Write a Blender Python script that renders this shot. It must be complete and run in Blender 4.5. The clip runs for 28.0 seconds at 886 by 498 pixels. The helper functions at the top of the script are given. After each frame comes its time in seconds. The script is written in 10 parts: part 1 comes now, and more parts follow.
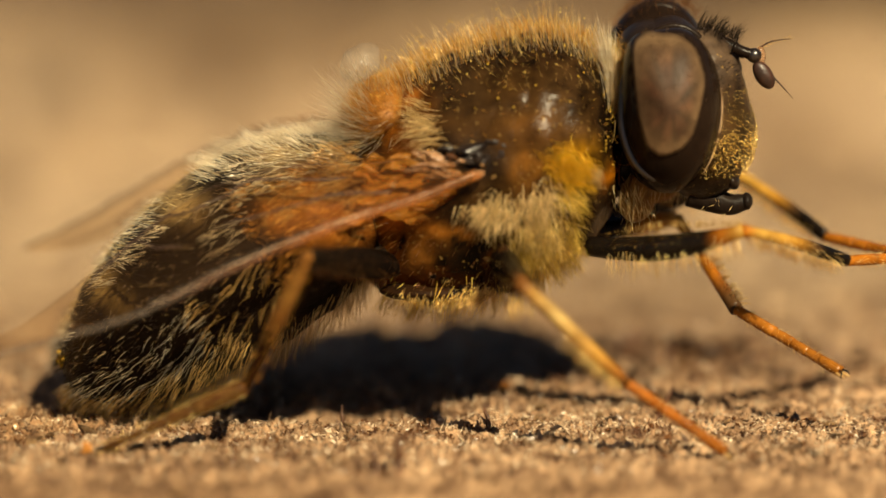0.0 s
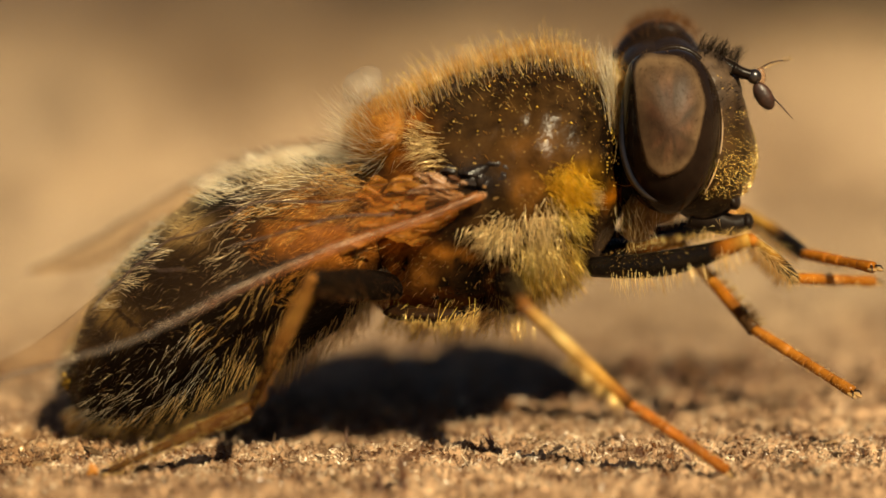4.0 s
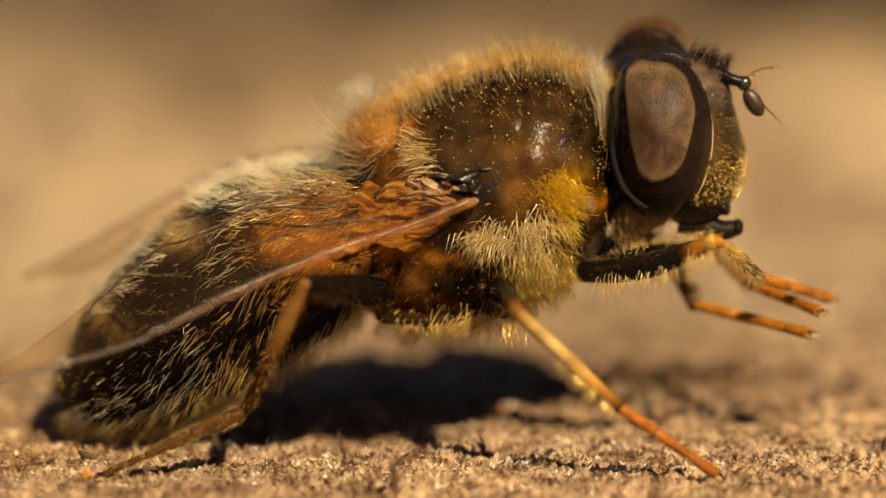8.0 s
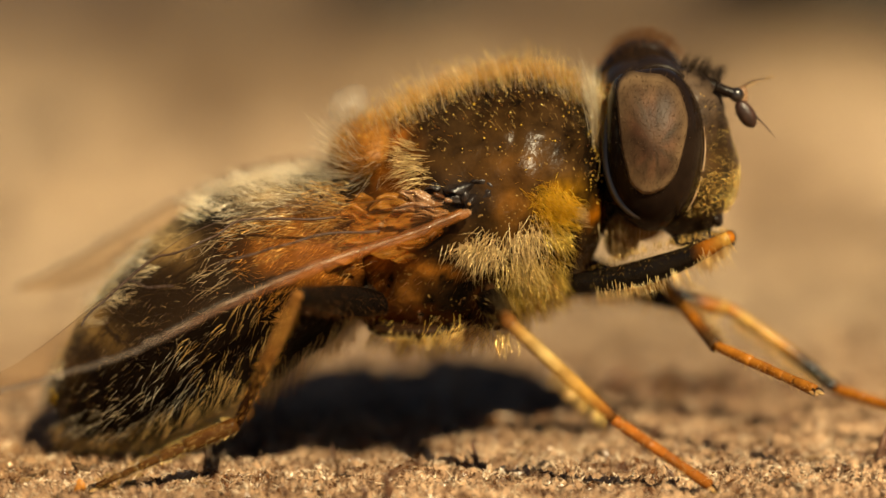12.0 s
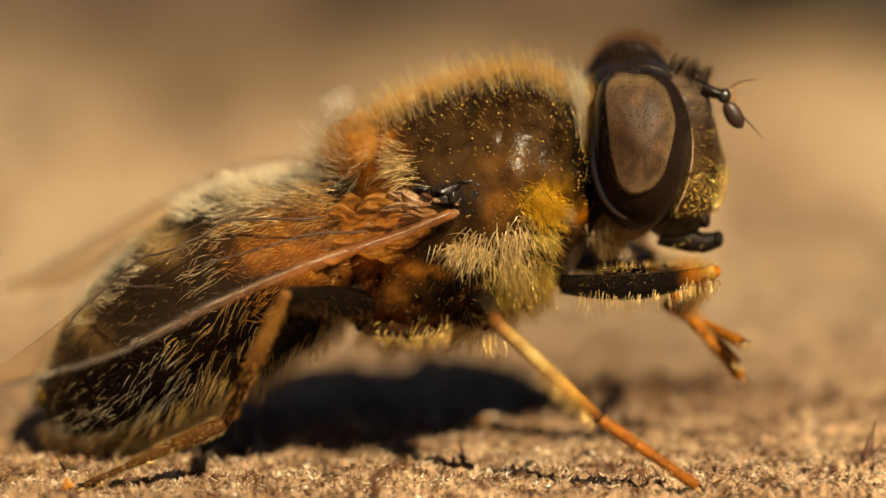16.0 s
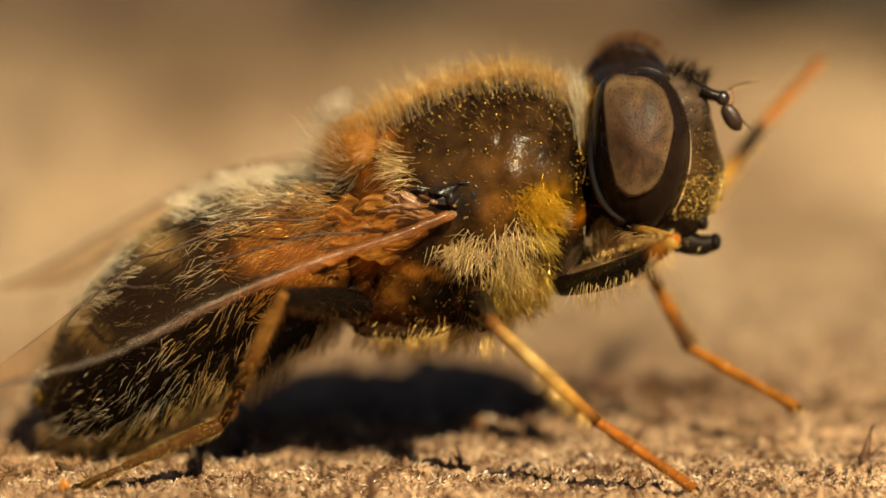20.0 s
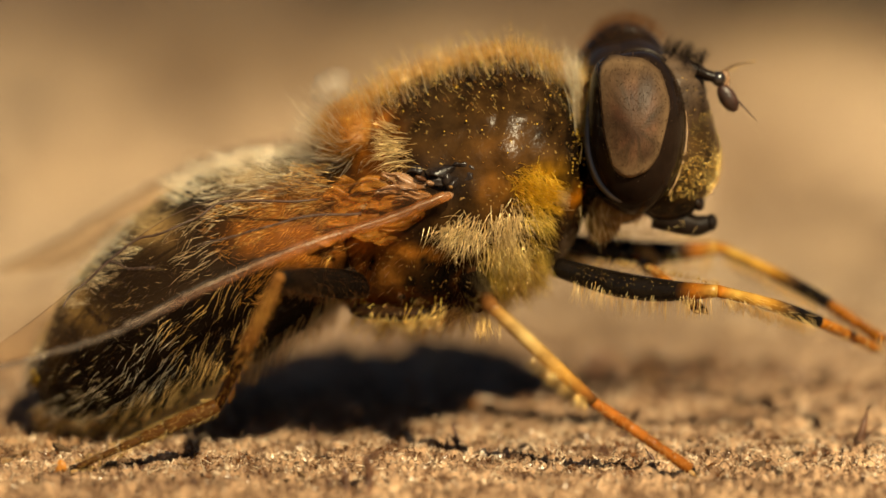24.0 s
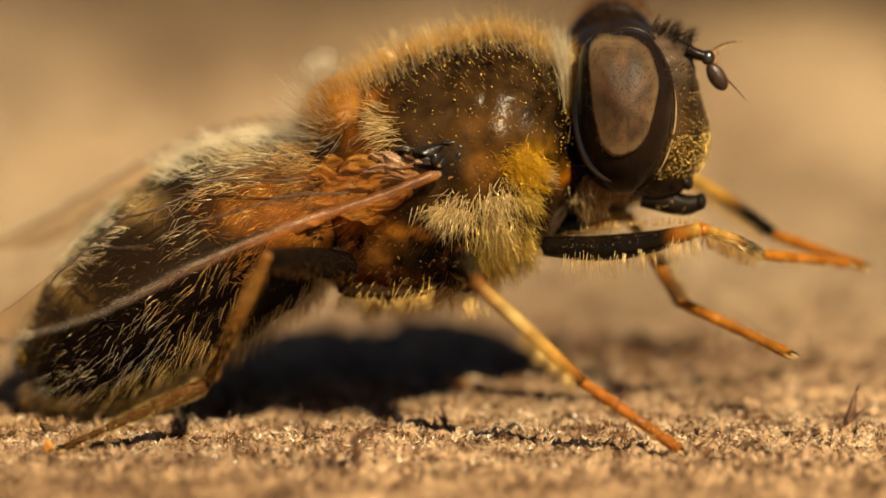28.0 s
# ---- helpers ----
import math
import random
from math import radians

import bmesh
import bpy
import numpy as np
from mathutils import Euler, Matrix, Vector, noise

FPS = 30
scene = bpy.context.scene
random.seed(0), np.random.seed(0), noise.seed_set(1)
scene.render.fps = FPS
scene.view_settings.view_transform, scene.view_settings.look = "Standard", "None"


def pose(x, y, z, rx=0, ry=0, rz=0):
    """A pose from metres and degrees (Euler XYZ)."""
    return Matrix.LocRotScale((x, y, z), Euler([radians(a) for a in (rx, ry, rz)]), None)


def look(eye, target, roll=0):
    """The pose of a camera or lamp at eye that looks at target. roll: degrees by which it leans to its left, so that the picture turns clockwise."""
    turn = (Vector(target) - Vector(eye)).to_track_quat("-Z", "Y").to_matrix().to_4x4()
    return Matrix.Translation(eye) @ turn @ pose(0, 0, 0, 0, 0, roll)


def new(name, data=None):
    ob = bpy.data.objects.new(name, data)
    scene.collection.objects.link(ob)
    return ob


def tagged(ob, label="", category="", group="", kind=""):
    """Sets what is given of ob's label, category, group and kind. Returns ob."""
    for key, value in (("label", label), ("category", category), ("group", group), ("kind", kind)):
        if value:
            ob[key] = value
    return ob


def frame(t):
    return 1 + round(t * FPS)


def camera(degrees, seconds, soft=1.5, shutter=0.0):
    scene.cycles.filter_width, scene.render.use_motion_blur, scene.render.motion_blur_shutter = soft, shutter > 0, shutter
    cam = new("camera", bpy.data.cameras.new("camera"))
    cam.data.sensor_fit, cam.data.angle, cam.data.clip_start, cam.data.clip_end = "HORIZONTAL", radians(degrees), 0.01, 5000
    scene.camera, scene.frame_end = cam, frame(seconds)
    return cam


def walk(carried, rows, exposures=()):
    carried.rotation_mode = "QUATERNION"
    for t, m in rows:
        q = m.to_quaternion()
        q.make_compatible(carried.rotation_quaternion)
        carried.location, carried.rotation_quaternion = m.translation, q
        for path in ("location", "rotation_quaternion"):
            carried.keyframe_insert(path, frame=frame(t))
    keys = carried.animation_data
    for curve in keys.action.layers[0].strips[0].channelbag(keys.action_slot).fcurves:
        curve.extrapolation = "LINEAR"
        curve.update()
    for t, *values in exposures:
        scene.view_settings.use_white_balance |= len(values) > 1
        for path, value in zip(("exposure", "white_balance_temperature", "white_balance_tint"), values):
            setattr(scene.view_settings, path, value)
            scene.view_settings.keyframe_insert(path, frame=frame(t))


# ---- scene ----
cam = camera(10.0, 28.0, soft=1.5, shutter=0.4)
cam.data.dof.use_dof = True
cam.data.dof.focus_distance = 0.0804
cam.data.dof.aperture_fstop = 53
walk(cam, [
    (0, look((0.00000, -0.08017, 0.01684), (-0.000000, -0.000394, 0.002769), -0.00)),
    (0.5, look((-0.00000, -0.08042, 0.01688), (0.000048, -0.000938, 0.002869), 0.02)),
    (1, look((-0.00000, -0.08060, 0.01692), (0.000054, -0.001390, 0.003011), 0.00)),
    (1.5, look((-0.00000, -0.08052, 0.01689), (0.000005, -0.001342, 0.003104), -0.09)),
    (2, look((0.00000, -0.08056, 0.01691), (-0.000030, -0.001396, 0.003207), -0.18)),
    (2.5, look((0.00000, -0.08060, 0.01691), (-0.000043, -0.001434, 0.003262), -0.24)),
    (3, look((0.00000, -0.08062, 0.01691), (-0.000047, -0.001472, 0.003303), -0.27)),
    (3.5, look((0.00000, -0.08063, 0.01691), (-0.000044, -0.001475, 0.003304), -0.26)),
    (5.5, look((0.00000, -0.08066, 0.01692), (-0.000038, -0.001531, 0.003311), -0.30)),
    (6, look((0.00000, -0.08071, 0.01694), (-0.000038, -0.001609, 0.003326), -0.30)),
    (6.5, look((0.00000, -0.08083, 0.01695), (-0.000008, -0.001789, 0.003365), -0.30)),
    (7, look((-0.00000, -0.08099, 0.01698), (0.000028, -0.002023, 0.003429), -0.28)),
    (7.5, look((0.00000, -0.08108, 0.01700), (0.000059, -0.002227, 0.003493), -0.26)),
    (8, look((0.00000, -0.08117, 0.01701), (0.000084, -0.002318, 0.003535), -0.23)),
    (8.5, look((0.00000, -0.08117, 0.01701), (0.000096, -0.002312, 0.003562), -0.20)),
    (9, look((0.00000, -0.08116, 0.01701), (0.000116, -0.002296, 0.003596), -0.17)),
    (9.5, look((0.00000, -0.08118, 0.01701), (0.000126, -0.002305, 0.003637), -0.14)),
    (10, look((0.00000, -0.08122, 0.01702), (0.000141, -0.002340, 0.003676), -0.12)),
    (10.5, look((0.00000, -0.08124, 0.01702), (0.000156, -0.002358, 0.003699), -0.12)),
    (11, look((0.00000, -0.08124, 0.01703), (0.000166, -0.002359, 0.003722), -0.12)),
    (11.5, look((0.00000, -0.08130, 0.01704), (0.000182, -0.002414, 0.003734), -0.15)),
    (12, look((0.00000, -0.08126, 0.01703), (0.000196, -0.002371, 0.003728), -0.25)),
    (12.5, look((0.00000, -0.08118, 0.01701), (0.000206, -0.002288, 0.003727), -0.33)),
    (14.5, look((0.00000, -0.08125, 0.01703), (0.000317, -0.002359, 0.003736), -0.24)),
    (15, look((0.00000, -0.08130, 0.01704), (0.000348, -0.002413, 0.003726), -0.20)),
    (15.5, look((0.00000, -0.08135, 0.01704), (0.000371, -0.002470, 0.003734), -0.17)),
    (16, look((0.00000, -0.08136, 0.01705), (0.000390, -0.002474, 0.003748), -0.11)),
    (16.5, look((0.00000, -0.08129, 0.01703), (0.000405, -0.002400, 0.003770), -0.01)),
    (17, look((0.00000, -0.08127, 0.01703), (0.000411, -0.002368, 0.003813), 0.10)),
    (17.5, look((0.00000, -0.08131, 0.01704), (0.000415, -0.002402, 0.003858), 0.16)),
    (18, look((0.00000, -0.08135, 0.01704), (0.000422, -0.002442, 0.003902), 0.18)),
    (18.5, look((0.00000, -0.08131, 0.01704), (0.000417, -0.002396, 0.003933), 0.18)),
    (19, look((0.00000, -0.08126, 0.01703), (0.000422, -0.002345, 0.003900), 0.17)),
    (19.5, look((0.00000, -0.08124, 0.01703), (0.000427, -0.002338, 0.003834), 0.15)),
    (20, look((0.00000, -0.08127, 0.01703), (0.000430, -0.002375, 0.003756), 0.07)),
    (20.5, look((0.00000, -0.08130, 0.01704), (0.000439, -0.002423, 0.003702), -0.03)),
    (21, look((0.00000, -0.08129, 0.01703), (0.000450, -0.002419, 0.003664), -0.08)),
    (21.5, look((0.00000, -0.08128, 0.01703), (0.000457, -0.002417, 0.003617), -0.11)),
    (23.5, look((0.00000, -0.08138, 0.01705), (0.000485, -0.002537, 0.003477), -0.03)),
    (24, look((0.00000, -0.08135, 0.01704), (0.000486, -0.002510, 0.003473), 0.02)),
    (24.5, look((0.00000, -0.08127, 0.01703), (0.000506, -0.002428, 0.003452), 0.09)),
    (25, look((0.00000, -0.08121, 0.01702), (0.000552, -0.002374, 0.003422), 0.15)),
    (25.5, look((0.00000, -0.08117, 0.01701), (0.000594, -0.002344, 0.003390), 0.14)),
    (26, look((0.00000, -0.08112, 0.01700), (0.000634, -0.002297, 0.003345), 0.11)),
    (26.5, look((0.00000, -0.08110, 0.01700), (0.000661, -0.002280, 0.003299), 0.07)),
    (27, look((0.00000, -0.08111, 0.01700), (0.000672, -0.002305, 0.003248), 0.06)),
    (27.5, look((0.00000, -0.08110, 0.01700), (0.000671, -0.002306, 0.003179), 0.06)),
    (28, look((0.00000, -0.08108, 0.01700), (0.000674, -0.002294, 0.003103), 0.06))], exposures=((0.0, 0.65, 7050, 11), (28.0, 0.65, 7050, 11)))

# ---- world and sun ----
SUN_EL, SUN_AZ = radians(42), radians(205)   # from the camera's side, a little to its right
world = bpy.data.worlds.new("sky")
scene.world = world
world.use_nodes = True
wn = world.node_tree.nodes
sky = wn.new("ShaderNodeTexSky")
sky.sky_type, sky.sun_disc = "NISHITA", False
sky.sun_elevation, sky.sun_rotation = SUN_EL, SUN_AZ
wn["Background"].inputs["Strength"].default_value = 0.017
world.node_tree.links.new(sky.outputs[0], wn["Background"].inputs["Color"])
sun_data = bpy.data.lights.new("sun", "SUN")
sun_data.energy, sun_data.angle, sun_data.color = 5.0, radians(0.6), (1.0, 0.885, 0.60)
sun = new("sun", sun_data)
sun_from = Vector((-math.sin(SUN_AZ) * math.cos(SUN_EL), math.cos(SUN_AZ) * math.cos(SUN_EL), math.sin(SUN_EL)))
sun.rotation_mode = "QUATERNION"
sun.rotation_quaternion = sun_from.to_track_quat("Z", "Y")
sun.location = sun_from * 2

MM = 0.001
rng = np.random.default_rng(7)


# ---- materials ----
def material(name, base, other=None, rough=0.5, scale=4000.0, bump=0.0, bump_scale=None, metal=0.0, coat=0.0, tint=False, spec=0.5,
             translucent=0.0, island=False, subsurface=0.0, clear=0.0):
    """A surface with two-scale variation between base and other; tint: the mesh's own colours; island: varies piece by piece."""
    m = bpy.data.materials.new(name)
    m.use_nodes = True
    nt, n, ln = m.node_tree, m.node_tree.nodes, m.node_tree.links
    b = n["Principled BSDF"]
    b.inputs["Roughness"].default_value, b.inputs["Metallic"].default_value = rough, metal
    b.inputs["Coat Weight"].default_value, b.inputs["Coat Roughness"].default_value = coat, 0.12
    b.inputs["Specular IOR Level"].default_value = spec
    co = n.new("ShaderNodeTexCoord").outputs["Object"]
    big, fine = n.new("ShaderNodeTexNoise"), n.new("ShaderNodeTexNoise")
    for tex, s, d in ((big, scale * 0.22, 3), (fine, scale, 5)):
        tex.inputs["Scale"].default_value, tex.inputs["Detail"].default_value = s, d
        ln.new(co, tex.inputs["Vector"])
    mix = n.new("ShaderNodeMix")
    mix.data_type = "FLOAT"
    mix.inputs[0].default_value = 0.5
    ln.new(big.outputs["Fac"], mix.inputs[2])
    ln.new(fine.outputs["Fac"], mix.inputs[3])
    fac = mix.outputs[0]
    if island:
        fac = n.new("ShaderNodeNewGeometry").outputs["Random Per Island"]
    ramp = n.new("ShaderNodeValToRGB")
    e = ramp.color_ramp.elements
    other = other or tuple(0.55 * c for c in base)
    lo, hi = (0.0, 1.0) if island else (0.36, 0.64)
    e[0].position, e[0].color, e[1].position, e[1].color = lo, (*other, 1), hi, (*base, 1)
    ln.new(fac, ramp.inputs[0])
    col = ramp.outputs[0]
    if tint:
        at = n.new("ShaderNodeAttribute")
        at.attribute_name = "tint"
        mul = n.new("ShaderNodeMix")
        mul.data_type, mul.blend_type = "RGBA", "MULTIPLY"
        mul.inputs[0].default_value = 1.0
        ln.new(at.outputs["Color"], mul.inputs[6])
        ln.new(col, mul.inputs[7])
        col = mul.outputs[2]
    ln.new(col, b.inputs["Base Color"])
    if subsurface:
        b.inputs["Subsurface Weight"].default_value = subsurface
        b.inputs["Subsurface Radius"].default_value = (0.0004, 0.0002, 0.0001)
    if bump:
        bp, bt = n.new("ShaderNodeBump"), n.new("ShaderNodeTexNoise")
        bt.inputs["Scale"].default_value, bt.inputs["Detail"].default_value = bump_scale or scale * 2, 4
        ln.new(co, bt.inputs["Vector"])
        bp.inputs["Distance"].default_value, bp.inputs["Strength"].default_value = bump * MM, 1.0
        ln.new(bt.outputs["Fac"], bp.inputs["Height"])
        ln.new(bp.outputs[0], b.inputs["Normal"])
    if translucent:
        t, mx = n.new("ShaderNodeBsdfTranslucent"), n.new("ShaderNodeMixShader")
        ln.new(col, t.inputs["Color"])
        mx.inputs[0].default_value = translucent
        ln.new(b.outputs[0], mx.inputs[1])
        ln.new(t.outputs[0], mx.inputs[2])
        ln.new(mx.outputs[0], n["Material Output"].inputs["Surface"])
    if clear:
        out, t, mx = n["Material Output"].inputs["Surface"], n.new("ShaderNodeBsdfTransparent"), n.new("ShaderNodeMixShader")
        mx.inputs[0].default_value = clear
        ln.new(out.links[0].from_socket, mx.inputs[1])
        ln.new(t.outputs[0], mx.inputs[2])
        ln.new(mx.outputs[0], out)
    return m


def hair_material(name, a, b):
    return material(name, a, b, rough=0.30, translucent=0.28, island=True, metal=0.62)


def facet_material():
    """Fine lenses of a compound eye, grey-brown with rusty rays from the middle."""
    m = material("eye_facets", (0.098, 0.066, 0.042), (0.036, 0.021, 0.013), rough=0.5, scale=3200, spec=0.2, tint=True)
    n, ln = m.node_tree.nodes, m.node_tree.links
    v, bp, co = n.new("ShaderNodeTexVoronoi"), n.new("ShaderNodeBump"), n.new("ShaderNodeTexCoord")
    v.inputs["Scale"].default_value = 40000
    ln.new(co.outputs["Object"], v.inputs["Vector"])
    bp.inputs["Distance"].default_value = 0.003 * MM
    bp.invert = True
    ln.new(v.outputs["Distance"], bp.inputs["Height"])
    ln.new(bp.outputs[0], n["Principled BSDF"].inputs["Normal"])
    return m


def membrane_material():
    """Clear wing skin with a brown cast and a faint crinkle."""
    m = bpy.data.materials.new("wing_membrane")
    m.use_nodes = True
    n, ln = m.node_tree.nodes, m.node_tree.links
    tr, gl, mx = n.new("ShaderNodeBsdfTransparent"), n.new("ShaderNodeBsdfPrincipled"), n.new("ShaderNodeMixShader")
    tr.inputs["Color"].default_value = (0.96, 0.92, 0.86, 1)
    gl.inputs["Base Color"].default_value, gl.inputs["Roughness"].default_value = (0.16, 0.09, 0.05, 1), 0.55
    gl.inputs["Specular IOR Level"].default_value = 0.2
    tex, bp, co = n.new("ShaderNodeTexNoise"), n.new("ShaderNodeBump"), n.new("ShaderNodeTexCoord")
    tex.inputs["Scale"].default_value = 2500
    ln.new(co.outputs["Object"], tex.inputs["Vector"])
    bp.inputs["Distance"].default_value = 0.02 * MM
    ln.new(tex.outputs["Fac"], bp.inputs["Height"])
    ln.new(bp.outputs[0], gl.inputs["Normal"])
    mx.inputs[0].default_value = 0.035
    ln.new(tr.outputs[0], mx.inputs[1])
    ln.new(gl.outputs[0], mx.inputs[2])
    ln.new(mx.outputs[0], n["Material Output"].inputs["Surface"])
    return m


def wood_material():
    """Weathered, crumbly sunlit wood: tan with pale chips, dark pits and rusty stains."""
    m = material("weathered_wood", (0.79, 0.60, 0.41), (0.085, 0.034, 0.011), rough=0.50, scale=6000, bump=0.09, bump_scale=16000, spec=0.45)
    n, ln = m.node_tree.nodes, m.node_tree.links
    b = n["Principled BSDF"]
    old = b.inputs["Base Color"].links[0].from_socket
    co = n.new("ShaderNodeTexCoord").outputs["Object"]
    wide = n.new("ShaderNodeTexNoise")
    wide.inputs["Scale"].default_value, wide.inputs["Detail"].default_value = 210, 3
    grain = n.new("ShaderNodeMapping")
    grain.inputs["Scale"].default_value = (1.0, 0.16, 1.0)
    ln.new(co, grain.inputs["Vector"])
    ln.new(grain.outputs[0], wide.inputs["Vector"])
    r = n.new("ShaderNodeValToRGB")
    e = r.color_ramp.elements
    e[0].position, e[0].color, e[1].position, e[1].color = 0.34, (0.52, 0.45, 0.38, 1), 0.64, (1.10, 1.06, 1.0, 1)
    ln.new(wide.outputs["Fac"], r.inputs[0])
    mul = n.new("ShaderNodeMix")
    mul.data_type, mul.blend_type = "RGBA", "MULTIPLY"
    mul.inputs[0].default_value = 1.0
    ln.new(old, mul.inputs[6])
    ln.new(r.outputs[0], mul.inputs[7])
    # a darker stretch of wood with a ragged edge, some 45 mm behind
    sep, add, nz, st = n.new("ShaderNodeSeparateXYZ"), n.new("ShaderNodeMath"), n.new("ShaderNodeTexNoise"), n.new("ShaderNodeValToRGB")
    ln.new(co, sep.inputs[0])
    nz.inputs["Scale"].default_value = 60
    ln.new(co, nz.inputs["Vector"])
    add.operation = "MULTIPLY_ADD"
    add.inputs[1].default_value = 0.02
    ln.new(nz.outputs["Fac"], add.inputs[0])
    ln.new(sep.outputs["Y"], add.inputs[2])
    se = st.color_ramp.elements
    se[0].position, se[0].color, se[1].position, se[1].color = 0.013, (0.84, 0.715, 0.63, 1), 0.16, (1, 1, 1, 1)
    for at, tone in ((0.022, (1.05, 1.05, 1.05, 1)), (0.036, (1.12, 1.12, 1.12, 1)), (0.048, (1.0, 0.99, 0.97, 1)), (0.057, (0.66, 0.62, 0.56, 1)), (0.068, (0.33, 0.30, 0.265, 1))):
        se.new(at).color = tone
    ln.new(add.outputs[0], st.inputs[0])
    depth_tone = n.new("ShaderNodeMix")
    depth_tone.data_type, depth_tone.blend_type = "RGBA", "MULTIPLY"
    depth_tone.inputs[0].default_value = 1.0
    ln.new(mul.outputs[2], depth_tone.inputs[6])
    ln.new(st.outputs[0], depth_tone.inputs[7])
    # a paler stretch behind, on the head's side
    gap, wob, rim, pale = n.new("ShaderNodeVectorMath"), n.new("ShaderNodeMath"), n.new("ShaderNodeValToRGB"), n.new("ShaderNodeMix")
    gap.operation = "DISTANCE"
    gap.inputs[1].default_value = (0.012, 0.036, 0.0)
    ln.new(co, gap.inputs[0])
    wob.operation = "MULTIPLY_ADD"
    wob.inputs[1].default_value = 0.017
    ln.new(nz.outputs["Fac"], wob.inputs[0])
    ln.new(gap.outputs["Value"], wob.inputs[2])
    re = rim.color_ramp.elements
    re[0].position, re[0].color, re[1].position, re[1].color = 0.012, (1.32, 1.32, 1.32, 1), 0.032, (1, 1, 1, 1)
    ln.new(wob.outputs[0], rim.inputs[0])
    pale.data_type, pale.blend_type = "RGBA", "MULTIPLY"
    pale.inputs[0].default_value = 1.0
    ln.new(depth_tone.outputs[2], pale.inputs[6])
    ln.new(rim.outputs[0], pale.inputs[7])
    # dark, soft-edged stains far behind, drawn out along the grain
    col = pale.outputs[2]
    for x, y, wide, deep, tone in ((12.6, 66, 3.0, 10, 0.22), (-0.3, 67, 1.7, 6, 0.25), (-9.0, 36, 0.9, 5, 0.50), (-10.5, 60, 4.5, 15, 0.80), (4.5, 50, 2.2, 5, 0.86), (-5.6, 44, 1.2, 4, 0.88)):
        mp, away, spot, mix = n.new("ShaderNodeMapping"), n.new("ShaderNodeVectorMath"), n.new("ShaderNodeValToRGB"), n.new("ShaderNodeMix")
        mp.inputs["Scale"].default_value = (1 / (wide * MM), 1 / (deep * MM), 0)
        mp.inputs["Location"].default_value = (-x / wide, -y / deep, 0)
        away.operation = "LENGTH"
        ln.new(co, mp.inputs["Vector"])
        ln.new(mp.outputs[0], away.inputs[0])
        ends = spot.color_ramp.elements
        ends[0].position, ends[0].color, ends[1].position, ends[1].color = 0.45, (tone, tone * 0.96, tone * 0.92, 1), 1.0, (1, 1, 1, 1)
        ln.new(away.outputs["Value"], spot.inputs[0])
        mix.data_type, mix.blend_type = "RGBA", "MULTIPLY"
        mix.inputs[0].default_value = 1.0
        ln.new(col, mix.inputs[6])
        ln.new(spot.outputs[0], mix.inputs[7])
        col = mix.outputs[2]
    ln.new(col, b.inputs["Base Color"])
    return m


def dusted(m):
    """Fine golden dust clinging to a dark shell."""
    n, ln = m.node_tree.nodes, m.node_tree.links
    b = n["Principled BSDF"]
    old = b.inputs["Base Color"].links[0].from_socket
    co, tex, ramp, mix = n.new("ShaderNodeTexCoord"), n.new("ShaderNodeTexNoise"), n.new("ShaderNodeValToRGB"), n.new("ShaderNodeMix")
    tex.inputs["Scale"].default_value, tex.inputs["Detail"].default_value = 16000, 2
    ln.new(co.outputs["Object"], tex.inputs["Vector"])
    ramp.color_ramp.elements[0].position, ramp.color_ramp.elements[1].position = 0.665, 0.76
    ln.new(tex.outputs["Fac"], ramp.inputs[0])
    mix.data_type = "RGBA"
    ln.new(ramp.outputs[0], mix.inputs[0])
    ln.new(old, mix.inputs[6])
    mix.inputs[7].default_value = (0.30, 0.18, 0.055, 1)
    ln.new(mix.outputs[2], b.inputs["Base Color"])
    return m


WOOD = wood_material()
CRUMB = material("wood_crumbs", (0.86, 0.675, 0.475), (0.11, 0.040, 0.011), rough=0.24, spec=0.6, scale=6000, bump=0.02, bump_scale=12000)
for at, tone in ((0.45, (0.12, 0.05, 0.019, 1)), (0.72, (0.36, 0.205, 0.09, 1))):
    [q for q in CRUMB.node_tree.nodes if q.type == "VALTORGB"][0].color_ramp.elements.new(at).color = tone
def loose_material():
    m = material("loose_crumb", (0.52, 0.33, 0.16), (0.05, 0.025, 0.012), rough=0.4, scale=9000, bump=0.02)
    n, ln = m.node_tree.nodes, m.node_tree.links
    b, info, mul = n["Principled BSDF"], n.new("ShaderNodeObjectInfo"), n.new("ShaderNodeMix")
    ramp = n.new("ShaderNodeValToRGB")
    e = ramp.color_ramp.elements
    e[0].color, e[1].color = (0.16, 0.12, 0.10, 1), (1.3, 1.2, 1.1, 1)
    ln.new(info.outputs["Random"], ramp.inputs[0])
    mul.data_type, mul.blend_type = "RGBA", "MULTIPLY"
    mul.inputs[0].default_value = 1.0
    ln.new(b.inputs["Base Color"].links[0].from_socket, mul.inputs[6])
    ln.new(ramp.outputs[0], mul.inputs[7])
    ln.new(mul.outputs[2], b.inputs["Base Color"])
    return m


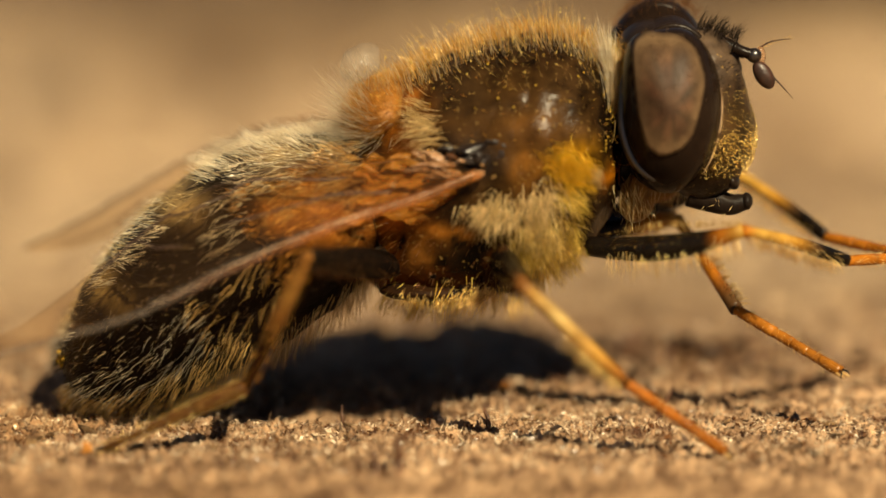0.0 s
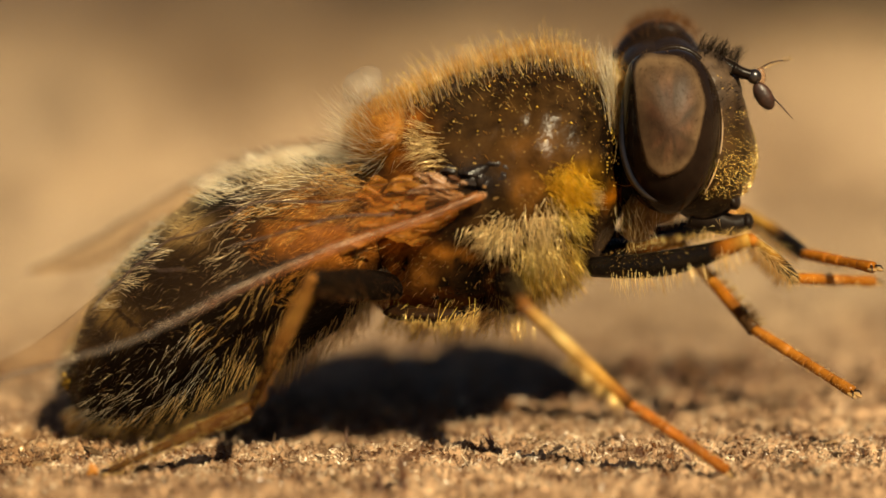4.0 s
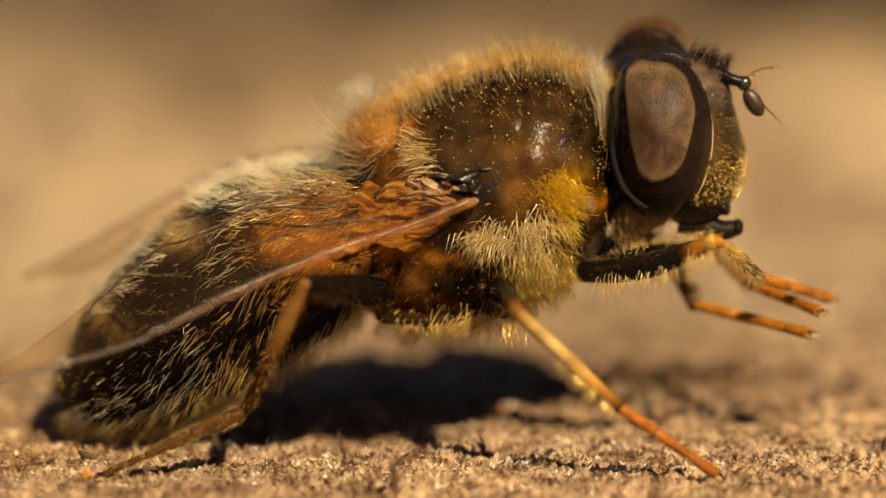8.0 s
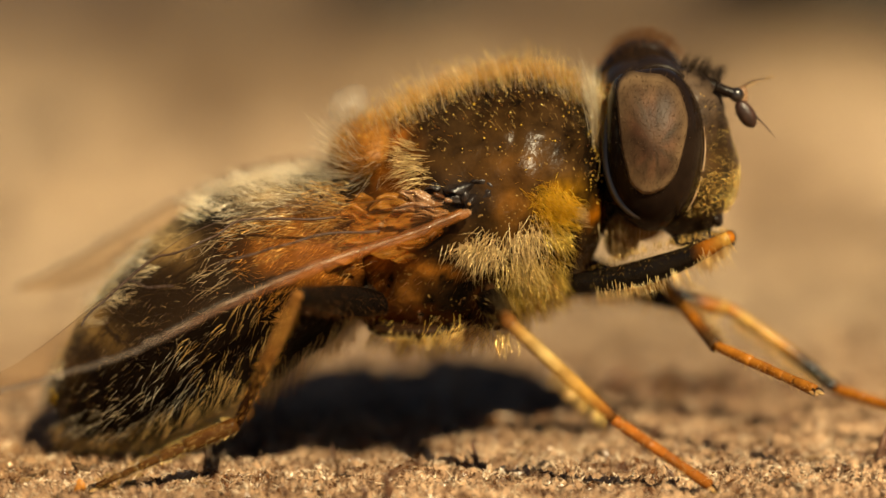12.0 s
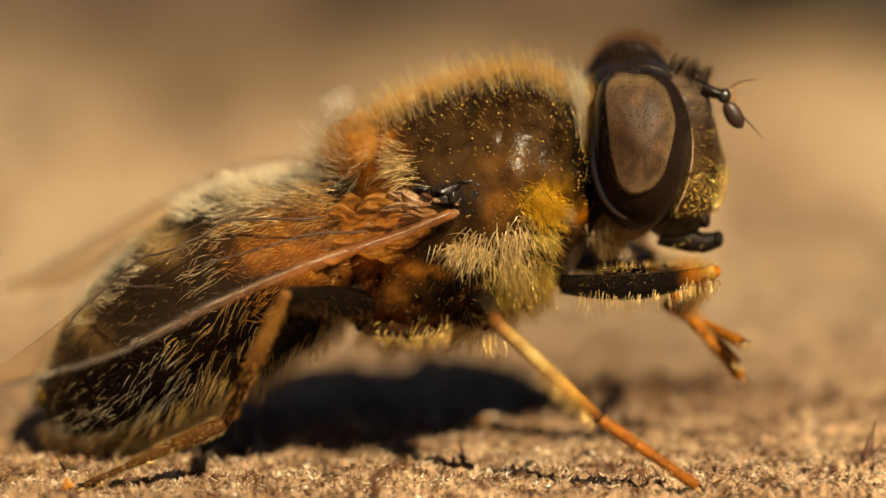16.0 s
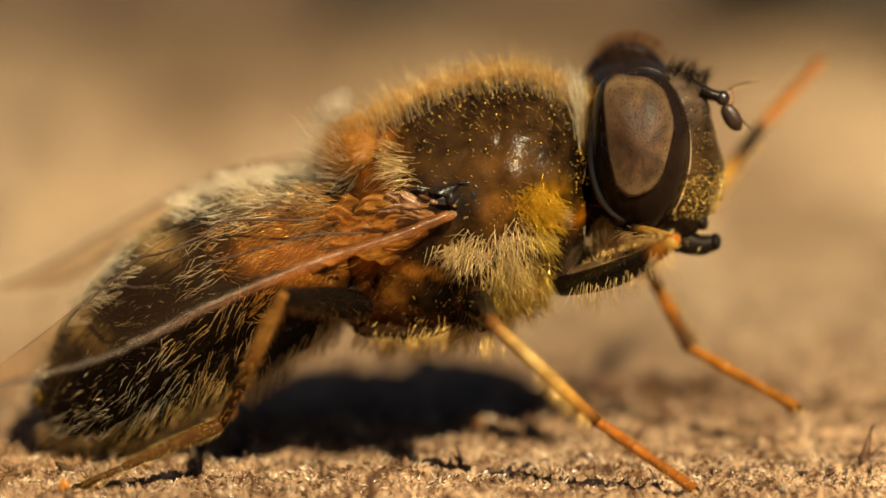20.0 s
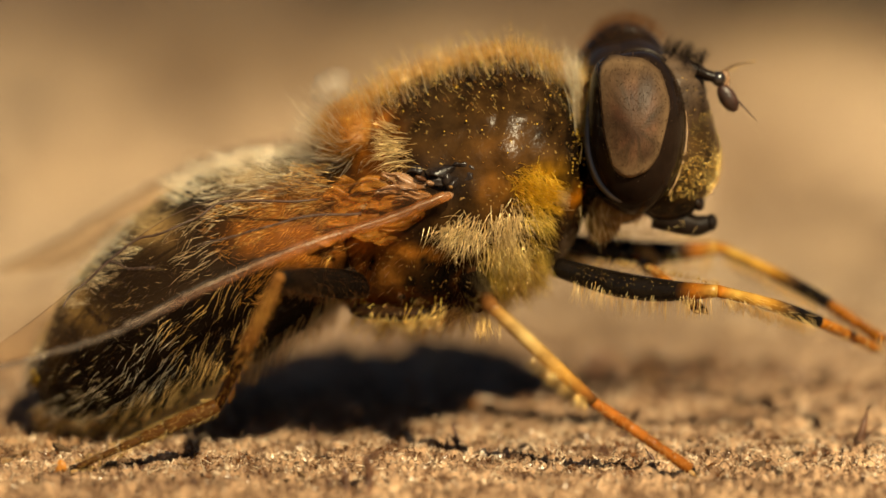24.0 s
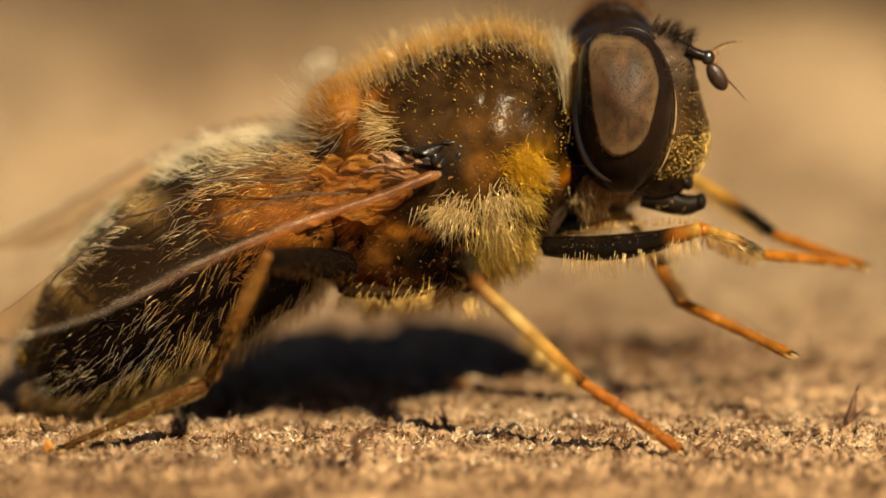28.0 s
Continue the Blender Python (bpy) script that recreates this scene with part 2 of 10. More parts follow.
LOOSE = loose_material()
LITTER = material("litter_wood", (0.18, 0.085, 0.035), (0.03, 0.015, 0.008), rough=0.5, island=True)
FIBRE = material("pale_fibres", (0.86, 0.67, 0.46), (0.10, 0.036, 0.011), rough=0.3, island=True, spec=0.6, translucent=0.2)
SPLINTER = material("splinter_wood", (0.15, 0.06, 0.025), (0.04, 0.018, 0.01), rough=0.45, scale=7000, bump=0.02)
RUST_BIT = material("orange_flake", (0.58, 0.24, 0.03), (0.30, 0.10, 0.015), rough=0.45, scale=5000, bump=0.02)
BARK = material("dark_bark", (0.03, 0.022, 0.016), (0.015, 0.011, 0.008), rough=0.8, scale=500, bump=0.3)
SHELL = dusted(material("thorax_shell", (1.20, 0.92, 0.58), (0.07, 0.055, 0.05), rough=0.27, scale=3000, bump=0.022, bump_scale=6500, tint=True, spec=0.09))
DARK_SHELL = material("abdomen_shell", (0.9, 0.8, 0.7), (0.35, 0.28, 0.22), rough=0.42, scale=2600, bump=0.03, bump_scale=6000, tint=True, spec=0.035)
CUTICLE = dusted(material("body_shell", (0.85, 0.74, 0.64), (0.10, 0.08, 0.07), rough=0.30, scale=2600, bump=0.05, bump_scale=2600, tint=True, spec=0.28))
BLACK = material("black_shell", (0.018, 0.0105, 0.007), (0.008, 0.0045, 0.003), rough=0.32, scale=5000, bump=0.008, spec=0.12)
HINGE = material("hinge_black", (0.030, 0.020, 0.016), (0.006, 0.004, 0.004), rough=0.3, scale=5000, bump=0.03, bump_scale=9000, spec=0.4)
GLOSS = material("eye_lip_gloss", (0.014, 0.008, 0.006), (0.008, 0.005, 0.004), rough=0.30, scale=3000, spec=0.9)
EYE = material("eye_black", (0.016, 0.009, 0.006), (0.008, 0.0045, 0.003), rough=0.16, scale=3000, spec=0.07)
FACETS = facet_material()
SEAM = material("eye_seam", (0.42, 0.28, 0.17), (0.26, 0.16, 0.09), rough=0.35, scale=6000)
ORANGE = material("orange_shell", (0.40, 0.16, 0.02), (0.18, 0.065, 0.009), rough=0.55, scale=3000, bump=0.02, spec=0.35, translucent=0.15)
AMBER = material("amber_membrane", (1.0, 0.50, 0.10), (0.36, 0.115, 0.014), rough=0.34, scale=3000, bump=0.02, bump_scale=4200, spec=0.35, translucent=0.5, clear=0.60)
DARK_FOLD = material("dark_fold", (0.16, 0.055, 0.014), (0.04, 0.014, 0.006), rough=0.3, scale=4000, bump=0.03, bump_scale=6000, spec=0.4, translucent=0.2, clear=0.35)
CLUB = material("antenna_brown", (0.06, 0.022, 0.012), (0.020, 0.009, 0.006), rough=0.42, scale=6000, bump=0.01)
FOLD = material("pinkish_fold", (0.62, 0.36, 0.20), (0.26, 0.11, 0.04), rough=0.24, scale=3000, bump=0.03, bump_scale=5000, translucent=0.3, clear=0.45)
DULL_BLACK = material("dull_black_shell", (0.022, 0.014, 0.009), (0.008, 0.005, 0.004), rough=0.45, scale=3000, bump=0.03, bump_scale=6000, spec=0.08)
# near-black: the hind femur's own black, and painted shade in the flank's hollows
PITCH = material("pitch_shell_and_shade", (0.007, 0.0045, 0.003), (0.004, 0.0025, 0.002), rough=0.5, scale=3000, bump=0.03, bump_scale=6000, spec=0.05)
RUSTY = material("rusty_shell", (0.045, 0.018, 0.005), (0.006, 0.003, 0.002), rough=0.5, scale=2600, spec=0.04, bump=0.03, bump_scale=9000)
TAN_LEG = material("tan_leg", (0.44, 0.27, 0.10), (0.28, 0.15, 0.05), rough=0.42, scale=5200, bump=0.015, subsurface=0.15)
LEG = material("leg_shell", (0.74, 0.72, 0.70), (0.36, 0.31, 0.27), rough=0.20, scale=4200, bump=0.03, bump_scale=7000, tint=True, spec=0.16)
MEMBRANE = membrane_material()
VEIN = material("wing_vein", (0.065, 0.028, 0.014), (0.028, 0.013, 0.008), rough=0.6, scale=6000)
RED_VEIN = material("wing_edge", (1.05, 1.05, 1.05), (0.32, 0.29, 0.26), rough=0.30, scale=3000, bump=0.03, bump_scale=5000, translucent=0.4, tint=True, clear=0.66, spec=0.2)
# pale colour that paints the highlight on the wing's front rib
GLEAM = material("wing_highlight", (0.80, 0.60, 0.44), (0.22, 0.11, 0.05), rough=0.18, scale=4200, bump=0.03, bump_scale=6000, spec=0.8, translucent=0.3, clear=0.4)
PALE_SKIN = material("pale_skin", (0.46, 0.26, 0.085), (0.24, 0.11, 0.03), rough=0.45, scale=4000, translucent=0.5)
def clear_material():
    """Thin clear skin with a wet glint."""
    m = material("clear_skin", (0.62, 0.55, 0.45), (0.40, 0.33, 0.25), rough=0.12, scale=3000, bump=0.12, bump_scale=5500, coat=1.0)
    n, ln = m.node_tree.nodes, m.node_tree.links
    tr, mx = n.new("ShaderNodeBsdfTransparent"), n.new("ShaderNodeMixShader")
    mx.inputs[0].default_value = 0.15
    ln.new(tr.outputs[0], mx.inputs[1])
    ln.new(n["Principled BSDF"].outputs[0], mx.inputs[2])
    ln.new(mx.outputs[0], n["Material Output"].inputs["Surface"])
    return m


BUBBLE = clear_material()
POLLEN = material("pollen", (0.62, 0.38, 0.03), (0.38, 0.21, 0.015), rough=0.5, island=True)
FACE_GRAIN = material("face_grain", (1.0, 0.70, 0.22), (0.30, 0.16, 0.03), rough=0.25, island=True, metal=0.8)
GOLD_GRAIN = material("golden_grain", (0.98, 0.74, 0.22), (0.75, 0.45, 0.08), rough=0.2, island=True, metal=0.3)
H_GOLD = hair_material("hair_gold", (0.97, 0.74, 0.34), (0.78, 0.46, 0.14))
H_BACK = hair_material("hair_back", (0.88, 0.48, 0.10), (0.42, 0.20, 0.03))
H_COAT = hair_material("hair_coat", (1.0, 0.80, 0.42), (0.85, 0.52, 0.14))
H_YELLOW = hair_material("hair_yellow", (1.0, 0.68, 0.06), (0.70, 0.36, 0.02))
H_CREAM = hair_material("hair_cream", (1.0, 0.79, 0.42), (0.52, 0.32, 0.11))
H_GILT = material("gilt_hair", (1.0, 0.70, 0.26), (0.44, 0.22, 0.04), rough=0.27, island=True, metal=0.62)
H_SILVER = material("silver_hair", (0.80, 0.62, 0.40), (0.26, 0.16, 0.07), rough=0.27, island=True, metal=0.62)
H_GLINT = material("golden_dust", (0.95, 0.68, 0.24), (0.35, 0.20, 0.05), rough=0.22, island=True, metal=0.6)
H_TAIL = material("tail_hair", (1.0, 0.66, 0.24), (0.34, 0.17, 0.04), rough=0.28, island=True, metal=0.4, translucent=0.2)
H_AMBER = hair_material("hair_amber", (0.85, 0.42, 0.07), (0.48, 0.19, 0.03))
H_EYE = hair_material("hair_eye", (0.30, 0.20, 0.12), (0.10, 0.06, 0.035))
H_PALE = hair_material("hair_pale", (1.0, 0.92, 0.74), (0.62, 0.46, 0.26))
H_RUFF = hair_material("hair_ruff", (0.88, 0.48, 0.12), (0.50, 0.22, 0.04))
H_PALE_STRAW = hair_material("hair_pale_straw", (1.0, 0.78, 0.32), (0.50, 0.31, 0.07))
H_STRAW = hair_material("hair_straw", (1.0, 0.74, 0.16), (0.46, 0.27, 0.03))
H_BLACK = material("hair_black", (0.02, 0.013, 0.009), (0.008, 0.005, 0.004), rough=0.4, island=True, spec=0.04)
H_DOWN = material("hair_down", (0.16, 0.08, 0.03), (0.012, 0.007, 0.004), rough=0.3, island=True, spec=0.4)
H_RUST = hair_material("hair_rust", (0.34, 0.15, 0.05), (0.16, 0.07, 0.03))


# ---- mesh helpers ----
def mesh_object(name, verts, faces, mat, parent=None, label="", smooth=True, tint=None):
    me = bpy.data.meshes.new(name)
    me.from_pydata([tuple(v) for v in np.asarray(verts, float) * MM], [], faces)
    me.materials.append(mat)
    if smooth:
        me.polygons.foreach_set("use_smooth", [True] * len(me.polygons))
    if tint is not None:
        at = me.color_attributes.new("tint", "FLOAT_COLOR", "POINT")
        at.data.foreach_set("color", np.c_[np.asarray(tint, float), np.ones(len(verts))].ravel())
    me.update()
    ob = new(name, me)
    if parent:
        ob.parent = parent
    return tagged(ob, label)


def side(u, v, y):
    """A point y mm behind the fly's middle plane that lies on the slanting line through (u, v) of that plane."""
    k = (80 + 0.985 * y - 0.17 * (v - 2.7)) / 80
    return np.array([u * k, y, 2.69 + (v - 2.69) * k - 0.1763 * y])


def smooth_rows(rows, n):
    """Catmull-Rom through rows of numbers."""
    p = np.asarray(rows, float)
    p = np.vstack([2 * p[0] - p[1], p, 2 * p[-1] - p[-2]])
    out = []
    for s in np.linspace(0, len(p) - 3 - 1e-6, n):
        i, f = int(s), s - int(s)
        a, b, c, d = p[i:i + 4]
        out.append(0.5 * (2 * b + (c - a) * f + (2 * a - 5 * b + 4 * c - d) * f * f + (3 * b - a - 3 * c + d) * f ** 3))
    return np.array(out)


class Loft:
    """A body lofted through upright or leaning oval sections: rows of x, z, half height, half width, lean in degrees."""

    def __init__(self, rows, rings=44, around=56, power=2.2):
        self.r, self.rings, self.around, self.power = smooth_rows(rows, rings), rings, around, power
        self.r[:, 2:4] = np.maximum(self.r[:, 2:4], 0.02)

    def point(self, s, a):
        """s: 0 to 1 along; a: angle, 0 towards the camera, 90 degrees on top."""
        s, a = np.broadcast_arrays(np.asarray(s, float), np.asarray(a, float))
        f = s * (self.rings - 1)
        q = np.stack([np.interp(f, range(self.rings), self.r[:, k]) for k in range(5)], -1)
        c, z = np.cos(a), np.sin(a)
        e = 2 / self.power
        y = -np.sign(c) * np.abs(c) ** e * q[..., 3]
        h = np.sign(z) * np.abs(z) ** e * q[..., 2]
        t = np.radians(q[..., 4])
        return np.stack([q[..., 0] + h * np.sin(t), y, q[..., 1] + h * np.cos(t)], -1)

    def normal(self, s, a):
        d = 1e-3
        p = self.point(np.clip(s + d, 0, 1), a) - self.point(np.clip(s - d, 0, 1), a)
        q = self.point(s, a + d) - self.point(s, a - d)
        n = np.cross(p, q)
        n /= np.linalg.norm(n, axis=-1, keepdims=True) + 1e-12
        mid = np.stack([np.interp(s * (self.rings - 1), range(self.rings), self.r[:, k]) for k in (0, 1)], -1)
        out = self.point(s, a) - np.stack([mid[..., 0], 0 * mid[..., 0], mid[..., 1]], -1)
        return n * np.where((n * out).sum(-1, keepdims=True) < 0, -1, 1)

    def mesh(self, rough=0.0):
        s, a = np.meshgrid(np.linspace(0, 1, self.rings), np.linspace(0, 2 * np.pi, self.around, endpoint=False), indexing="ij")
        v = self.point(s, a).reshape(-1, 3)
        if rough:
            v += self.normal(s, a).reshape(-1, 3) * np.array([noise.noise(Vector(p) * 2.2) for p in v])[:, None] * rough
        n, k = self.around, self.rings
        f = [(i * n + j, i * n + (j + 1) % n, (i + 1) * n + (j + 1) % n, (i + 1) * n + j) for i in range(k - 1) for j in range(n)]
        f += [tuple(range(n)), tuple((k - 1) * n + j for j in range(n))[::-1]]
        return v, f


def tube(points, radii, around=8, n=None):
    """A tapering limb through the points."""
    rows = np.c_[np.asarray(points, float), np.asarray(radii, float)]
    rows = smooth_rows(rows, n or 5 * len(rows))
    p, r = rows[:, :3], np.maximum(rows[:, 3], 1e-3)
    t = np.gradient(p, axis=0)
    t /= np.linalg.norm(t, axis=1)[:, None] + 1e-12
    up = np.array([0.13, 0.31, 0.94])
    u = np.cross(t, up)
    u /= np.linalg.norm(u, axis=1)[:, None] + 1e-12
    w = np.cross(u, t)
    a = np.linspace(0, 2 * np.pi, around, endpoint=False)
    v = p[:, None] + r[:, None, None] * (np.cos(a)[None, :, None] * u[:, None] + np.sin(a)[None, :, None] * w[:, None])
    k = len(p)
    f = [(i * around + j, i * around + (j + 1) % around, (i + 1) * around + (j + 1) % around, (i + 1) * around + j) for i in range(k - 1) for j in range(around)]
    f += [tuple(range(around))[::-1], tuple((k - 1) * around + j for j in range(around))]
    return v.reshape(-1, 3), f


def joined(pieces):
    verts, faces, n = [], [], 0
    for v, f in pieces:
        verts.append(np.asarray(v, float))
        faces += [tuple(i + n for i in g) for g in f]
        n += len(v)
    return np.vstack(verts), faces


def ball(c, r, rings=18, around=26, turn=None):
    """An ellipsoid; turn: degrees about x, y, z."""
    th, ph = np.meshgrid(np.linspace(0.02, np.pi - 0.02, rings), np.linspace(0, 2 * np.pi, around, endpoint=False), indexing="ij")
    v = np.stack([np.sin(th) * np.cos(ph), np.sin(th) * np.sin(ph), np.cos(th)], -1).reshape(-1, 3) * np.asarray(r, float)
    if turn:
        v = v @ np.array(Euler([radians(x) for x in turn]).to_matrix()).T
    f = [(i * around + j, (i + 1) * around + j, (i + 1) * around + (j + 1) % around, i * around + (j + 1) % around) for i in range(rings - 1) for j in range(around)]
    f += [tuple(range(around)), tuple((rings - 1) * around + j for j in range(around))[::-1]]
    return v + np.asarray(c, float), f


def unit(v):
    return v / (np.linalg.norm(v, axis=-1, keepdims=True) + 1e-12)


def hairs(name, roots, ways, lengths, radius, mat, parent, bend=(0, 0, -0.25), label="", jitter=0.22, clumps=0, pull=0.55):
    """Many tapering bent hairs, joined. roots, ways: n x 3; lengths: n; in mm."""
    n = len(roots)
    d = unit(ways + rng.normal(0, jitter, (n, 3)))
    ln = np.asarray(lengths, float)[:, None] * rng.uniform(0.65, 1.15, (n, 1))
    if clumps:
        seeds = roots[rng.integers(0, n, clumps)]
        near = np.empty((n, 3))
        for k in range(0, n, 500):
            near[k:k + 500] = seeds[((roots[k:k + 500, None] - seeds[None]) ** 2).sum(-1).argmin(1)]
        d = unit(d + pull * (near - roots) / ln)
    b = np.asarray(bend, float)[None] * rng.uniform(0.3, 1.5, (n, 1)) + rng.normal(0, 0.08, (n, 3))
    u = unit(np.cross(d, rng.normal(0, 1, (n, 3))))
    w = np.cross(d, u)
    v = np.empty((n, 10, 3))
    for k, (f, rr) in enumerate(((0.0, 1.0), (0.38, 0.85), (0.72, 0.55))):
        c = roots + ln * (d * f + b * f * f)
        for j in range(3):
            a = 2 * math.pi * j / 3
            v[:, 3 * k + j] = c + radius * rr * (math.cos(a) * u + math.sin(a) * w)
    v[:, 9] = roots + ln * (d + b)
    one = []
    for k in (0, 3):
        for j in range(3):
            p, q = k + j, k + (j + 1) % 3
            one += [(p, q, q + 3), (p, q + 3, p + 3)]
    one += [(6, 7, 9), (7, 8, 9), (8, 6, 9)]
    one = np.array(one)
    tris = (one[None] + 10 * np.arange(n)[:, None, None]).reshape(-1)
    me = bpy.data.meshes.new(name)
    me.vertices.add(10 * n)
    me.vertices.foreach_set("co", (v * MM).ravel())
    me.loops.add(len(tris))
    me.loops.foreach_set("vertex_index", tris.astype(np.int32))
    me.polygons.add(len(tris) // 3)
    me.polygons.foreach_set("loop_start", np.arange(0, len(tris), 3, dtype=np.int32))
    me.polygons.foreach_set("use_smooth", np.ones(len(tris) // 3, bool))
    me.materials.append(mat)
    me.update(calc_edges=True)
    ob = new(name, me)
    ob.parent = parent
    return tagged(ob, label, kind="stuff")


# ---- ground ----
def graded(lo, hi, step, far, growth=1.17):
    mid = list(np.arange(lo, hi + step / 2, step))
    out, d, x = [], step, hi
    while x < far:
        d *= growth
        x += d
        out.append(x)
    back, d, x = [], step, lo
    while x > -far:
        d *= growth
        x -= d
        back.append(x)
    return np.array(back[::-1] + mid + out)


def ground_height(x, y):
    """Relief in mm."""
    v = Vector((x, y, 0.0))
    h = 0.13 * noise.noise(v * 3.6) + 0.11 * noise.noise(Vector((x * 7.0, y * 9.0, 0.0))) + 0.07 * noise.noise(Vector((x * 0.7, y * 1.6, 3.0)))
    h += 0.14 * (0.4 - abs(noise.noise(Vector((x * 5.5, y * 4.0, 5.0)))) * 2) + 0.05 * noise.noise(v * 15.0)
    if -6 < y < 4:
        h += 0.07 * (0.5 - abs(noise.noise(Vector((x * 13.0, y * 9.0, 7.0)))) * 2) + 0.05 * noise.noise(v * 25.0)
    pit = noise.noise(Vector((x * 2.1, y * 2.6, 9.0)))
    if pit < -0.25:
        h += 0.35 * (pit + 0.25)
    h -= 0.38 * math.exp(-((x + 2.0) / 1.7) ** 2 - ((y - 0.5) / 1.2) ** 2)   # a shallow hollow below the abdomen
    far = math.hypot(x, y * 1.2)
    if far > 12:
        h += min(1.0, (far - 12) / 20) * (0.9 * noise.noise(v * 0.11) + 0.5 * noise.noise(v * 0.3))
    if far > 300:
        h += min(6.0, (far - 300) / 200) * noise.noise(v * 0.004) * 4
    return h


def build_ground():
    xs, ys = graded(-8.3, 8.3, 0.032, 600, 1.13), graded(-4.3, 2.2, 0.032, 600, 1.09)
    verts = [(x, y, ground_height(x, y)) for x in xs for y in ys]
    n = len(ys)
    faces = [(i * n + j, (i + 1) * n + j, (i + 1) * n + j + 1, i * n + j + 1) for i in range(len(xs) - 1) for j in range(n - 1)]
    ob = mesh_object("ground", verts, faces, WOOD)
    tagged(ob, "sunlit weathered tan wood surface with crumbly grain", "ground", kind="structure")
    return ob


GROUND = build_ground()


def build_crumbs(n=19000):
    """Loose grains and short fibres lying on the wood."""
    pieces = []
    for i in range(n):
        y = rng.uniform(-4.6, 7.5) if i % 3 else rng.normal(-1.6, 1.2)
        x = rng.uniform(-8.0, 8.2)
        r = 0.011 + 0.045 * rng.random() ** 3
        c = np.array([x, y, ground_height(x, y) + 0.25 * r])
        v = np.array([(1, 0, 0), (-1, 0, 0), (0, 1, 0), (0, -1, 0), (0, 0, 1), (0, 0, -1)], float)
        v *= r * rng.uniform(0.5, 1.5, 3) * ((2.4, 0.5, 0.5) if i % 4 == 0 else (1.5, 1.0, 0.4))
        v = v @ np.array(Euler(tuple(rng.uniform(-1.2, 1.2, 2)) + (rng.uniform(0, 6.28),)).to_matrix()).T + rng.normal(0, 0.12 * r, (6, 3))
        pieces.append((v + c, [(0, 2, 4), (2, 1, 4), (1, 3, 4), (3, 0, 4), (2, 0, 5), (1, 2, 5), (3, 1, 5), (0, 3, 5)]))
    # fine dust and chips of the stretch nearest the fly
    m = 36000
    x, y = rng.uniform(-8.0, 8.3, m), rng.normal(-1.7, 1.5, m)
    r = 0.007 + 0.022 * rng.random(m) ** 2
    base = np.array([(1, 0, 0), (-1, 0, 0), (0, 1, 0), (0, -1, 0), (0, 0, 1), (0, 0, -1)], float)
    long = np.where(rng.random((m, 1)) < 0.4, np.array([[3.2, 0.5, 0.5]]), np.array([[1.4, 1.0, 0.6]]))
    v = base[None] * (r[:, None] * long * rng.uniform(0.6, 1.4, (m, 3)))[:, None]
    way = unit(rng.normal(0, 1, (m, 3)) * (1.0, 0.8, 0.55))
    flat = unit(np.cross(way, rng.normal(0, 1, (m, 3))))
    v = v @ np.stack([way, flat, np.cross(way, flat)], 1)
    z = np.array([ground_height(a, b) for a, b in zip(x, y)]) + 0.4 * r
    v = (v + np.c_[x, y, z][:, None]).reshape(-1, 3)
    tri = np.array([(0, 2, 4), (2, 1, 4), (1, 3, 4), (3, 0, 4), (2, 0, 5), (1, 2, 5), (3, 1, 5), (0, 3, 5)])
    pieces.append((v, (tri[None] + 6 * np.arange(m)[:, None, None]).reshape(-1, 3).tolist()))
    v, f = joined(pieces)
    ob = mesh_object("wood_crumbs", v, f, CRUMB, smooth=False)
    tagged(ob, "pale and brown wood crumbs strewn over the weathered surface", "debris", kind="stuff")
    roots, ways, lens = [], [], []
    for i in range(5200):
        x, y = rng.uniform(-8, 8.2), rng.uniform(-4.5, 6.5)
        roots.append((x, y, ground_height(x, y) - 0.02))
        ways.append((rng.normal(0, 1), rng.normal(0, 0.7), rng.uniform(0.1, 0.9)))
        lens.append(0.06 + 0.3 * rng.random() ** 2)
    for k in range(70):
        cx, cy = rng.uniform(-8, 8.2), rng.uniform(-2.6, 4.0)
        for i in range(14):
            x, y = cx + rng.normal(0, 0.16), cy + rng.normal(0, 0.08)
            roots.append((x, y, ground_height(x, y) - 0.02))
            ways.append((rng.normal(0, 0.55), rng.normal(0, 0.4), 1.0))
            lens.append(rng.uniform(0.08, 0.26))
    ob = hairs("wood_fibres", np.array(roots), np.array(ways), np.array(lens), 0.012, FIBRE, None, bend=(0.1, 0, -0.2))
    tagged(ob, "short pale and rusty wood fibres standing from the weathered surface", "debris")


build_crumbs()


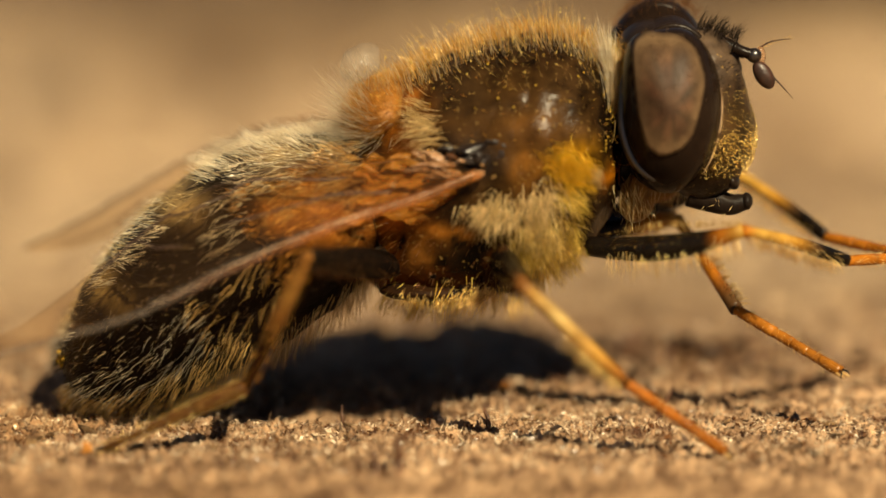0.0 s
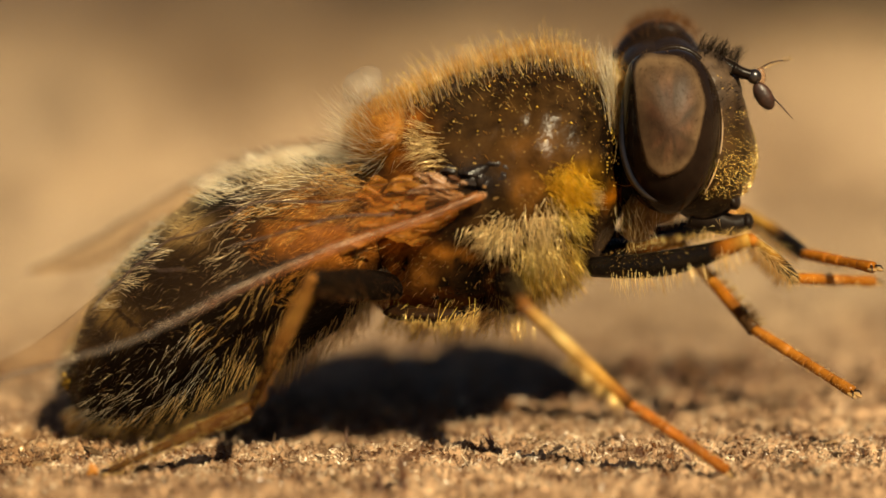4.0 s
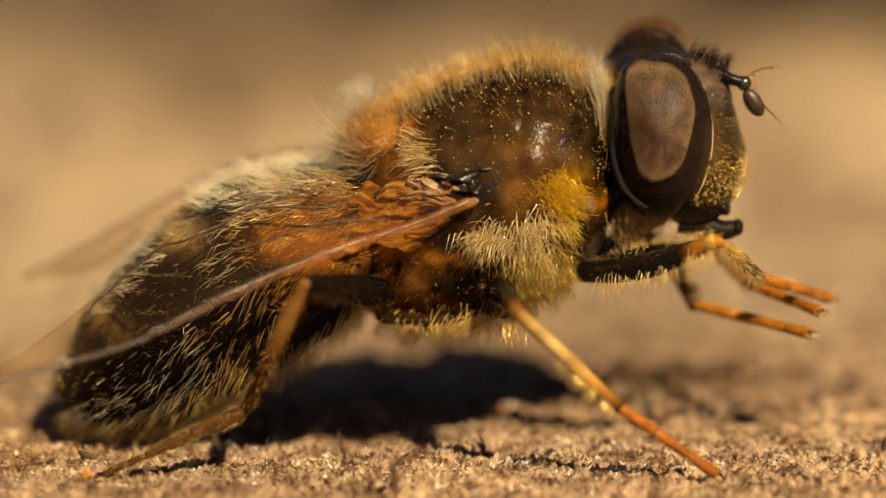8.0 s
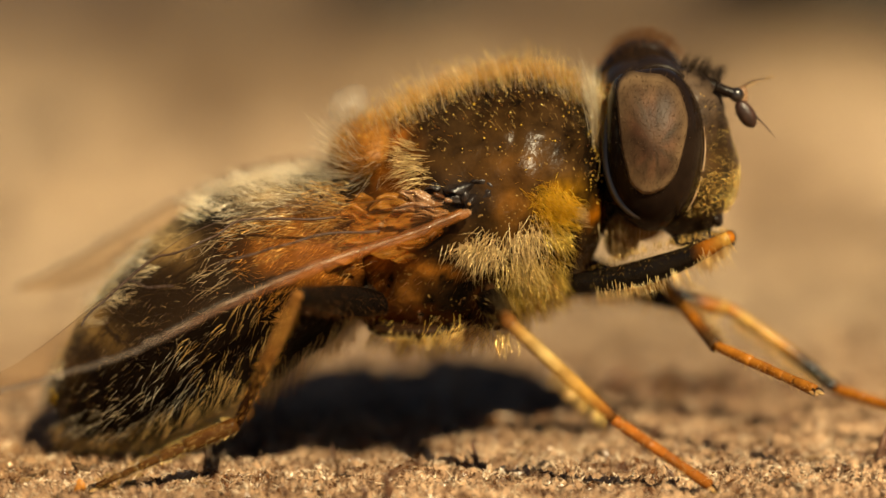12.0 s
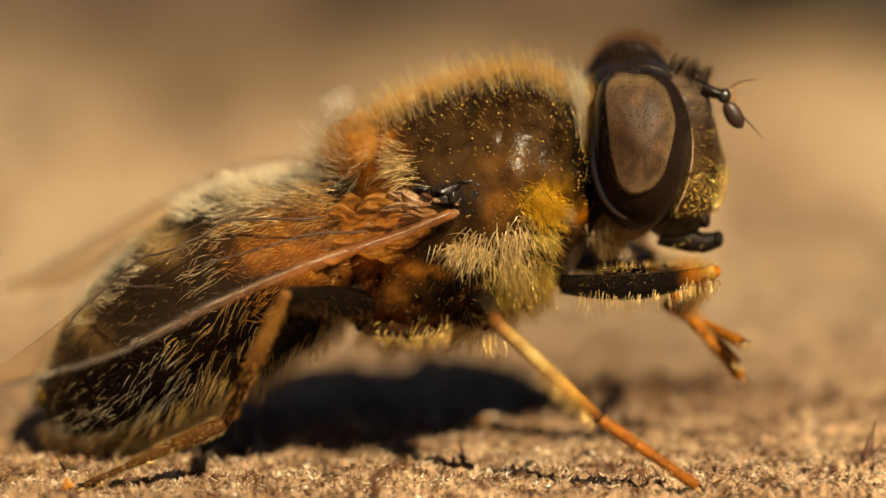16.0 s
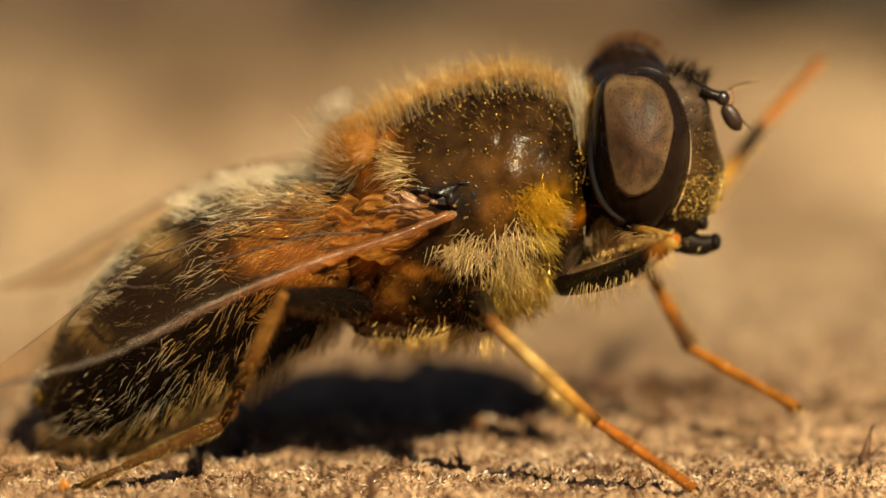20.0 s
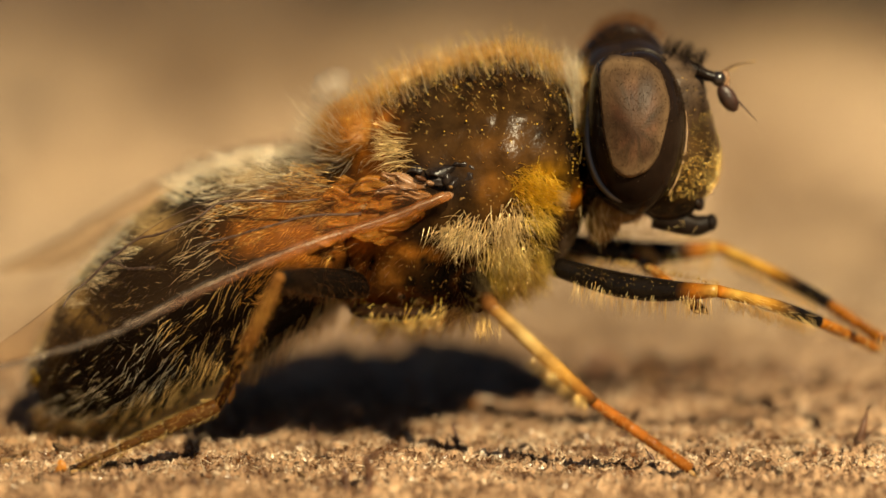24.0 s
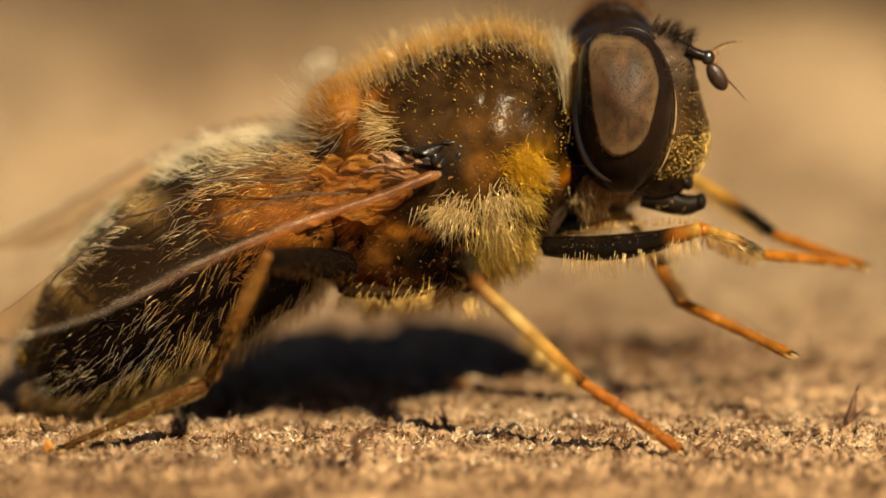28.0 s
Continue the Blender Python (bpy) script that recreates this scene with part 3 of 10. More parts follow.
def build_litter():
    """Dark and rusty slivers lying a little behind the fly."""
    pieces = []
    for i in range(150):
        x, y = rng.uniform(1.5, 8.5), rng.uniform(2.0, 6.5)
        if i > 100:
            x, y = rng.uniform(-8, 8), rng.uniform(3.0, 9.0)
        p = np.array([x, y, ground_height(x, y)])
        d = np.array([rng.normal(0, 1), rng.normal(0, 0.8), rng.uniform(0.05, 0.8)])
        d *= rng.uniform(0.15, 0.5) / np.linalg.norm(d)
        q = rng.uniform(0.02, 0.06)
        pieces.append(tube([p - d * 0.3 + (0, 0, 0.01), p + d * 0.3, p + d], [q, q * 0.9, 0.008], 5, 6))
    for i in range(90):
        x, y = rng.normal(4.4, 0.75), rng.normal(4.6, 0.6)
        p = np.array([x, y, ground_height(x, y)])
        d = np.array([rng.normal(0, 0.5), rng.normal(0, 0.4), rng.uniform(0.1, 0.5)])
        q = rng.uniform(0.03, 0.08)
        pieces.append(tube([p - d * 0.2, p + d * 0.3, p + d * 0.8], [q, q * 0.9, 0.01], 5, 6))
    ob = mesh_object("wood_litter", *joined(pieces), LITTER, smooth=False)
    tagged(ob, "dark brown slivers littering the wood behind the fly", "debris", kind="stuff")


build_litter()


def build_loose_crumbs(count=280):
    """The larger crumbs, one by one, on a few shared shapes."""
    shapes = []
    for k in range(7):
        bm = bmesh.new()
        bmesh.ops.create_icosphere(bm, subdivisions=1, radius=1.0)
        for v in bm.verts:
            v.co = v.co * (1 + 0.35 * noise.noise(v.co * 1.3 + Vector((7 * k, 0, 0)))) * (0.8 + 0.1 * k)
            v.co.z *= 0.55
        me = bpy.data.meshes.new("wood_crumb")
        bm.to_mesh(me)
        bm.free()
        me.materials.append(LOOSE)
        shapes.append(me)
    for i in range(count):
        x = rng.uniform(-7.4, 7.6)
        y = rng.normal(-1.4, 1.5) if i % 2 else rng.uniform(-4.2, 4.5)
        q = (0.045 + 0.07 * rng.random() ** 2) * MM
        ob = new("wood_crumb", shapes[i % 7])
        ob.parent = GROUND
        ob.matrix_basis = Matrix.LocRotScale(Vector((x, y, ground_height(x, y) + 0.01)) * MM, Euler((rng.uniform(-0.4, 0.4), rng.uniform(-0.4, 0.4), rng.uniform(0, 6.28))), Vector((q * rng.uniform(0.8, 1.9), q, q)))


build_loose_crumbs()


def splinter(u, v, lean, length, radius, mat=SPLINTER, label="thin dark splinter standing up from the weathered wood", fork=0):
    """A pointed sliver rooted on the wood where the line of sight (u, v) meets it."""
    y = 0.0
    for k in range(12):
        y += side(u, v, y)[2] / 0.18
    x = side(u, v, y)[0]
    base = new("wood_splinter" if mat is SPLINTER else "wood_flake")
    base.location = Vector((x, y, ground_height(x, y))) * MM
    tip = np.array([lean * length, 0.1 * length, length])
    pts = [(0, 0, -0.08), tip * 0.4 + (0.04 * length, 0, 0), tip * 0.75, tip]
    vv, ff = tube(pts, [radius * 0.8, radius * 0.62, radius * 0.3, 0.005], 6, 9)
    if mat is not SPLINTER:
        vv, ff = ball((0, 0, 0.35 * length), (radius, radius * 0.7, 0.5 * length), 9, 12)
        vv += np.array([noise.noise_vector(Vector(p) * 9) for p in vv]) * 0.10
    vv += rng.normal(0, radius * 0.09, vv.shape)
    mesh_object("sliver", vv, ff, mat, base)
    for k in range(fork):
        way = np.array([rng.uniform(-0.9, 0.9), rng.uniform(-0.4, 0.4), rng.uniform(0.4, 0.9)]) * length * 0.6
        vv, ff = tube([tip * 0.2 * k, tip * 0.2 * k + way * 0.5, tip * 0.2 * k + way], [radius * 0.5, radius * 0.3, 0.004], 5, 7)
        mesh_object("side_sliver", vv, ff, mat, base)
    return tagged(base, label, "splinter", group="splinters on the wood")


splinter(7.21, -0.27, 0.35, 0.70, 0.11, label="large reddish-brown pointed splinter on the wood", fork=1)
splinter(-1.64, -0.15, 0.05, 0.42, 0.05, fork=2)
splinter(0.75, -0.31, -0.25, 0.38, 0.05, fork=3)
splinter(6.20, 0.21, 0.25, 0.40, 0.05, fork=1)
splinter(4.52, 0.60, 1.1, 0.5, 0.055, label="thin slanting brown twiglet on the wood")
splinter(3.54, 0.07, 0.5, 0.35, 0.06)
splinter(-0.75, -1.00, 0.1, 0.45, 0.13, label="dark split knob of wood in a pit", fork=7)
splinter(-1.06, -0.91, -0.2, 0.4, 0.09, fork=3)
splinter(3.98, -0.56, -0.6, 0.3, 0.05)
splinter(6.93, -0.29, -0.8, 0.3, 0.06, fork=2)
splinter(0.99, 0.39, 0.15, 0.3, 0.09, RUST_BIT, "small orange wood flake standing in the shadow")
splinter(-5.73, -0.74, 0.1, 0.20, 0.07, RUST_BIT, "small orange crumb beside the hind foot")
splinter(2.91, 0.89, 0.5, 0.5, 0.08, label="dark ragged splinter behind the fly", fork=4)
splinter(3.62, 0.75, 0.2, 0.45, 0.07, label="brown ragged splinter behind the fly", fork=3)


def bark_chip(x, y, z, rx, ry, rz):
    base = new("bark_chip")
    base.location = Vector((x, y, 0)) * MM
    for k, (dx, dz, q) in enumerate(((0, 0, 1.0), (-0.35, 0.35, 0.62), (0.45, 0.3, 0.5))):
        v, f = ball((0, 0, 0), (rx * q, ry * q, rz * q), 14, 20)
        v = v * (1 + 0.25 * np.array([noise.noise(Vector(p) * 0.25 + Vector((5 * k, 0, 0))) for p in v])[:, None])
        mesh_object("bark_layer", v + (dx * rx, 0, z + dz * rz), f, BARK, base)
    tagged(base, "dark blurred piece of bark lying far behind the fly", "bark", group="bark pieces")


bark_chip(14.5, 59.5, 0.8, 6.2, 4.5, 2.4)
bark_chip(-0.8, 64, 0.4, 1.8, 3, 1.6)


# ---- the fly ----
FLY = new("hoverfly")
tagged(FLY, "furry brown and golden hoverfly rubbing its front legs on weathered wood", "insect")

THORAX = Loft([(-1.38, 3.56, 1.15, 1.0, 0), (-0.84, 3.63, 1.68, 1.5, 0), (-0.12, 3.77, 1.96, 1.85, 0), (0.68, 3.97, 2.04, 2.0, 0),
               (1.48, 4.20, 1.96, 2.0, 0), (2.15, 4.33, 1.70, 1.75, 0), (2.60, 4.38, 1.25, 1.3, 0), (2.82, 4.38, 0.7, 0.7, 0)], 90, 110)
ABDOMEN = Loft([(-6.07, 0.60, 0.12, 0.2, -30), (-5.91, 0.69, 0.5, 0.85, -30), (-5.26, 1.10, 1.08, 1.55, -30), (-4.41, 1.75, 1.38, 2.0, -30),
                (-3.52, 2.41, 1.52, 2.15, -30), (-2.62, 2.96, 1.5, 2.1, -28), (-1.82, 3.32, 1.30, 1.95, -20), (-1.11, 3.54, 0.95, 1.62, -10)])


def colours(v, rules, base):
    """Anatomical colours and painted shade: rules of (x, z, radius x, radius z, colour, strength) in the side view."""
    c = np.tile(np.asarray(base, float), (len(v), 1))
    v = v + np.array([noise.noise_vector(Vector(p) * 1.9) for p in v]) * 0.20 + np.array([noise.noise_vector(Vector(p) * 6.0) for p in v]) * 0.07
    for x, z, rx, rz, col, k in rules:
        w = np.exp(-(((v[:, 0] - x) / rx) ** 2 + ((v[:, 2] - z) / rz) ** 2))
        w = np.clip(w * 1.6, 0, 1)[:, None] * k
        c = c * (1 - w) + np.asarray(col) * w
    return c


def seen_at(p):
    """(u, v) of points: where they show on the fly's middle plane."""
    k, v = 1.0, p[:, 2]
    for _ in range(4):
        k = (80 + 0.985 * p[:, 1] - 0.17 * (v - 2.7)) / 80
        v = 2.69 + (p[:, 2] + 0.1763 * p[:, 1] - 2.69) / k
    return np.c_[p[:, 0] / k, v]


class Skin:
    """The near side of a lofted body, to root hairs at (u, v)."""

    def __init__(self, body):
        s, a = np.meshgrid(np.linspace(0.01, 0.99, 190), np.linspace(-1.75, 1.75, 170), indexing="ij")
        self.s, self.a, self.body = s.ravel(), a.ravel(), body
        self.uv = seen_at(body.point(self.s, self.a))

    def at(self, u, v):
        k = np.array([((self.uv - q) ** 2).sum(1).argmin() for q in np.c_[u, v]])
        return self.body.point(self.s[k], self.a[k]), self.body.normal(self.s[k], self.a[k])


THORAX_SKIN = Skin(THORAX)


def build_thorax():
    v, f = THORAX.mesh(0.06)
    for u, w, q in ((1.16, 5.12, 0.10), (1.84, 5.09, 0.10), (2.16, 4.98, 0.12), (2.40, 4.75, 0.08), (0.75, 5.33, 0.10), (1.39, 4.74, 0.12), (1.45, 5.75, 0.14), (0.50, 5.60, 0.12)):
        near = np.exp(-((v[:, 0] - u) ** 2 + (v[:, 2] - 0.33 - w) ** 2) / q ** 2) * (v[:, 1] < 0)
        v += near[:, None] * 0.028 * np.array([0.0, -0.8, 0.6])   # small swellings of the back shell
    near = np.exp(-((v[:, 0] - 1.38 - 0.12 * (v[:, 2] - 5.6)) / 0.045) ** 2) * np.clip((v[:, 2] - 5.1) / 0.3, 0, 1) * (v[:, 1] < 0)
    v += near[:, None] * np.array([0.0, 0.04, -0.02])   # suture across the shell
    col = colours(v, [
        (-0.93, 3.20, 0.6, 0.5, (0.28, 0.10, 0.02), 1.0), (1.38, 4.28, 0.26, 0.26, (0.17, 0.085, 0.020), 0.9), (2.08, 4.36, 0.26, 0.26, (0.85, 0.50, 0.03), 1.0),
        (2.64, 4.02, 0.16, 0.16, (0.80, 0.32, 0.02), 1.0), (0.41, 4.45, 0.5, 0.25, (0.02, 0.016, 0.016), 1.0), (0.14, 5.55, 0.6, 0.45, (0.030, 0.020, 0.012), 0.8),
        (1.57, 4.90, 0.6, 0.24, (0.085, 0.045, 0.015), 0.8), (2.1, 5.25, 0.5, 0.5, (0.058, 0.038, 0.022), 0.7), (-0.8, 5.0, 0.45, 0.5, (0.22, 0.085, 0.014), 0.9), (1.6, 6.05, 0.8, 0.22, (0.028, 0.017, 0.010), 0.8),
        (1.62, 2.95, 0.5, 0.55, (0.11, 0.075, 0.015), 0.9), (2.55, 3.35, 0.3, 0.4, (0.020, 0.012, 0.006), 1.0),
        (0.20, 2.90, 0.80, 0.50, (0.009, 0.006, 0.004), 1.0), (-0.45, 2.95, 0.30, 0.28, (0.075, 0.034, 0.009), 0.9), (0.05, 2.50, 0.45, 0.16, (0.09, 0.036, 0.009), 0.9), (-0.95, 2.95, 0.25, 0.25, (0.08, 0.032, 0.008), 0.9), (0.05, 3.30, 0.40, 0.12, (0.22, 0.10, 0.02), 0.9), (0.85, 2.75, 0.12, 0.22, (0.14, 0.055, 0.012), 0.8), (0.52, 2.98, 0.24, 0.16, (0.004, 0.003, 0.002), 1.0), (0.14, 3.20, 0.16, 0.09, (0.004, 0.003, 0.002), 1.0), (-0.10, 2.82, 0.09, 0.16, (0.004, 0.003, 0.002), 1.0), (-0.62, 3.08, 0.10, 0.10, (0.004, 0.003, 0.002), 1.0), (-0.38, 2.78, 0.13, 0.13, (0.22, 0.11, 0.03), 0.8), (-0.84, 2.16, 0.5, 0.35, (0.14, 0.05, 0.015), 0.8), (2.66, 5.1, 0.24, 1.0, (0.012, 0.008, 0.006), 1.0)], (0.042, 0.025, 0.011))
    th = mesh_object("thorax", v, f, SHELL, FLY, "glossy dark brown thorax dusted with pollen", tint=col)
    # golden coat of the back
    for name, n, length, radius, mt, words in (("back_fur", 2600, 0.64, 0.0036, H_BACK, "fine amber fur on the back"), ("back_hairs", 300, 1.05, 0.0044, H_COAT, "long bright golden hairs on the back")):
        s, a = rng.uniform(0.03, 0.94, n), rng.uniform(1.40, 2.5, n)
        a -= 0.8 * rng.random(n) ** 2 * np.clip(0.42 - s, 0, 1) * 2.5
        hairs(name, THORAX.point(s, a), THORAX.normal(s, a) + (-0.15, 0, 0.35), (0.22 + 0.36 * np.clip(np.sin(a), 0, 1)) * length, radius, mt, th, (-0.12, 0, 0), words)
    n = 260
    s, a = rng.uniform(0.06, 0.90, n), 1.50 - 0.8 * rng.random(n) ** 1.6
    a -= 0.35 * rng.random(n) * np.clip(0.5 - s, 0, 1)
    hairs("shell_hairs", THORAX.point(s, a), THORAX.normal(s, a) * 0.7 + (-0.5, 0, 0.5), np.full(n, 0.13), 0.0040, H_GILT, th, (-0.2, 0, 0), "glinting short golden hairs on the shell")
    n = 330
    s = rng.uniform(0.05, 0.93, n)
    a = 1.48 - (0.30 + 0.7 * np.clip(0.40 - s, 0, 1)) * rng.random(n) ** 1.5
    hairs("crest_hairs", THORAX.point(s, a), THORAX.normal(s, a) * 0.3 + (-0.15, -0.15, 0.9), (0.30 + 0.30 * np.clip(s, 0, 1)) * rng.uniform(0.5, 1.3, n), 0.0040, H_COAT, th, (-0.12, 0, 0), "long glinting hairs along the crest", 0.26)
    n = 150
    s = rng.uniform(0.03, 0.93, n)
    a = rng.uniform(1.12, 1.34, n) - 0.5 * np.clip(0.35 - s, 0, 1)
    hairs("guard_hairs", THORAX.point(s, a), np.tile((-0.16, -0.50, 0.85), (n, 1)), rng.uniform(0.50, 0.92, n), 0.0034, H_PALE, th, (-0.10, 0, 0), "long glinting guard hairs above the coat", 0.12)
    s, a = rng.uniform(0.1, 0.9, 110), rng.uniform(0.15, 1.3, 110)
    hairs("side_down", THORAX.point(s, a), THORAX.normal(s, a) + (-0.3, 0, 0.3), np.full(110, 0.10), 0.0035, H_AMBER, th, (-0.3, 0, -0.2), "short brown down")

    # cream and yellow tufts of the flank
    def tuft(name, n, u, du, w, dw, length, radius, mat, way, bend, label, clumps, pull=0.8, jitter=0.46, tilt=0.0, out=0.5):
        a, b = rng.normal(u, du, n), rng.normal(w, dw, n)
        b += tilt * (a - u)
        p, m = THORAX_SKIN.at(a, b)
        hairs(name, p, m * out + np.asarray(way), np.full(n, length), radius, mat, th, bend, label, jitter, clumps, pull)

    tuft("flank_tuft", 230, 0.90, 0.21, 3.36, 0.13, 0.46, 0.0050, H_CREAM, (-0.32, -0.2, -0.75), (-0.05, 0.25, -0.35), "cream tuft on the flank", 26, 1.5)
    tuft("flank_tuft", 110, 0.64, 0.09, 3.36, 0.08, 0.30, 0.0046, H_CREAM, (-0.7, -0.2, -0.35), (-0.05, 0.25, -0.5), "cream tuft below the wing hinge", 12, 1.5)
    tuft("flank_tuft", 210, 1.58, 0.20, 3.50, 0.15, 0.46, 0.0050, H_CREAM, (-0.05, -0.2, -0.8), (0.05, 0.2, -0.3), "pale tuft on the flank", 22, 1.5, tilt=0.35)
    tuft("flank_tuft", 150, 2.02, 0.10, 3.56, 0.10, 0.40, 0.0046, H_STRAW, (0.55, -0.2, -0.6), (0.05, 0.2, -0.45), "pale yellow tuft beside the breast", 14, 1.3)
    tuft("breast_tuft", 380, 1.55, 0.22, 3.05, 0.15, 0.42, 0.0050, H_PALE_STRAW, (-0.02, -0.15, -0.8), (0.0, 0.2, -0.25), "pale yellow breast tuft", 40, 1.3)
    tuft("breast_tuft", 700, 1.62, 0.20, 2.66, 0.17, 0.34, 0.0048, H_STRAW, (0.02, -0.15, -0.75), (0.0, 0.15, -0.25), "olive yellow breast tuft", 60, 1.3)
    tuft("breast_glint_hair", 190, 1.70, 0.24, 2.72, 0.22, 0.36, 0.0056, H_GILT, (0.15, -0.3, -0.6), (0.1, 0, -0.3), "glinting golden hairs", 0)
    tuft("breast_fringe", 200, 2.03, 0.08, 2.80, 0.22, 0.34, 0.0046, H_STRAW, (0.6, -0.1, -0.6), (0.0, 0, -0.3), "yellow breast fringe", 14, 1.0)
    tuft("shoulder_tuft", 1000, 2.02, 0.17, 4.02, 0.15, 0.24, 0.0042, H_YELLOW, (0.45, -0.1, -0.15), (0.1, 0, -0.3), "bright yellow shoulder tuft", 40, 1.0, 0.4, tilt=-0.3)
    tuft("shoulder_brush", 60, 2.34, 0.05, 3.90, 0.07, 0.26, 0.0042, H_CREAM, (0.9, -0.1, -0.05), (0, 0, -0.15), "short pale brush before the shoulder", 0, 0, 0.15)
    s, a = rng.uniform(0.12, 0.60, 520), rng.normal(-1.35, 0.3, 520)
    hairs("belly_fur", THORAX.point(s, a), THORAX.normal(s, a) + (-0.25, 0, -0.5), np.full(520, 0.36), 0.0050, H_STRAW, th, (-0.1, 0, -0.1), "golden belly fur", clumps=60)
    # golden brushes hanging below the hips
    for u, w, y, k, lean in ((0.66, 2.00, -1.7, 120, -0.75), (1.16, 1.86, -2.2, 60, 0.10), (-0.45, 1.95, -1.4, 70, -0.15), (-0.10, 1.90, -1.4, 50, 0.1), (0.25, 1.92, -1.5, 40, -0.3)):
        root = side(u, w, y) + rng.normal(0, 1, (k, 3)) * (0.12, 0.10, 0.06)
        hairs("hip_brush", root, np.tile((lean, -0.25, -0.75), (k, 1)), np.full(k, 0.36 if u > 0.5 else 0.24), 0.0045, H_GILT, th, (-0.1, 0, -0.1), "bright golden brush below the hip", 0.22, 12, 0.5)
    n = 170
    w = rng.normal(4.72, 0.20, n)
    p, m = THORAX_SKIN.at(rng.normal(-0.22, 0.13, n) + 0.2 * (4.7 - w), w)
    way = np.c_[np.full(n, -1.0), np.full(n, -0.15), (w - 4.66) * 1.1]
    hairs("wing_base_tuft", p, m * 0.35 + way, np.full(n, 0.50), 0.0046, H_CREAM, th, (0, 0, -0.2), "pale tuft above the wing base", 0.30, 20, 0.8)
    n = 420
    s, a = rng.normal(0.91, 0.022, n), rng.normal(1.35, 0.35, n)
    hairs("collar_fur", THORAX.point(s, a), THORAX.normal(s, a) * 0.5 + (-0.25, 0, 0.75), np.full(n, 0.58), 0.0048, H_CREAM, th, (-0.15, 0, 0.1), "tall cream collar fur", 0.14)
    n = 240
    s, a = rng.normal(0.885, 0.02, n), rng.normal(1.08, 0.22, n)
    hairs("collar_crest", THORAX.point(s, a), THORAX.normal(s, a) * 0.15 + (-0.16, -0.1, 0.9), np.full(n, 0.86), 0.0052, H_PALE, th, (-0.12, 0, 0.05), "long pale crest of the collar", 0.10)
    s, a = rng.uniform(0.10, 0.50, 130), rng.uniform(-1.2, -0.1, 130)
    hairs("flank_down", THORAX.point(s, a), THORAX.normal(s, a) + (-0.5, 0, -0.4), np.full(130, 0.13), 0.0030, H_RUST, th, (-0.2, 0, -0.3), "short rusty down on the flank")
    # pollen grains
    pieces = []
    for k in range(96):
        p, q = (rng.uniform(0.15, 0.9), rng.uniform(0.1, 1.5)) if k < 64 else (rng.normal(0.87, 0.03), rng.uniform(-0.1, 1.0))
        c = THORAX.point(p, q) + THORAX.normal(p, q) * 0.03
        pieces.append(ball(c, np.full(3, 0.007 + 0.013 * rng.random() ** 2), 5, 7))
    tagged(mesh_object("pollen_dust", *joined(pieces), POLLEN, th, "scattered yellow pollen"), kind="stuff")
    # golden grains added in the coat of the back as glints of its hairs
    pieces = []
    for k in range(330):
        p, q = rng.uniform(0.04, 0.95), rng.uniform(0.85, 1.9)
        c = THORAX.point(p, q) + (THORAX.normal(p, q) + (-0.1, 0, 0.3)) * rng.uniform(0.05, 0.40)
        pieces.append(ball(c, np.full(3, rng.uniform(0.007, 0.016)), 5, 7))
    tagged(mesh_object("coat_glints", *joined(pieces), GOLD_GRAIN, th, "golden grains caught in the fur"), kind="stuff")

    # plates and sclerites of the flank
    def lump(name, u, w, y, r, mt, words, turn=None, amount=0.12):
        """A knobbly plate of the body wall."""
        v, f = ball(side(u, w, y), r, 20, 26, turn)
        v += np.array([noise.noise_vector(Vector(p) * 4.0) for p in v]) * amount + np.array([noise.noise_vector(Vector(p) * 11) for p in v]) * amount * 0.3
        mesh_object(name, v, f, mt, th, words)

    lump("amber_plate", 0.25, 3.24, -1.80, (0.38, 0.08, 0.09), AMBER, "translucent amber edge below the wing", (0, -6, 0), 0.05)
    for u, w, y, r in ((0.46, 4.32, -1.86, (0.26, 0.14, 0.10)), (0.90, 4.14, -1.88, (0.13, 0.14, 0.20)), (0.24, 4.12, -1.9, (0.16, 0.12, 0.09)), (0.66, 4.12, -1.95, (0.14, 0.12, 0.10)),
                       (1.02, 4.36, -1.86, (0.14, 0.10, 0.09)), (0.76, 3.92, -1.92, (0.14, 0.11, 0.10)), (0.02, 4.34, -1.8, (0.14, 0.10, 0.06)), (0.74, 4.42, -1.84, (0.16, 0.1, 0.07)),
                       (0.94, 3.84, -1.88, (0.08, 0.08, 0.12)), (0.58, 4.22, -2.0, (0.07, 0.06, 0.09)), (0.40, 4.18, -2.0, (0.09, 0.06, 0.05))):
        lump("wing_hinge", u, w, y, r, HINGE, "glossy black wing hinge", None, 0.10)
    # the first two pale knobs paint white glints on the black hinge
    for u, w, y, r, mt in ((0.30, 4.15, -2.05, (0.07, 0.05, 0.04), FOLD), (0.64, 4.08, -2.1, (0.035, 0.03, 0.025), PALE_SKIN), (0.14, 4.22, -1.98, (0.10, 0.05, 0.035), DARK_FOLD), (0.83, 3.86, -2.0, (0.07, 0.05, 0.04), FOLD)):
        lump("hinge_knob", u, w, y, r, mt, "small knob adding glints and folds to the wing hinge", (0, 20, 0), 0.03)
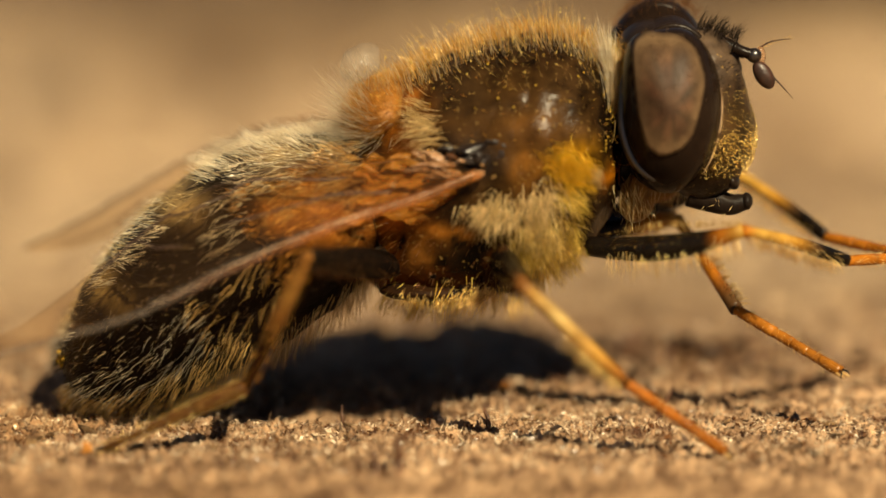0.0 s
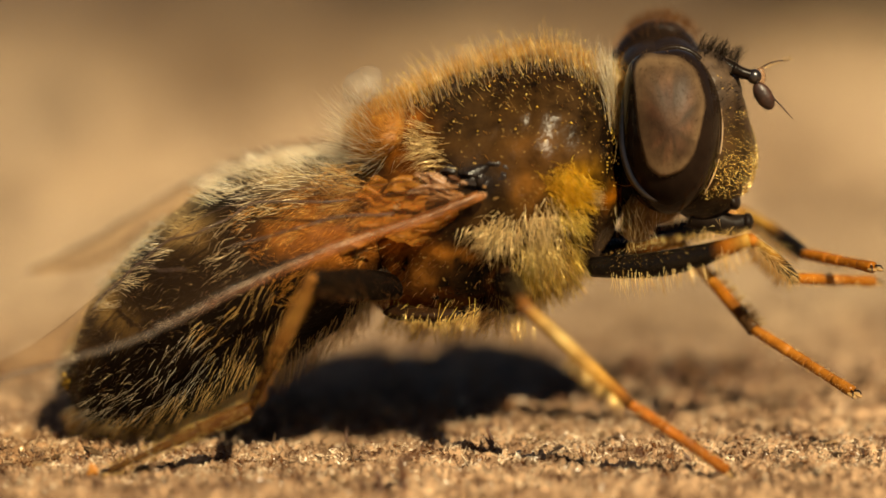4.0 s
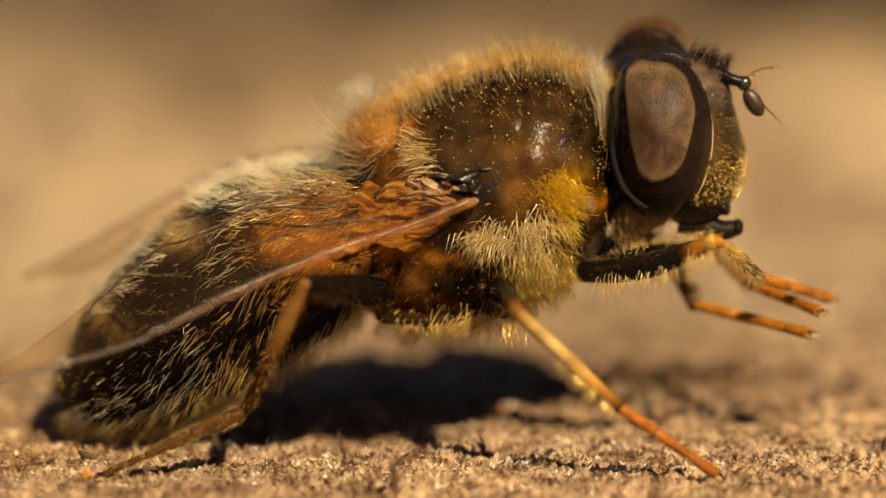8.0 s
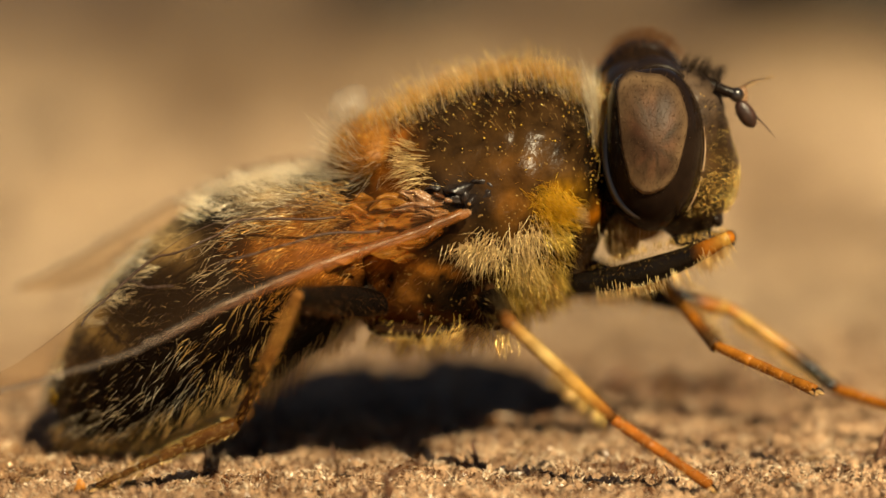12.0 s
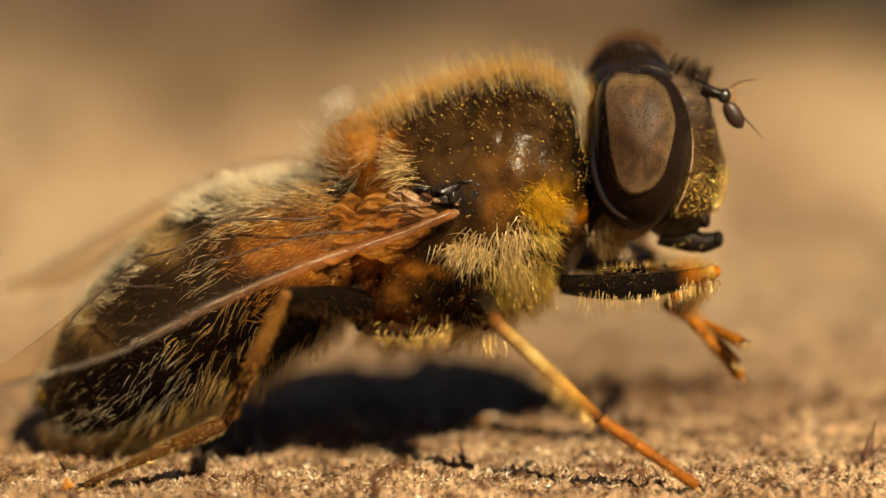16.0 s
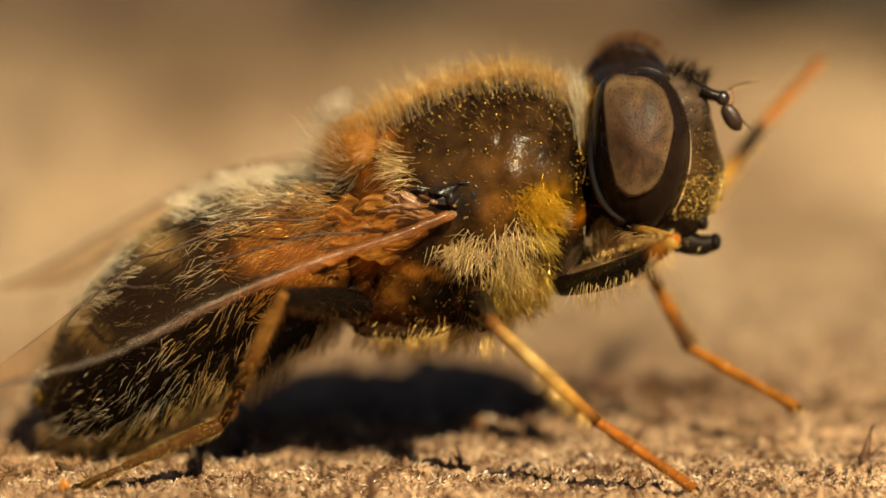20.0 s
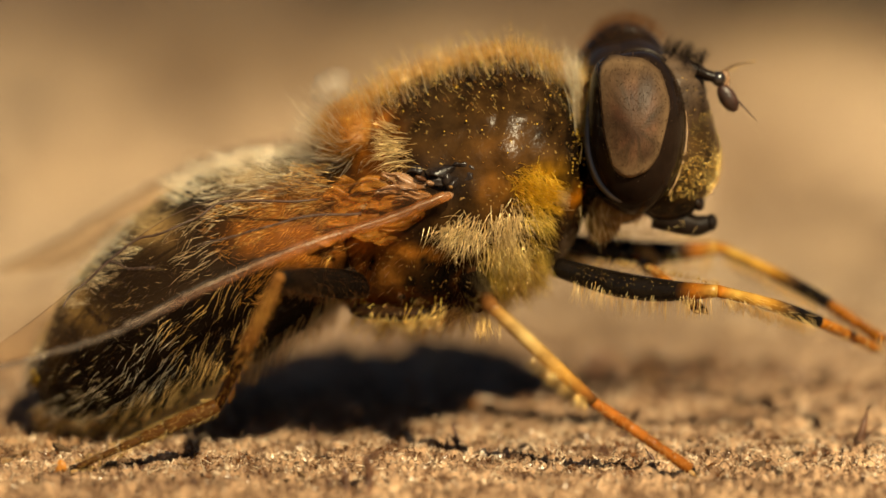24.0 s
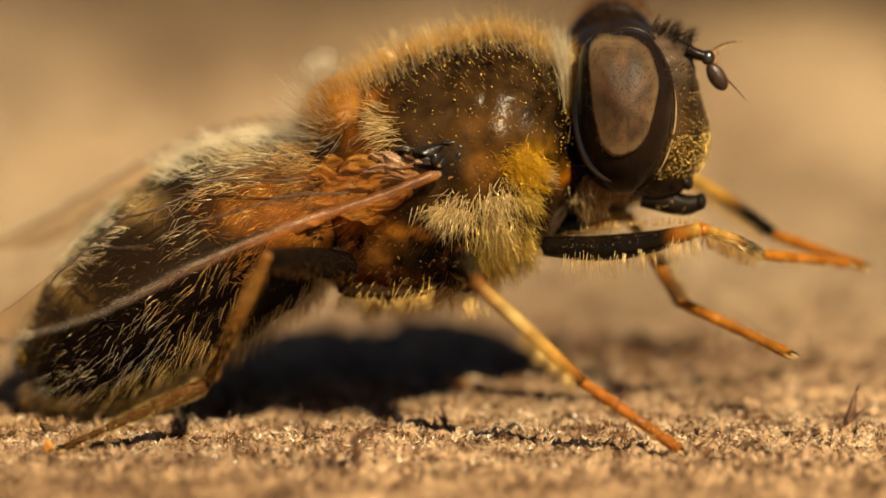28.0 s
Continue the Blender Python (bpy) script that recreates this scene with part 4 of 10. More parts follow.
    # near-black lumps stand in for the shade inside the flank's cavities
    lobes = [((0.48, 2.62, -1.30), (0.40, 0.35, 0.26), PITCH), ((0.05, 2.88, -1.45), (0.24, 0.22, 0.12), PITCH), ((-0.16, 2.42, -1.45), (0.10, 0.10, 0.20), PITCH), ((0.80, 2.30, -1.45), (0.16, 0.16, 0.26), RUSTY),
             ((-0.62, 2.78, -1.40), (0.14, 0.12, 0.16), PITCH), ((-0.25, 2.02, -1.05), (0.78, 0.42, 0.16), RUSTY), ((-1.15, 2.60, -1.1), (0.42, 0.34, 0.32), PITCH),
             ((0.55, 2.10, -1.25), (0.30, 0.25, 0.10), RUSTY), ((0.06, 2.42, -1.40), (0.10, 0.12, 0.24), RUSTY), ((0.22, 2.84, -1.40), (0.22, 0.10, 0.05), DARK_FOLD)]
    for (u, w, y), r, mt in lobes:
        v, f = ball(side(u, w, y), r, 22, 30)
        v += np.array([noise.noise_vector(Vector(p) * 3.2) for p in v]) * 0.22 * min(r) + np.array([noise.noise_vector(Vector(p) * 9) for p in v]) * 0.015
        lb = mesh_object("flank_lobe", v, f, mt, th, "dark folds and painted shade of the lower flank" if mt in (PITCH, DARK_FOLD) else "rusty brown lower flank")
        k = rng.integers(0, len(v), int(30 + 160 * max(r)))
        k = k[v[k, 1] < v[:, 1].mean()]
        hairs("lobe_hair", v[k], unit(v[k] - v.mean(0)) + (-0.5, 0, -0.5), np.full(len(k), 0.11), 0.0028, H_GILT if mt is RUSTY else H_RUST, lb, (0, 0, -0.3))
    v, f = tube([side(0.94, 2.78, -1.6), side(0.97, 2.62, -2.0), side(0.99, 2.30, -2.4), side(1.08, 2.06, -2.8)], [0.08, 0.10, 0.11, 0.09], 12, 24)
    mesh_object("hip_joint", v, f, RUSTY, th, "dark red-brown hip of the middle leg")
    c = side(-1.02, 4.97, 0.0)
    v, f = ball(c, (0.60, 1.25, 0.46), 24, 34, (0, -35, 0))
    v += np.array([noise.noise_vector(Vector(p) * 2.2) for p in v]) * 0.10
    sc = mesh_object("scutellum", v, f, ORANGE, th, "rusty orange shield plate behind the back")
    turn = np.array(Euler((0, radians(-35), 0)).to_matrix()).T
    n = 3400
    d = unit(rng.normal(0, 1, (n, 3)) * (0.9, 1.0, 0.8) + (-0.1, -0.6, 0.3))
    hairs("scutellum_down", c + (d * (0.58, 1.22, 0.45)) @ turn, d + (-0.5, 0, 0.25), np.full(n, 0.17), 0.0030, H_RUFF, sc, (-0.1, 0, -0.1), "short amber fur", 0.4)
    n = 300
    d = unit(rng.normal(0, 1, (n, 3)) * (0.6, 0.6, 0.7) + (-0.7, -0.6, 0.30))
    hairs("scutellum_fur", c + (d * (0.58, 1.22, 0.45)) @ turn, d + (-0.5, -0.45, 0.35), np.full(n, 0.70), 0.0042, H_PALE, sc, (-0.1, 0, 0), "long pale glinting fur")
    v, f = ball(side(-1.32, 5.74, -0.5), (0.36, 0.40, 0.28), 22, 30, (0, -35, 0))
    v += np.array([noise.noise_vector(Vector(p) * 4) for p in v]) * 0.05
    mesh_object("pale_lobe", v, f, BUBBLE, th, "pale translucent lobe at the far wing base")


build_thorax()


def build_abdomen():
    v, f = ABDOMEN.mesh(0.05)
    v = v.copy()
    col = colours(v, [
        (-2.42, 3.64, 0.42, 0.22, (0.30, 0.125, 0.02), 0.85), (-1.95, 3.95, 0.45, 0.26, (0.30, 0.125, 0.02), 0.9), (-1.95, 3.40, 0.55, 0.22, (0.25, 0.10, 0.016), 0.9), (-1.50, 3.55, 0.40, 0.45, (0.27, 0.10, 0.016), 0.9),
        (-4.25, 3.60, 0.36, 0.22, (0.50, 0.37, 0.18), 0.85), (-5.45, 2.25, 0.32, 0.20, (0.42, 0.30, 0.12), 0.85), (-3.0, 4.60, 0.65, 0.25, (0.50, 0.38, 0.20), 0.8),
        (-5.91, 1.61, 0.2, 0.35, (0.16, 0.10, 0.03), 0.8)], (0.0075, 0.0048, 0.0034))
    ab = mesh_object("abdomen", v, f, DARK_SHELL, FLY, "dark abdomen with orange sides and pale bands", tint=col)
    lean = np.array([-0.86, 0, -0.42])

    def coat(name, n, s0, s1, a0, a1, length, radius, mat, lift, label, bend=(0, 0, -0.2), way=None):
        s, a = rng.uniform(s0, s1, n), rng.uniform(a0, a1, n)
        hairs(name, ABDOMEN.point(s, a), ABDOMEN.normal(s, a) * lift + np.asarray(way if way is not None else lean), np.full(n, length), radius, mat, ab, bend, label, clumps=n // 14, pull=0.4)

    coat("gilt_fur", 300, 0.73, 0.97, 0.72, 1.28, 0.26, 0.0042, H_SILVER, 0.5, "glinting golden fur at the front of the abdomen", (0, 0, -0.15))
    coat("pale_fur", 250, 0.70, 0.97, 0.62, 1.2, 0.38, 0.0046, H_PALE, 0.35, "pale swept-back fur at the front of the abdomen", (0, 0, -0.1))
    coat("pale_crest", 1100, 0.64, 0.97, 1.10, 2.3, 0.44, 0.0042, H_PALE, 1.0, "pale fur along the back", (0, 0, 0))
    coat("gilt_fur", 260, 0.74, 0.97, 0.25, 0.80, 0.24, 0.0038, H_GILT, 0.5, "short golden fur beside the orange patch", (0, 0, -0.15))
    coat("dark_down", 800, 0.15, 0.97, -0.6, 1.3, 0.10, 0.0030, H_DOWN, 0.5, "short dark brown down")
    coat("amber_fur", 800, 0.68, 0.96, -0.3, 0.85, 0.18, 0.0034, H_AMBER, 0.4, "short amber fur on the orange sides")
    coat("side_fur", 60, 0.60, 0.71, 0.25, 0.85, 0.36, 0.0044, H_PALE, 0.45, "cream fur on the flanks")
    coat("band_fur", 420, 0.34, 0.54, 0.80, 2.3, 0.30, 0.0042, H_PALE, 1.0, "pale band fur")
    coat("band_fur", 230, 0.08, 0.24, 0.8, 2.3, 0.28, 0.0042, H_PALE, 0.9, "pale band fur")
    coat("black_fur", 700, 0.12, 0.70, -0.7, 1.3, 0.20, 0.005, H_BLACK, 0.5, "short black fur")
    coat("gold_bristles", 170, 0.18, 0.66, -0.1, 1.25, 0.18, 0.0038, H_SILVER, 0.5, "sparse silvery bristles")
    coat("rim_fur", 460, 0.05, 0.64, 1.05, 2.1, 0.19, 0.0040, H_CREAM, 0.9, "short pale fur along the back edge")
    # combed hairs of the tail, level at the rear and hanging further forward
    def comb(name, n, s0, s1, a0, a1, length, radius, mat, label):
        s, a = rng.uniform(s0, s1, n), rng.uniform(a0, a1, n)
        g = np.clip(0.95 * s + 0.26 * -a - 0.18, 0, 1)
        way = np.stack([-1.0 + 1.0 * g, np.full(n, -0.15), -0.15 - 0.85 * g], -1)
        hairs(name, ABDOMEN.point(s, a), ABDOMEN.normal(s, a) * 0.2 + way, np.full(n, length), radius, mat, ab, (0.08, 0, -0.34), label, 0.11, n // 12, 0.20)

    comb("tail_fur", 560, 0.06, 0.57, -1.25, -0.45, 0.40, 0.0024, H_TAIL, "golden fur combed over the tail")
    comb("side_fringe", 100, 0.50, 0.70, -0.75, 0.05, 0.30, 0.0036, H_TAIL, "golden fringe before the hind leg")
    comb("tail_fur", 210, 0.06, 0.52, -0.60, 0.05, 0.30, 0.0026, H_PALE, "silvery hairs combed over the tail")
    coat("tail_gold", 150, 0.02, 0.13, -1.4, 0.0, 0.30, 0.005, H_GILT, 0.7, "yellow fur at the tail")
    coat("under_fur", 480, 0.58, 0.98, -1.9, -0.8, 0.46, 0.0048, H_CREAM, 1.0, "pale fur below the abdomen", (-0.1, 0, -0.2))
    pieces = [ball(side(-6.13, 0.89, -0.5) + rng.normal(0, 1, 3) * (0.045, 0.05, 0.06), np.full(3, rng.uniform(0.025, 0.05)), 6, 8) for k in range(40)]
    tagged(mesh_object("pollen_clump", *joined(pieces), POLLEN, ab, "yellow pollen clump at the tail"), kind="stuff")
    v, f = ball(side(-3.47, 2.61, -2.05), np.full(3, 0.045), 8, 10)
    mesh_object("dew_dot", v, f, PALE_SKIN, ab, "tiny shiny pale grain")


build_abdomen()


def squared(v, ctr, part=1.0):
    """Fuller corners on the rear half of an eye."""
    o = v - ctr
    ph = np.arctan2(o[:, 2] / 1.32, o[:, 0] / 0.80)
    n = 2.0 + 2.6 * np.clip(-np.sin(2 * ph), 0, 1) * (o[:, 2] > 0)
    full = (np.abs(np.cos(ph)) ** n + np.abs(np.sin(ph)) ** n) ** (-part / n)
    return ctr + o * np.where(o[:, 0] < 0, full, 1.0)[:, None] ** np.array((1.0, 0.0, 1.0))


FRONT = -0.5   # the face is turned a little to the light


def build_head():
    c = np.array([3.60, 4.99])
    v, f = ball((c[0] - 0.08, 0.1, c[1] + 0.06), (0.80, 1.5, 1.42), 24, 36, (0, 6, 0))
    hd = mesh_object("head", v, f, BLACK, FLY, "glossy black head with huge eyes")
    for sgn, nm in ((-1, "eye"), (1, "eye")):
        ctr = side(3.66, 4.96, -1.0) if sgn < 0 else side(3.62, 4.96, -1.0) * (1, -1, 1) + (-0.14, 0.0, 0.14)
        v, f = ball(ctr, (0.80, 1.05, 1.32) if sgn < 0 else (0.92, 1.05, 1.40), 40, 64, (0, 4, 0))
        v = squared(v, ctr) if sgn < 0 else v
        eye = mesh_object(nm, v, f, EYE, hd, "large glossy dark compound eye")
        q = Euler((0, radians(4), 0)).to_matrix()
        # the hairy patch of lenses, a shallow cap on the eye
        th, ph = np.meshgrid(np.linspace(0.004, 1, 16), np.linspace(0, 2 * np.pi, 48, endpoint=False), indexing="ij")
        cs, sn = np.cos(ph), np.sin(ph)
        px, pz = th * 0.605 * np.sign(cs) * np.abs(cs) ** 0.84, th * 0.685 * np.sign(sn) * np.abs(sn) ** 0.84
        px = px * (1 + 0.22 * pz) - 0.085 - 0.13 * pz ** 2 + 0.02 * th * np.sin(7 * ph)
        pz = pz + 0.255 + 0.012 * th * np.sin(9 * ph + 1)
        py = np.sqrt(np.clip(1 - px ** 2 - pz ** 2, 0.02, 1)) + 0.016
        cap = np.stack([px * 0.81, sgn * py * 1.05, pz * 1.32], -1).reshape(-1, 3) @ np.array(q).T + ctr
        cap = squared(cap, ctr) if sgn < 0 else cap
        fc = [(i * 48 + j, i * 48 + (j + 1) % 48, (i + 1) * 48 + (j + 1) % 48, (i + 1) * 48 + j) for i in range(15) for j in range(48)] + [tuple(range(47, -1, -1))]
        ang = np.arctan2(pz - 0.15, px + 0.05)
        ray = 0.5 + (0.28 * np.sin(7 * ang + 1) + 0.18 * np.sin(16 * ang + 2 * np.sin(3 * ang))) * np.sin(np.pi * th)
        edge = np.clip((th - 0.55) / 0.35, 0, 1)
        grain = np.array([noise.noise(Vector((a * 5, b * 5, 2.0))) for a, b in zip(px.ravel(), pz.ravel())]).reshape(px.shape)
        tone = 0.80 + 0.50 * (ray - 0.5) * np.clip(th * 3, 0, 1) + 0.32 * grain + 0.60 * edge ** 2
        tint = np.stack([tone * (1.08 + 0.30 * (ray - 0.5) * (1 - edge) - 0.06 * edge), tone * (0.82 + 0.10 * edge), tone * (0.64 + 0.10 * edge)], -1).reshape(-1, 3)
        patch = mesh_object("lens_patch", cap, fc, FACETS, eye, "matt grey-brown field of lenses", tint=tint)
        patch.modifiers.new("thick", "SOLIDIFY").thickness = 0.02 * MM
        pick = (np.sqrt(rng.random(1500)) * 15.99).astype(int) * 48 + rng.integers(0, 48, 1500)
        way = unit(cap[pick] - ctr)
        hairs("eye_hair", cap[pick] + rng.normal(0, 0.03, (1500, 3)) * (1, 0.2, 1), way + (0, 0, 0.5), np.full(1500, 0.055), 0.0035, H_EYE, eye, (0, 0, 0.1), "tiny brown hairs on the lenses")
        th = np.linspace(0, 2 * np.pi, 40)
        rim = np.stack([0.80 * np.cos(th), np.full(40, -sgn * 0.28), 1.31 * np.sin(th)], -1) @ np.array(q).T + ctr
        mesh_object("eye_rim", *tube(rim, np.full(40, 0.055), 8, 120), BLACK, eye, "glossy black rim behind the eye")
        if sgn < 0:
            th = np.linspace(2.75, 4.45, 26)
            deep = -0.30 + 0.35 * (1.28 * np.sin(th) + 0.4)
            on_eye = 0.975 * np.sqrt(1 - (deep / 1.05) ** 2)
            lip = np.stack([0.80 * on_eye * np.cos(th), deep, 1.32 * on_eye * np.sin(th)], -1) @ np.array(q).T + ctr
            v, f = tube(squared(lip, ctr), 0.02 + 0.07 * np.sin(np.linspace(0, np.pi, 26)) ** 0.6, 14, 100)
            mesh_object("eye_lip", v, f, GLOSS, eye, "glossy rounded black lip along the rear of the eye")
        # pale seam along the front of the eye
        th = np.linspace(-0.75, 0.35, 12)
        rim = np.stack([0.82 * np.cos(th), sgn * np.full(12, 0.30), 1.33 * np.sin(th)], -1)
        rim[:, 0] *= 0.965
        v, f = tube(rim @ np.array(q).T + ctr, [0.006] * 2 + [0.014] * 8 + [0.006] * 2, 6, 40)
        mesh_object("eye_seam", v, f, SEAM, eye, "pale rim of the eye")
    # face: brow, cheek bulge, mouth edge
    prof = [(4.02, 6.24, 0.14), (4.12, 6.05, 0.40), (4.16, 5.82, 0.58), (4.17, 5.52, 0.65), (4.18, 5.29, 0.69), (4.18, 5.0, 0.78), (4.18, 4.68, 0.84),
            (4.18, 4.36, 0.80), (4.18, 4.08, 0.67), (4.17, 3.86, 0.57), (4.16, 3.68, 0.44), (4.16, 3.52, 0.2)]
    rows = smooth_rows([(u, w, q) for u, w, q in prof], 48)
    v, f = tube([side(a[0], a[1], FRONT) for a in rows], rows[:, 2], 36, 70)
    v = v * (1, 1.0, 1) + np.array([noise.noise_vector(Vector(p) * 6) for p in v]) * 0.02
    def front(z):
        w = z + 0.1763 * FRONT
        return np.array([side(np.interp(q, rows[::-1, 1], rows[::-1, 0]), q, FRONT) for q in w])

    tone = np.clip((v[:, 2] - 5.17) / 0.55, 0, 1)[:, None]
    low = np.clip((4.17 - v[:, 2]) / 0.35, 0, 1)[:, None]
    col = np.array((0.085, 0.045, 0.013)) * (1 - tone) + np.array((0.13, 0.095, 0.068)) * tone
    col = col * (1 - low) + np.array((0.035, 0.024, 0.015)) * low
    face = mesh_object("face", v, f, CUTICLE, hd, "brown face dusted with gold, dark at the mouth", tint=col)
    n = 1300
    z = rng.uniform(4.05, 5.45, n)
    q = np.interp(z, rows[::-1, 1], rows[::-1, 2])
    a = rng.uniform(-1.9, 0.9, n)
    d = np.stack([np.cos(a), np.sin(a), 0 * a], -1)
    root = front(z) + d * q[:, None] * 1.0
    hairs("face_dust", root, d + (0.3, 0, -0.4), np.full(n, 0.055), 0.0065, H_GLINT, face, (0, 0, 0), "golden glinting short hairs")
    pieces = []
    for k in range(1100):
        z, a = rng.normal(4.66, 0.36), rng.uniform(-1.6, -0.1)
        if not 4.08 < z < 5.4:
            continue
        p = front(np.array([z]))[0] + np.array((math.cos(a), math.sin(a), 0)) * np.interp(z, rows[::-1, 1], rows[::-1, 2])
        pieces.append(ball(p, np.array((1, 1, 1.3)) * rng.uniform(0.004, 0.011), 5, 7))
    tagged(mesh_object("face_pollen", *joined(pieces), FACE_GRAIN, face, "golden grains on the face"), kind="stuff")
    v, f = ball(side(4.64, 3.84, FRONT - 0.1), (0.12, 0.34, 0.17), 14, 20, (0, -25, 0))
    mesh_object("mouth_edge", v, f, BLACK, face, "dark edge of the mouth")
    v, f = tube([side(4.28, 6.14, FRONT), side(4.62, 6.00, FRONT), side(4.86, 5.88, FRONT)], [0.12, 0.12, 0.08], 16, 14)
    brow = mesh_object("brow", v, f, BLACK, hd, "black brow above the antennae")
    n = 230
    k = rng.random(n)[:, None]
    root = np.array(side(4.10, 6.20, FRONT)) * (1 - k) + np.array(side(4.72, 6.00, FRONT)) * k + rng.normal(0, 1, (n, 3)) * (0.03, 0.22, 0.03)
    root[:, 2] += 0.10
    hairs("brow_hair", root, np.tile((0.25, 0.0, 1.0), (n, 1)), np.full(n, 0.28), 0.0046, H_BLACK, brow, (0.3, 0, 0), "black brow hair", 0.30)
    n = 160
    z = rng.uniform(5.45, 6.1, n)
    a = rng.uniform(-1.7, -0.5, n)
    d = np.stack([np.cos(a), np.sin(a), 0 * a], -1)
    root = front(z) + d * np.interp(z, rows[::-1, 1], rows[::-1, 2])[:, None]
    hairs("frons_hair", root, d + (0.4, 0, 0.5), np.full(n, 0.12), 0.0036, H_BLACK, face, (0.1, 0, 0.2), "short dark hairs beside the brow")
    mesh_object("crown", *ball(side(3.38, 6.02, 0.15), (0.55, 0.95, 0.42), 18, 26), BLACK, hd, "dark crown between the eyes")
    # crown fuzz, chin hair and neck
    n = 700
    d = unit(np.c_[rng.normal(-0.1, 0.5, n), rng.normal(0.25, 0.35, n), rng.normal(1, 0.15, n)])
    root = np.array([c[0] - 0.10, 1.0, c[1] + 0.30]) + d * (0.90, 1.0, 1.39)
    hairs("crown_fuzz", root, d + (0, 0, 0.5), np.full(n, 0.20), 0.0036, H_RUST, hd, (0.1, 0, 0), "fine brown fuzz on the crown")
    n = 300
    d = unit(np.c_[rng.normal(-0.05, 0.3, n), rng.normal(0.1, 0.3, n), rng.normal(-0.9, 0.15, n)])
    root = np.array([c[0], -0.1, c[1] + 0.08]) + d * (0.72, 1.55, 1.38)
    hairs("chin_fur", root, d + (-0.1, 0, -0.8), np.full(n, 0.26), 0.0045, H_CREAM, hd, (-0.2, 0, -0.1), "cream chin fur")
    n = 260
    d = unit(np.c_[rng.normal(-0.9, 0.12, n), rng.normal(-0.2, 0.5, n), rng.normal(0.30, 0.25, n)])
    hairs("nape_fur", np.array([c[0], 0, c[1]]) + d * (0.78, 1.5, 1.44), d + (-0.2, 0, 0.5), np.full(n, 0.34), 0.005, H_AMBER, hd, (-0.1, 0, 0.2), "amber nape fur")
    v, f = tube([np.array([2.55, 0, 4.15]), np.array([3.0, 0, 4.2]), np.array([3.3, 0, 4.3])], [0.7, 0.55, 0.6], 16, 10)
    mesh_object("neck", v, f, BLACK, FLY)
    v, f = ball(side(3.40, 3.68, -0.35), (0.42, 0.45, 0.22), 18, 24, (0, -10, 0))
    mesh_object("throat", v, f, PALE_SKIN, hd, "pale tan throat skin")
    n = 170
    v, f = ball(side(3.13, 3.56, -0.4), (0.30, 0.45, 0.42), 16, 22, (0, 12, 0))
    mesh_object("neck_skin", v, f, PALE_SKIN, hd, "pale tan neck skin")
    root = side(3.04, 3.65, -0.7) + rng.normal(0, 1, (n, 3)) * (0.16, 0.3, 0.14)
    hairs("neck_tuft", root, np.tile((-0.05, -0.25, -0.9), (n, 1)), np.full(n, 0.34), 0.0035, H_CREAM, hd, (0.1, 0, -0.15), "cream tuft between head and breast", 0.3, 24, 0.6)
    # antennae
    for y, up in ((FRONT - 0.30, 0), (FRONT + 0.12, 1)):
        pc = [side(4.80, 5.93, y), side(5.00, 5.86, y), side(5.08, 5.67, y), side(5.23, 5.41, y)]
        an = mesh_object("antenna", *tube([side(4.66, 6.00, y), pc[0], pc[1]], [0.10, 0.085, 0.09], 10, 10), BLACK, hd, "short black antenna")
        mesh_object("antenna_joint", *ball(pc[1], (0.12, 0.11, 0.12), 12, 16), GLOSS, an)
        mesh_object("antenna_club", *ball((pc[2] + pc[3]) / 2, (0.14, 0.11, 0.25), 14, 18, (0, 148, 0)), CLUB, an, "dark oval antenna club")
        if up:
            ar = [side(5.07, 5.97, y), side(5.28, 6.09, y), side(5.59, 6.13, y)]
            mesh_object("bristle", *tube(ar, [0.018, 0.014, 0.005], 6), VEIN, an, "feathery bristle")
            k = rng.uniform(0, 1, 26)
            root = np.array(ar[0])[None] * (1 - k[:, None]) + np.array(ar[2])[None] * k[:, None]
            hairs("bristle_hairs", root, rng.normal(0, 0.3, (26, 3)) + (0, 0, 1), np.full(26, 0.1), 0.004, H_GOLD, an, (0, 0, 0))
            mesh_object("antenna_disc", *ball(side(5.10, 5.84, y), (0.09, 0.07, 0.17), 12, 16), FOLD, an, "tan antenna lobe")
        else:
            ar = [pc[2] + (0.04, 0, 0.03), side(5.43, 5.38, y), side(5.63, 5.15, y)]
            mesh_object("bristle", *tube(ar, [0.018, 0.013, 0.004], 6), VEIN, an)
    # proboscis
    pr = [side(3.96, 3.61, FRONT - 0.1), side(4.27, 3.52, FRONT - 0.1), side(4.59, 3.43, FRONT - 0.1), side(4.77, 3.45, FRONT - 0.1), side(4.88, 3.48, FRONT - 0.1)]
    pb = mesh_object("proboscis", *tube(pr, [0.22, 0.21, 0.18, 0.15, 0.12], 16, 24), DULL_BLACK, hd, "stubby glossy black proboscis")
    mesh_object("proboscis_tip", *ball(pr[-1], (0.10, 0.18, 0.14), 12, 16), DULL_BLACK, pb)
    n = 16
    root = side(4.27, 3.56, FRONT - 0.30) + rng.normal(0, 1, (n, 3)) * (0.22, 0.06, 0.12)
    hairs("mouth_bristles", root, rng.normal(0, 0.4, (n, 3)) + (-0.3, -0.9, -0.4), np.full(n, 0.14), 0.004, H_GOLD, pb, (0, 0, -0.2))
    return hd


HEAD = build_head()


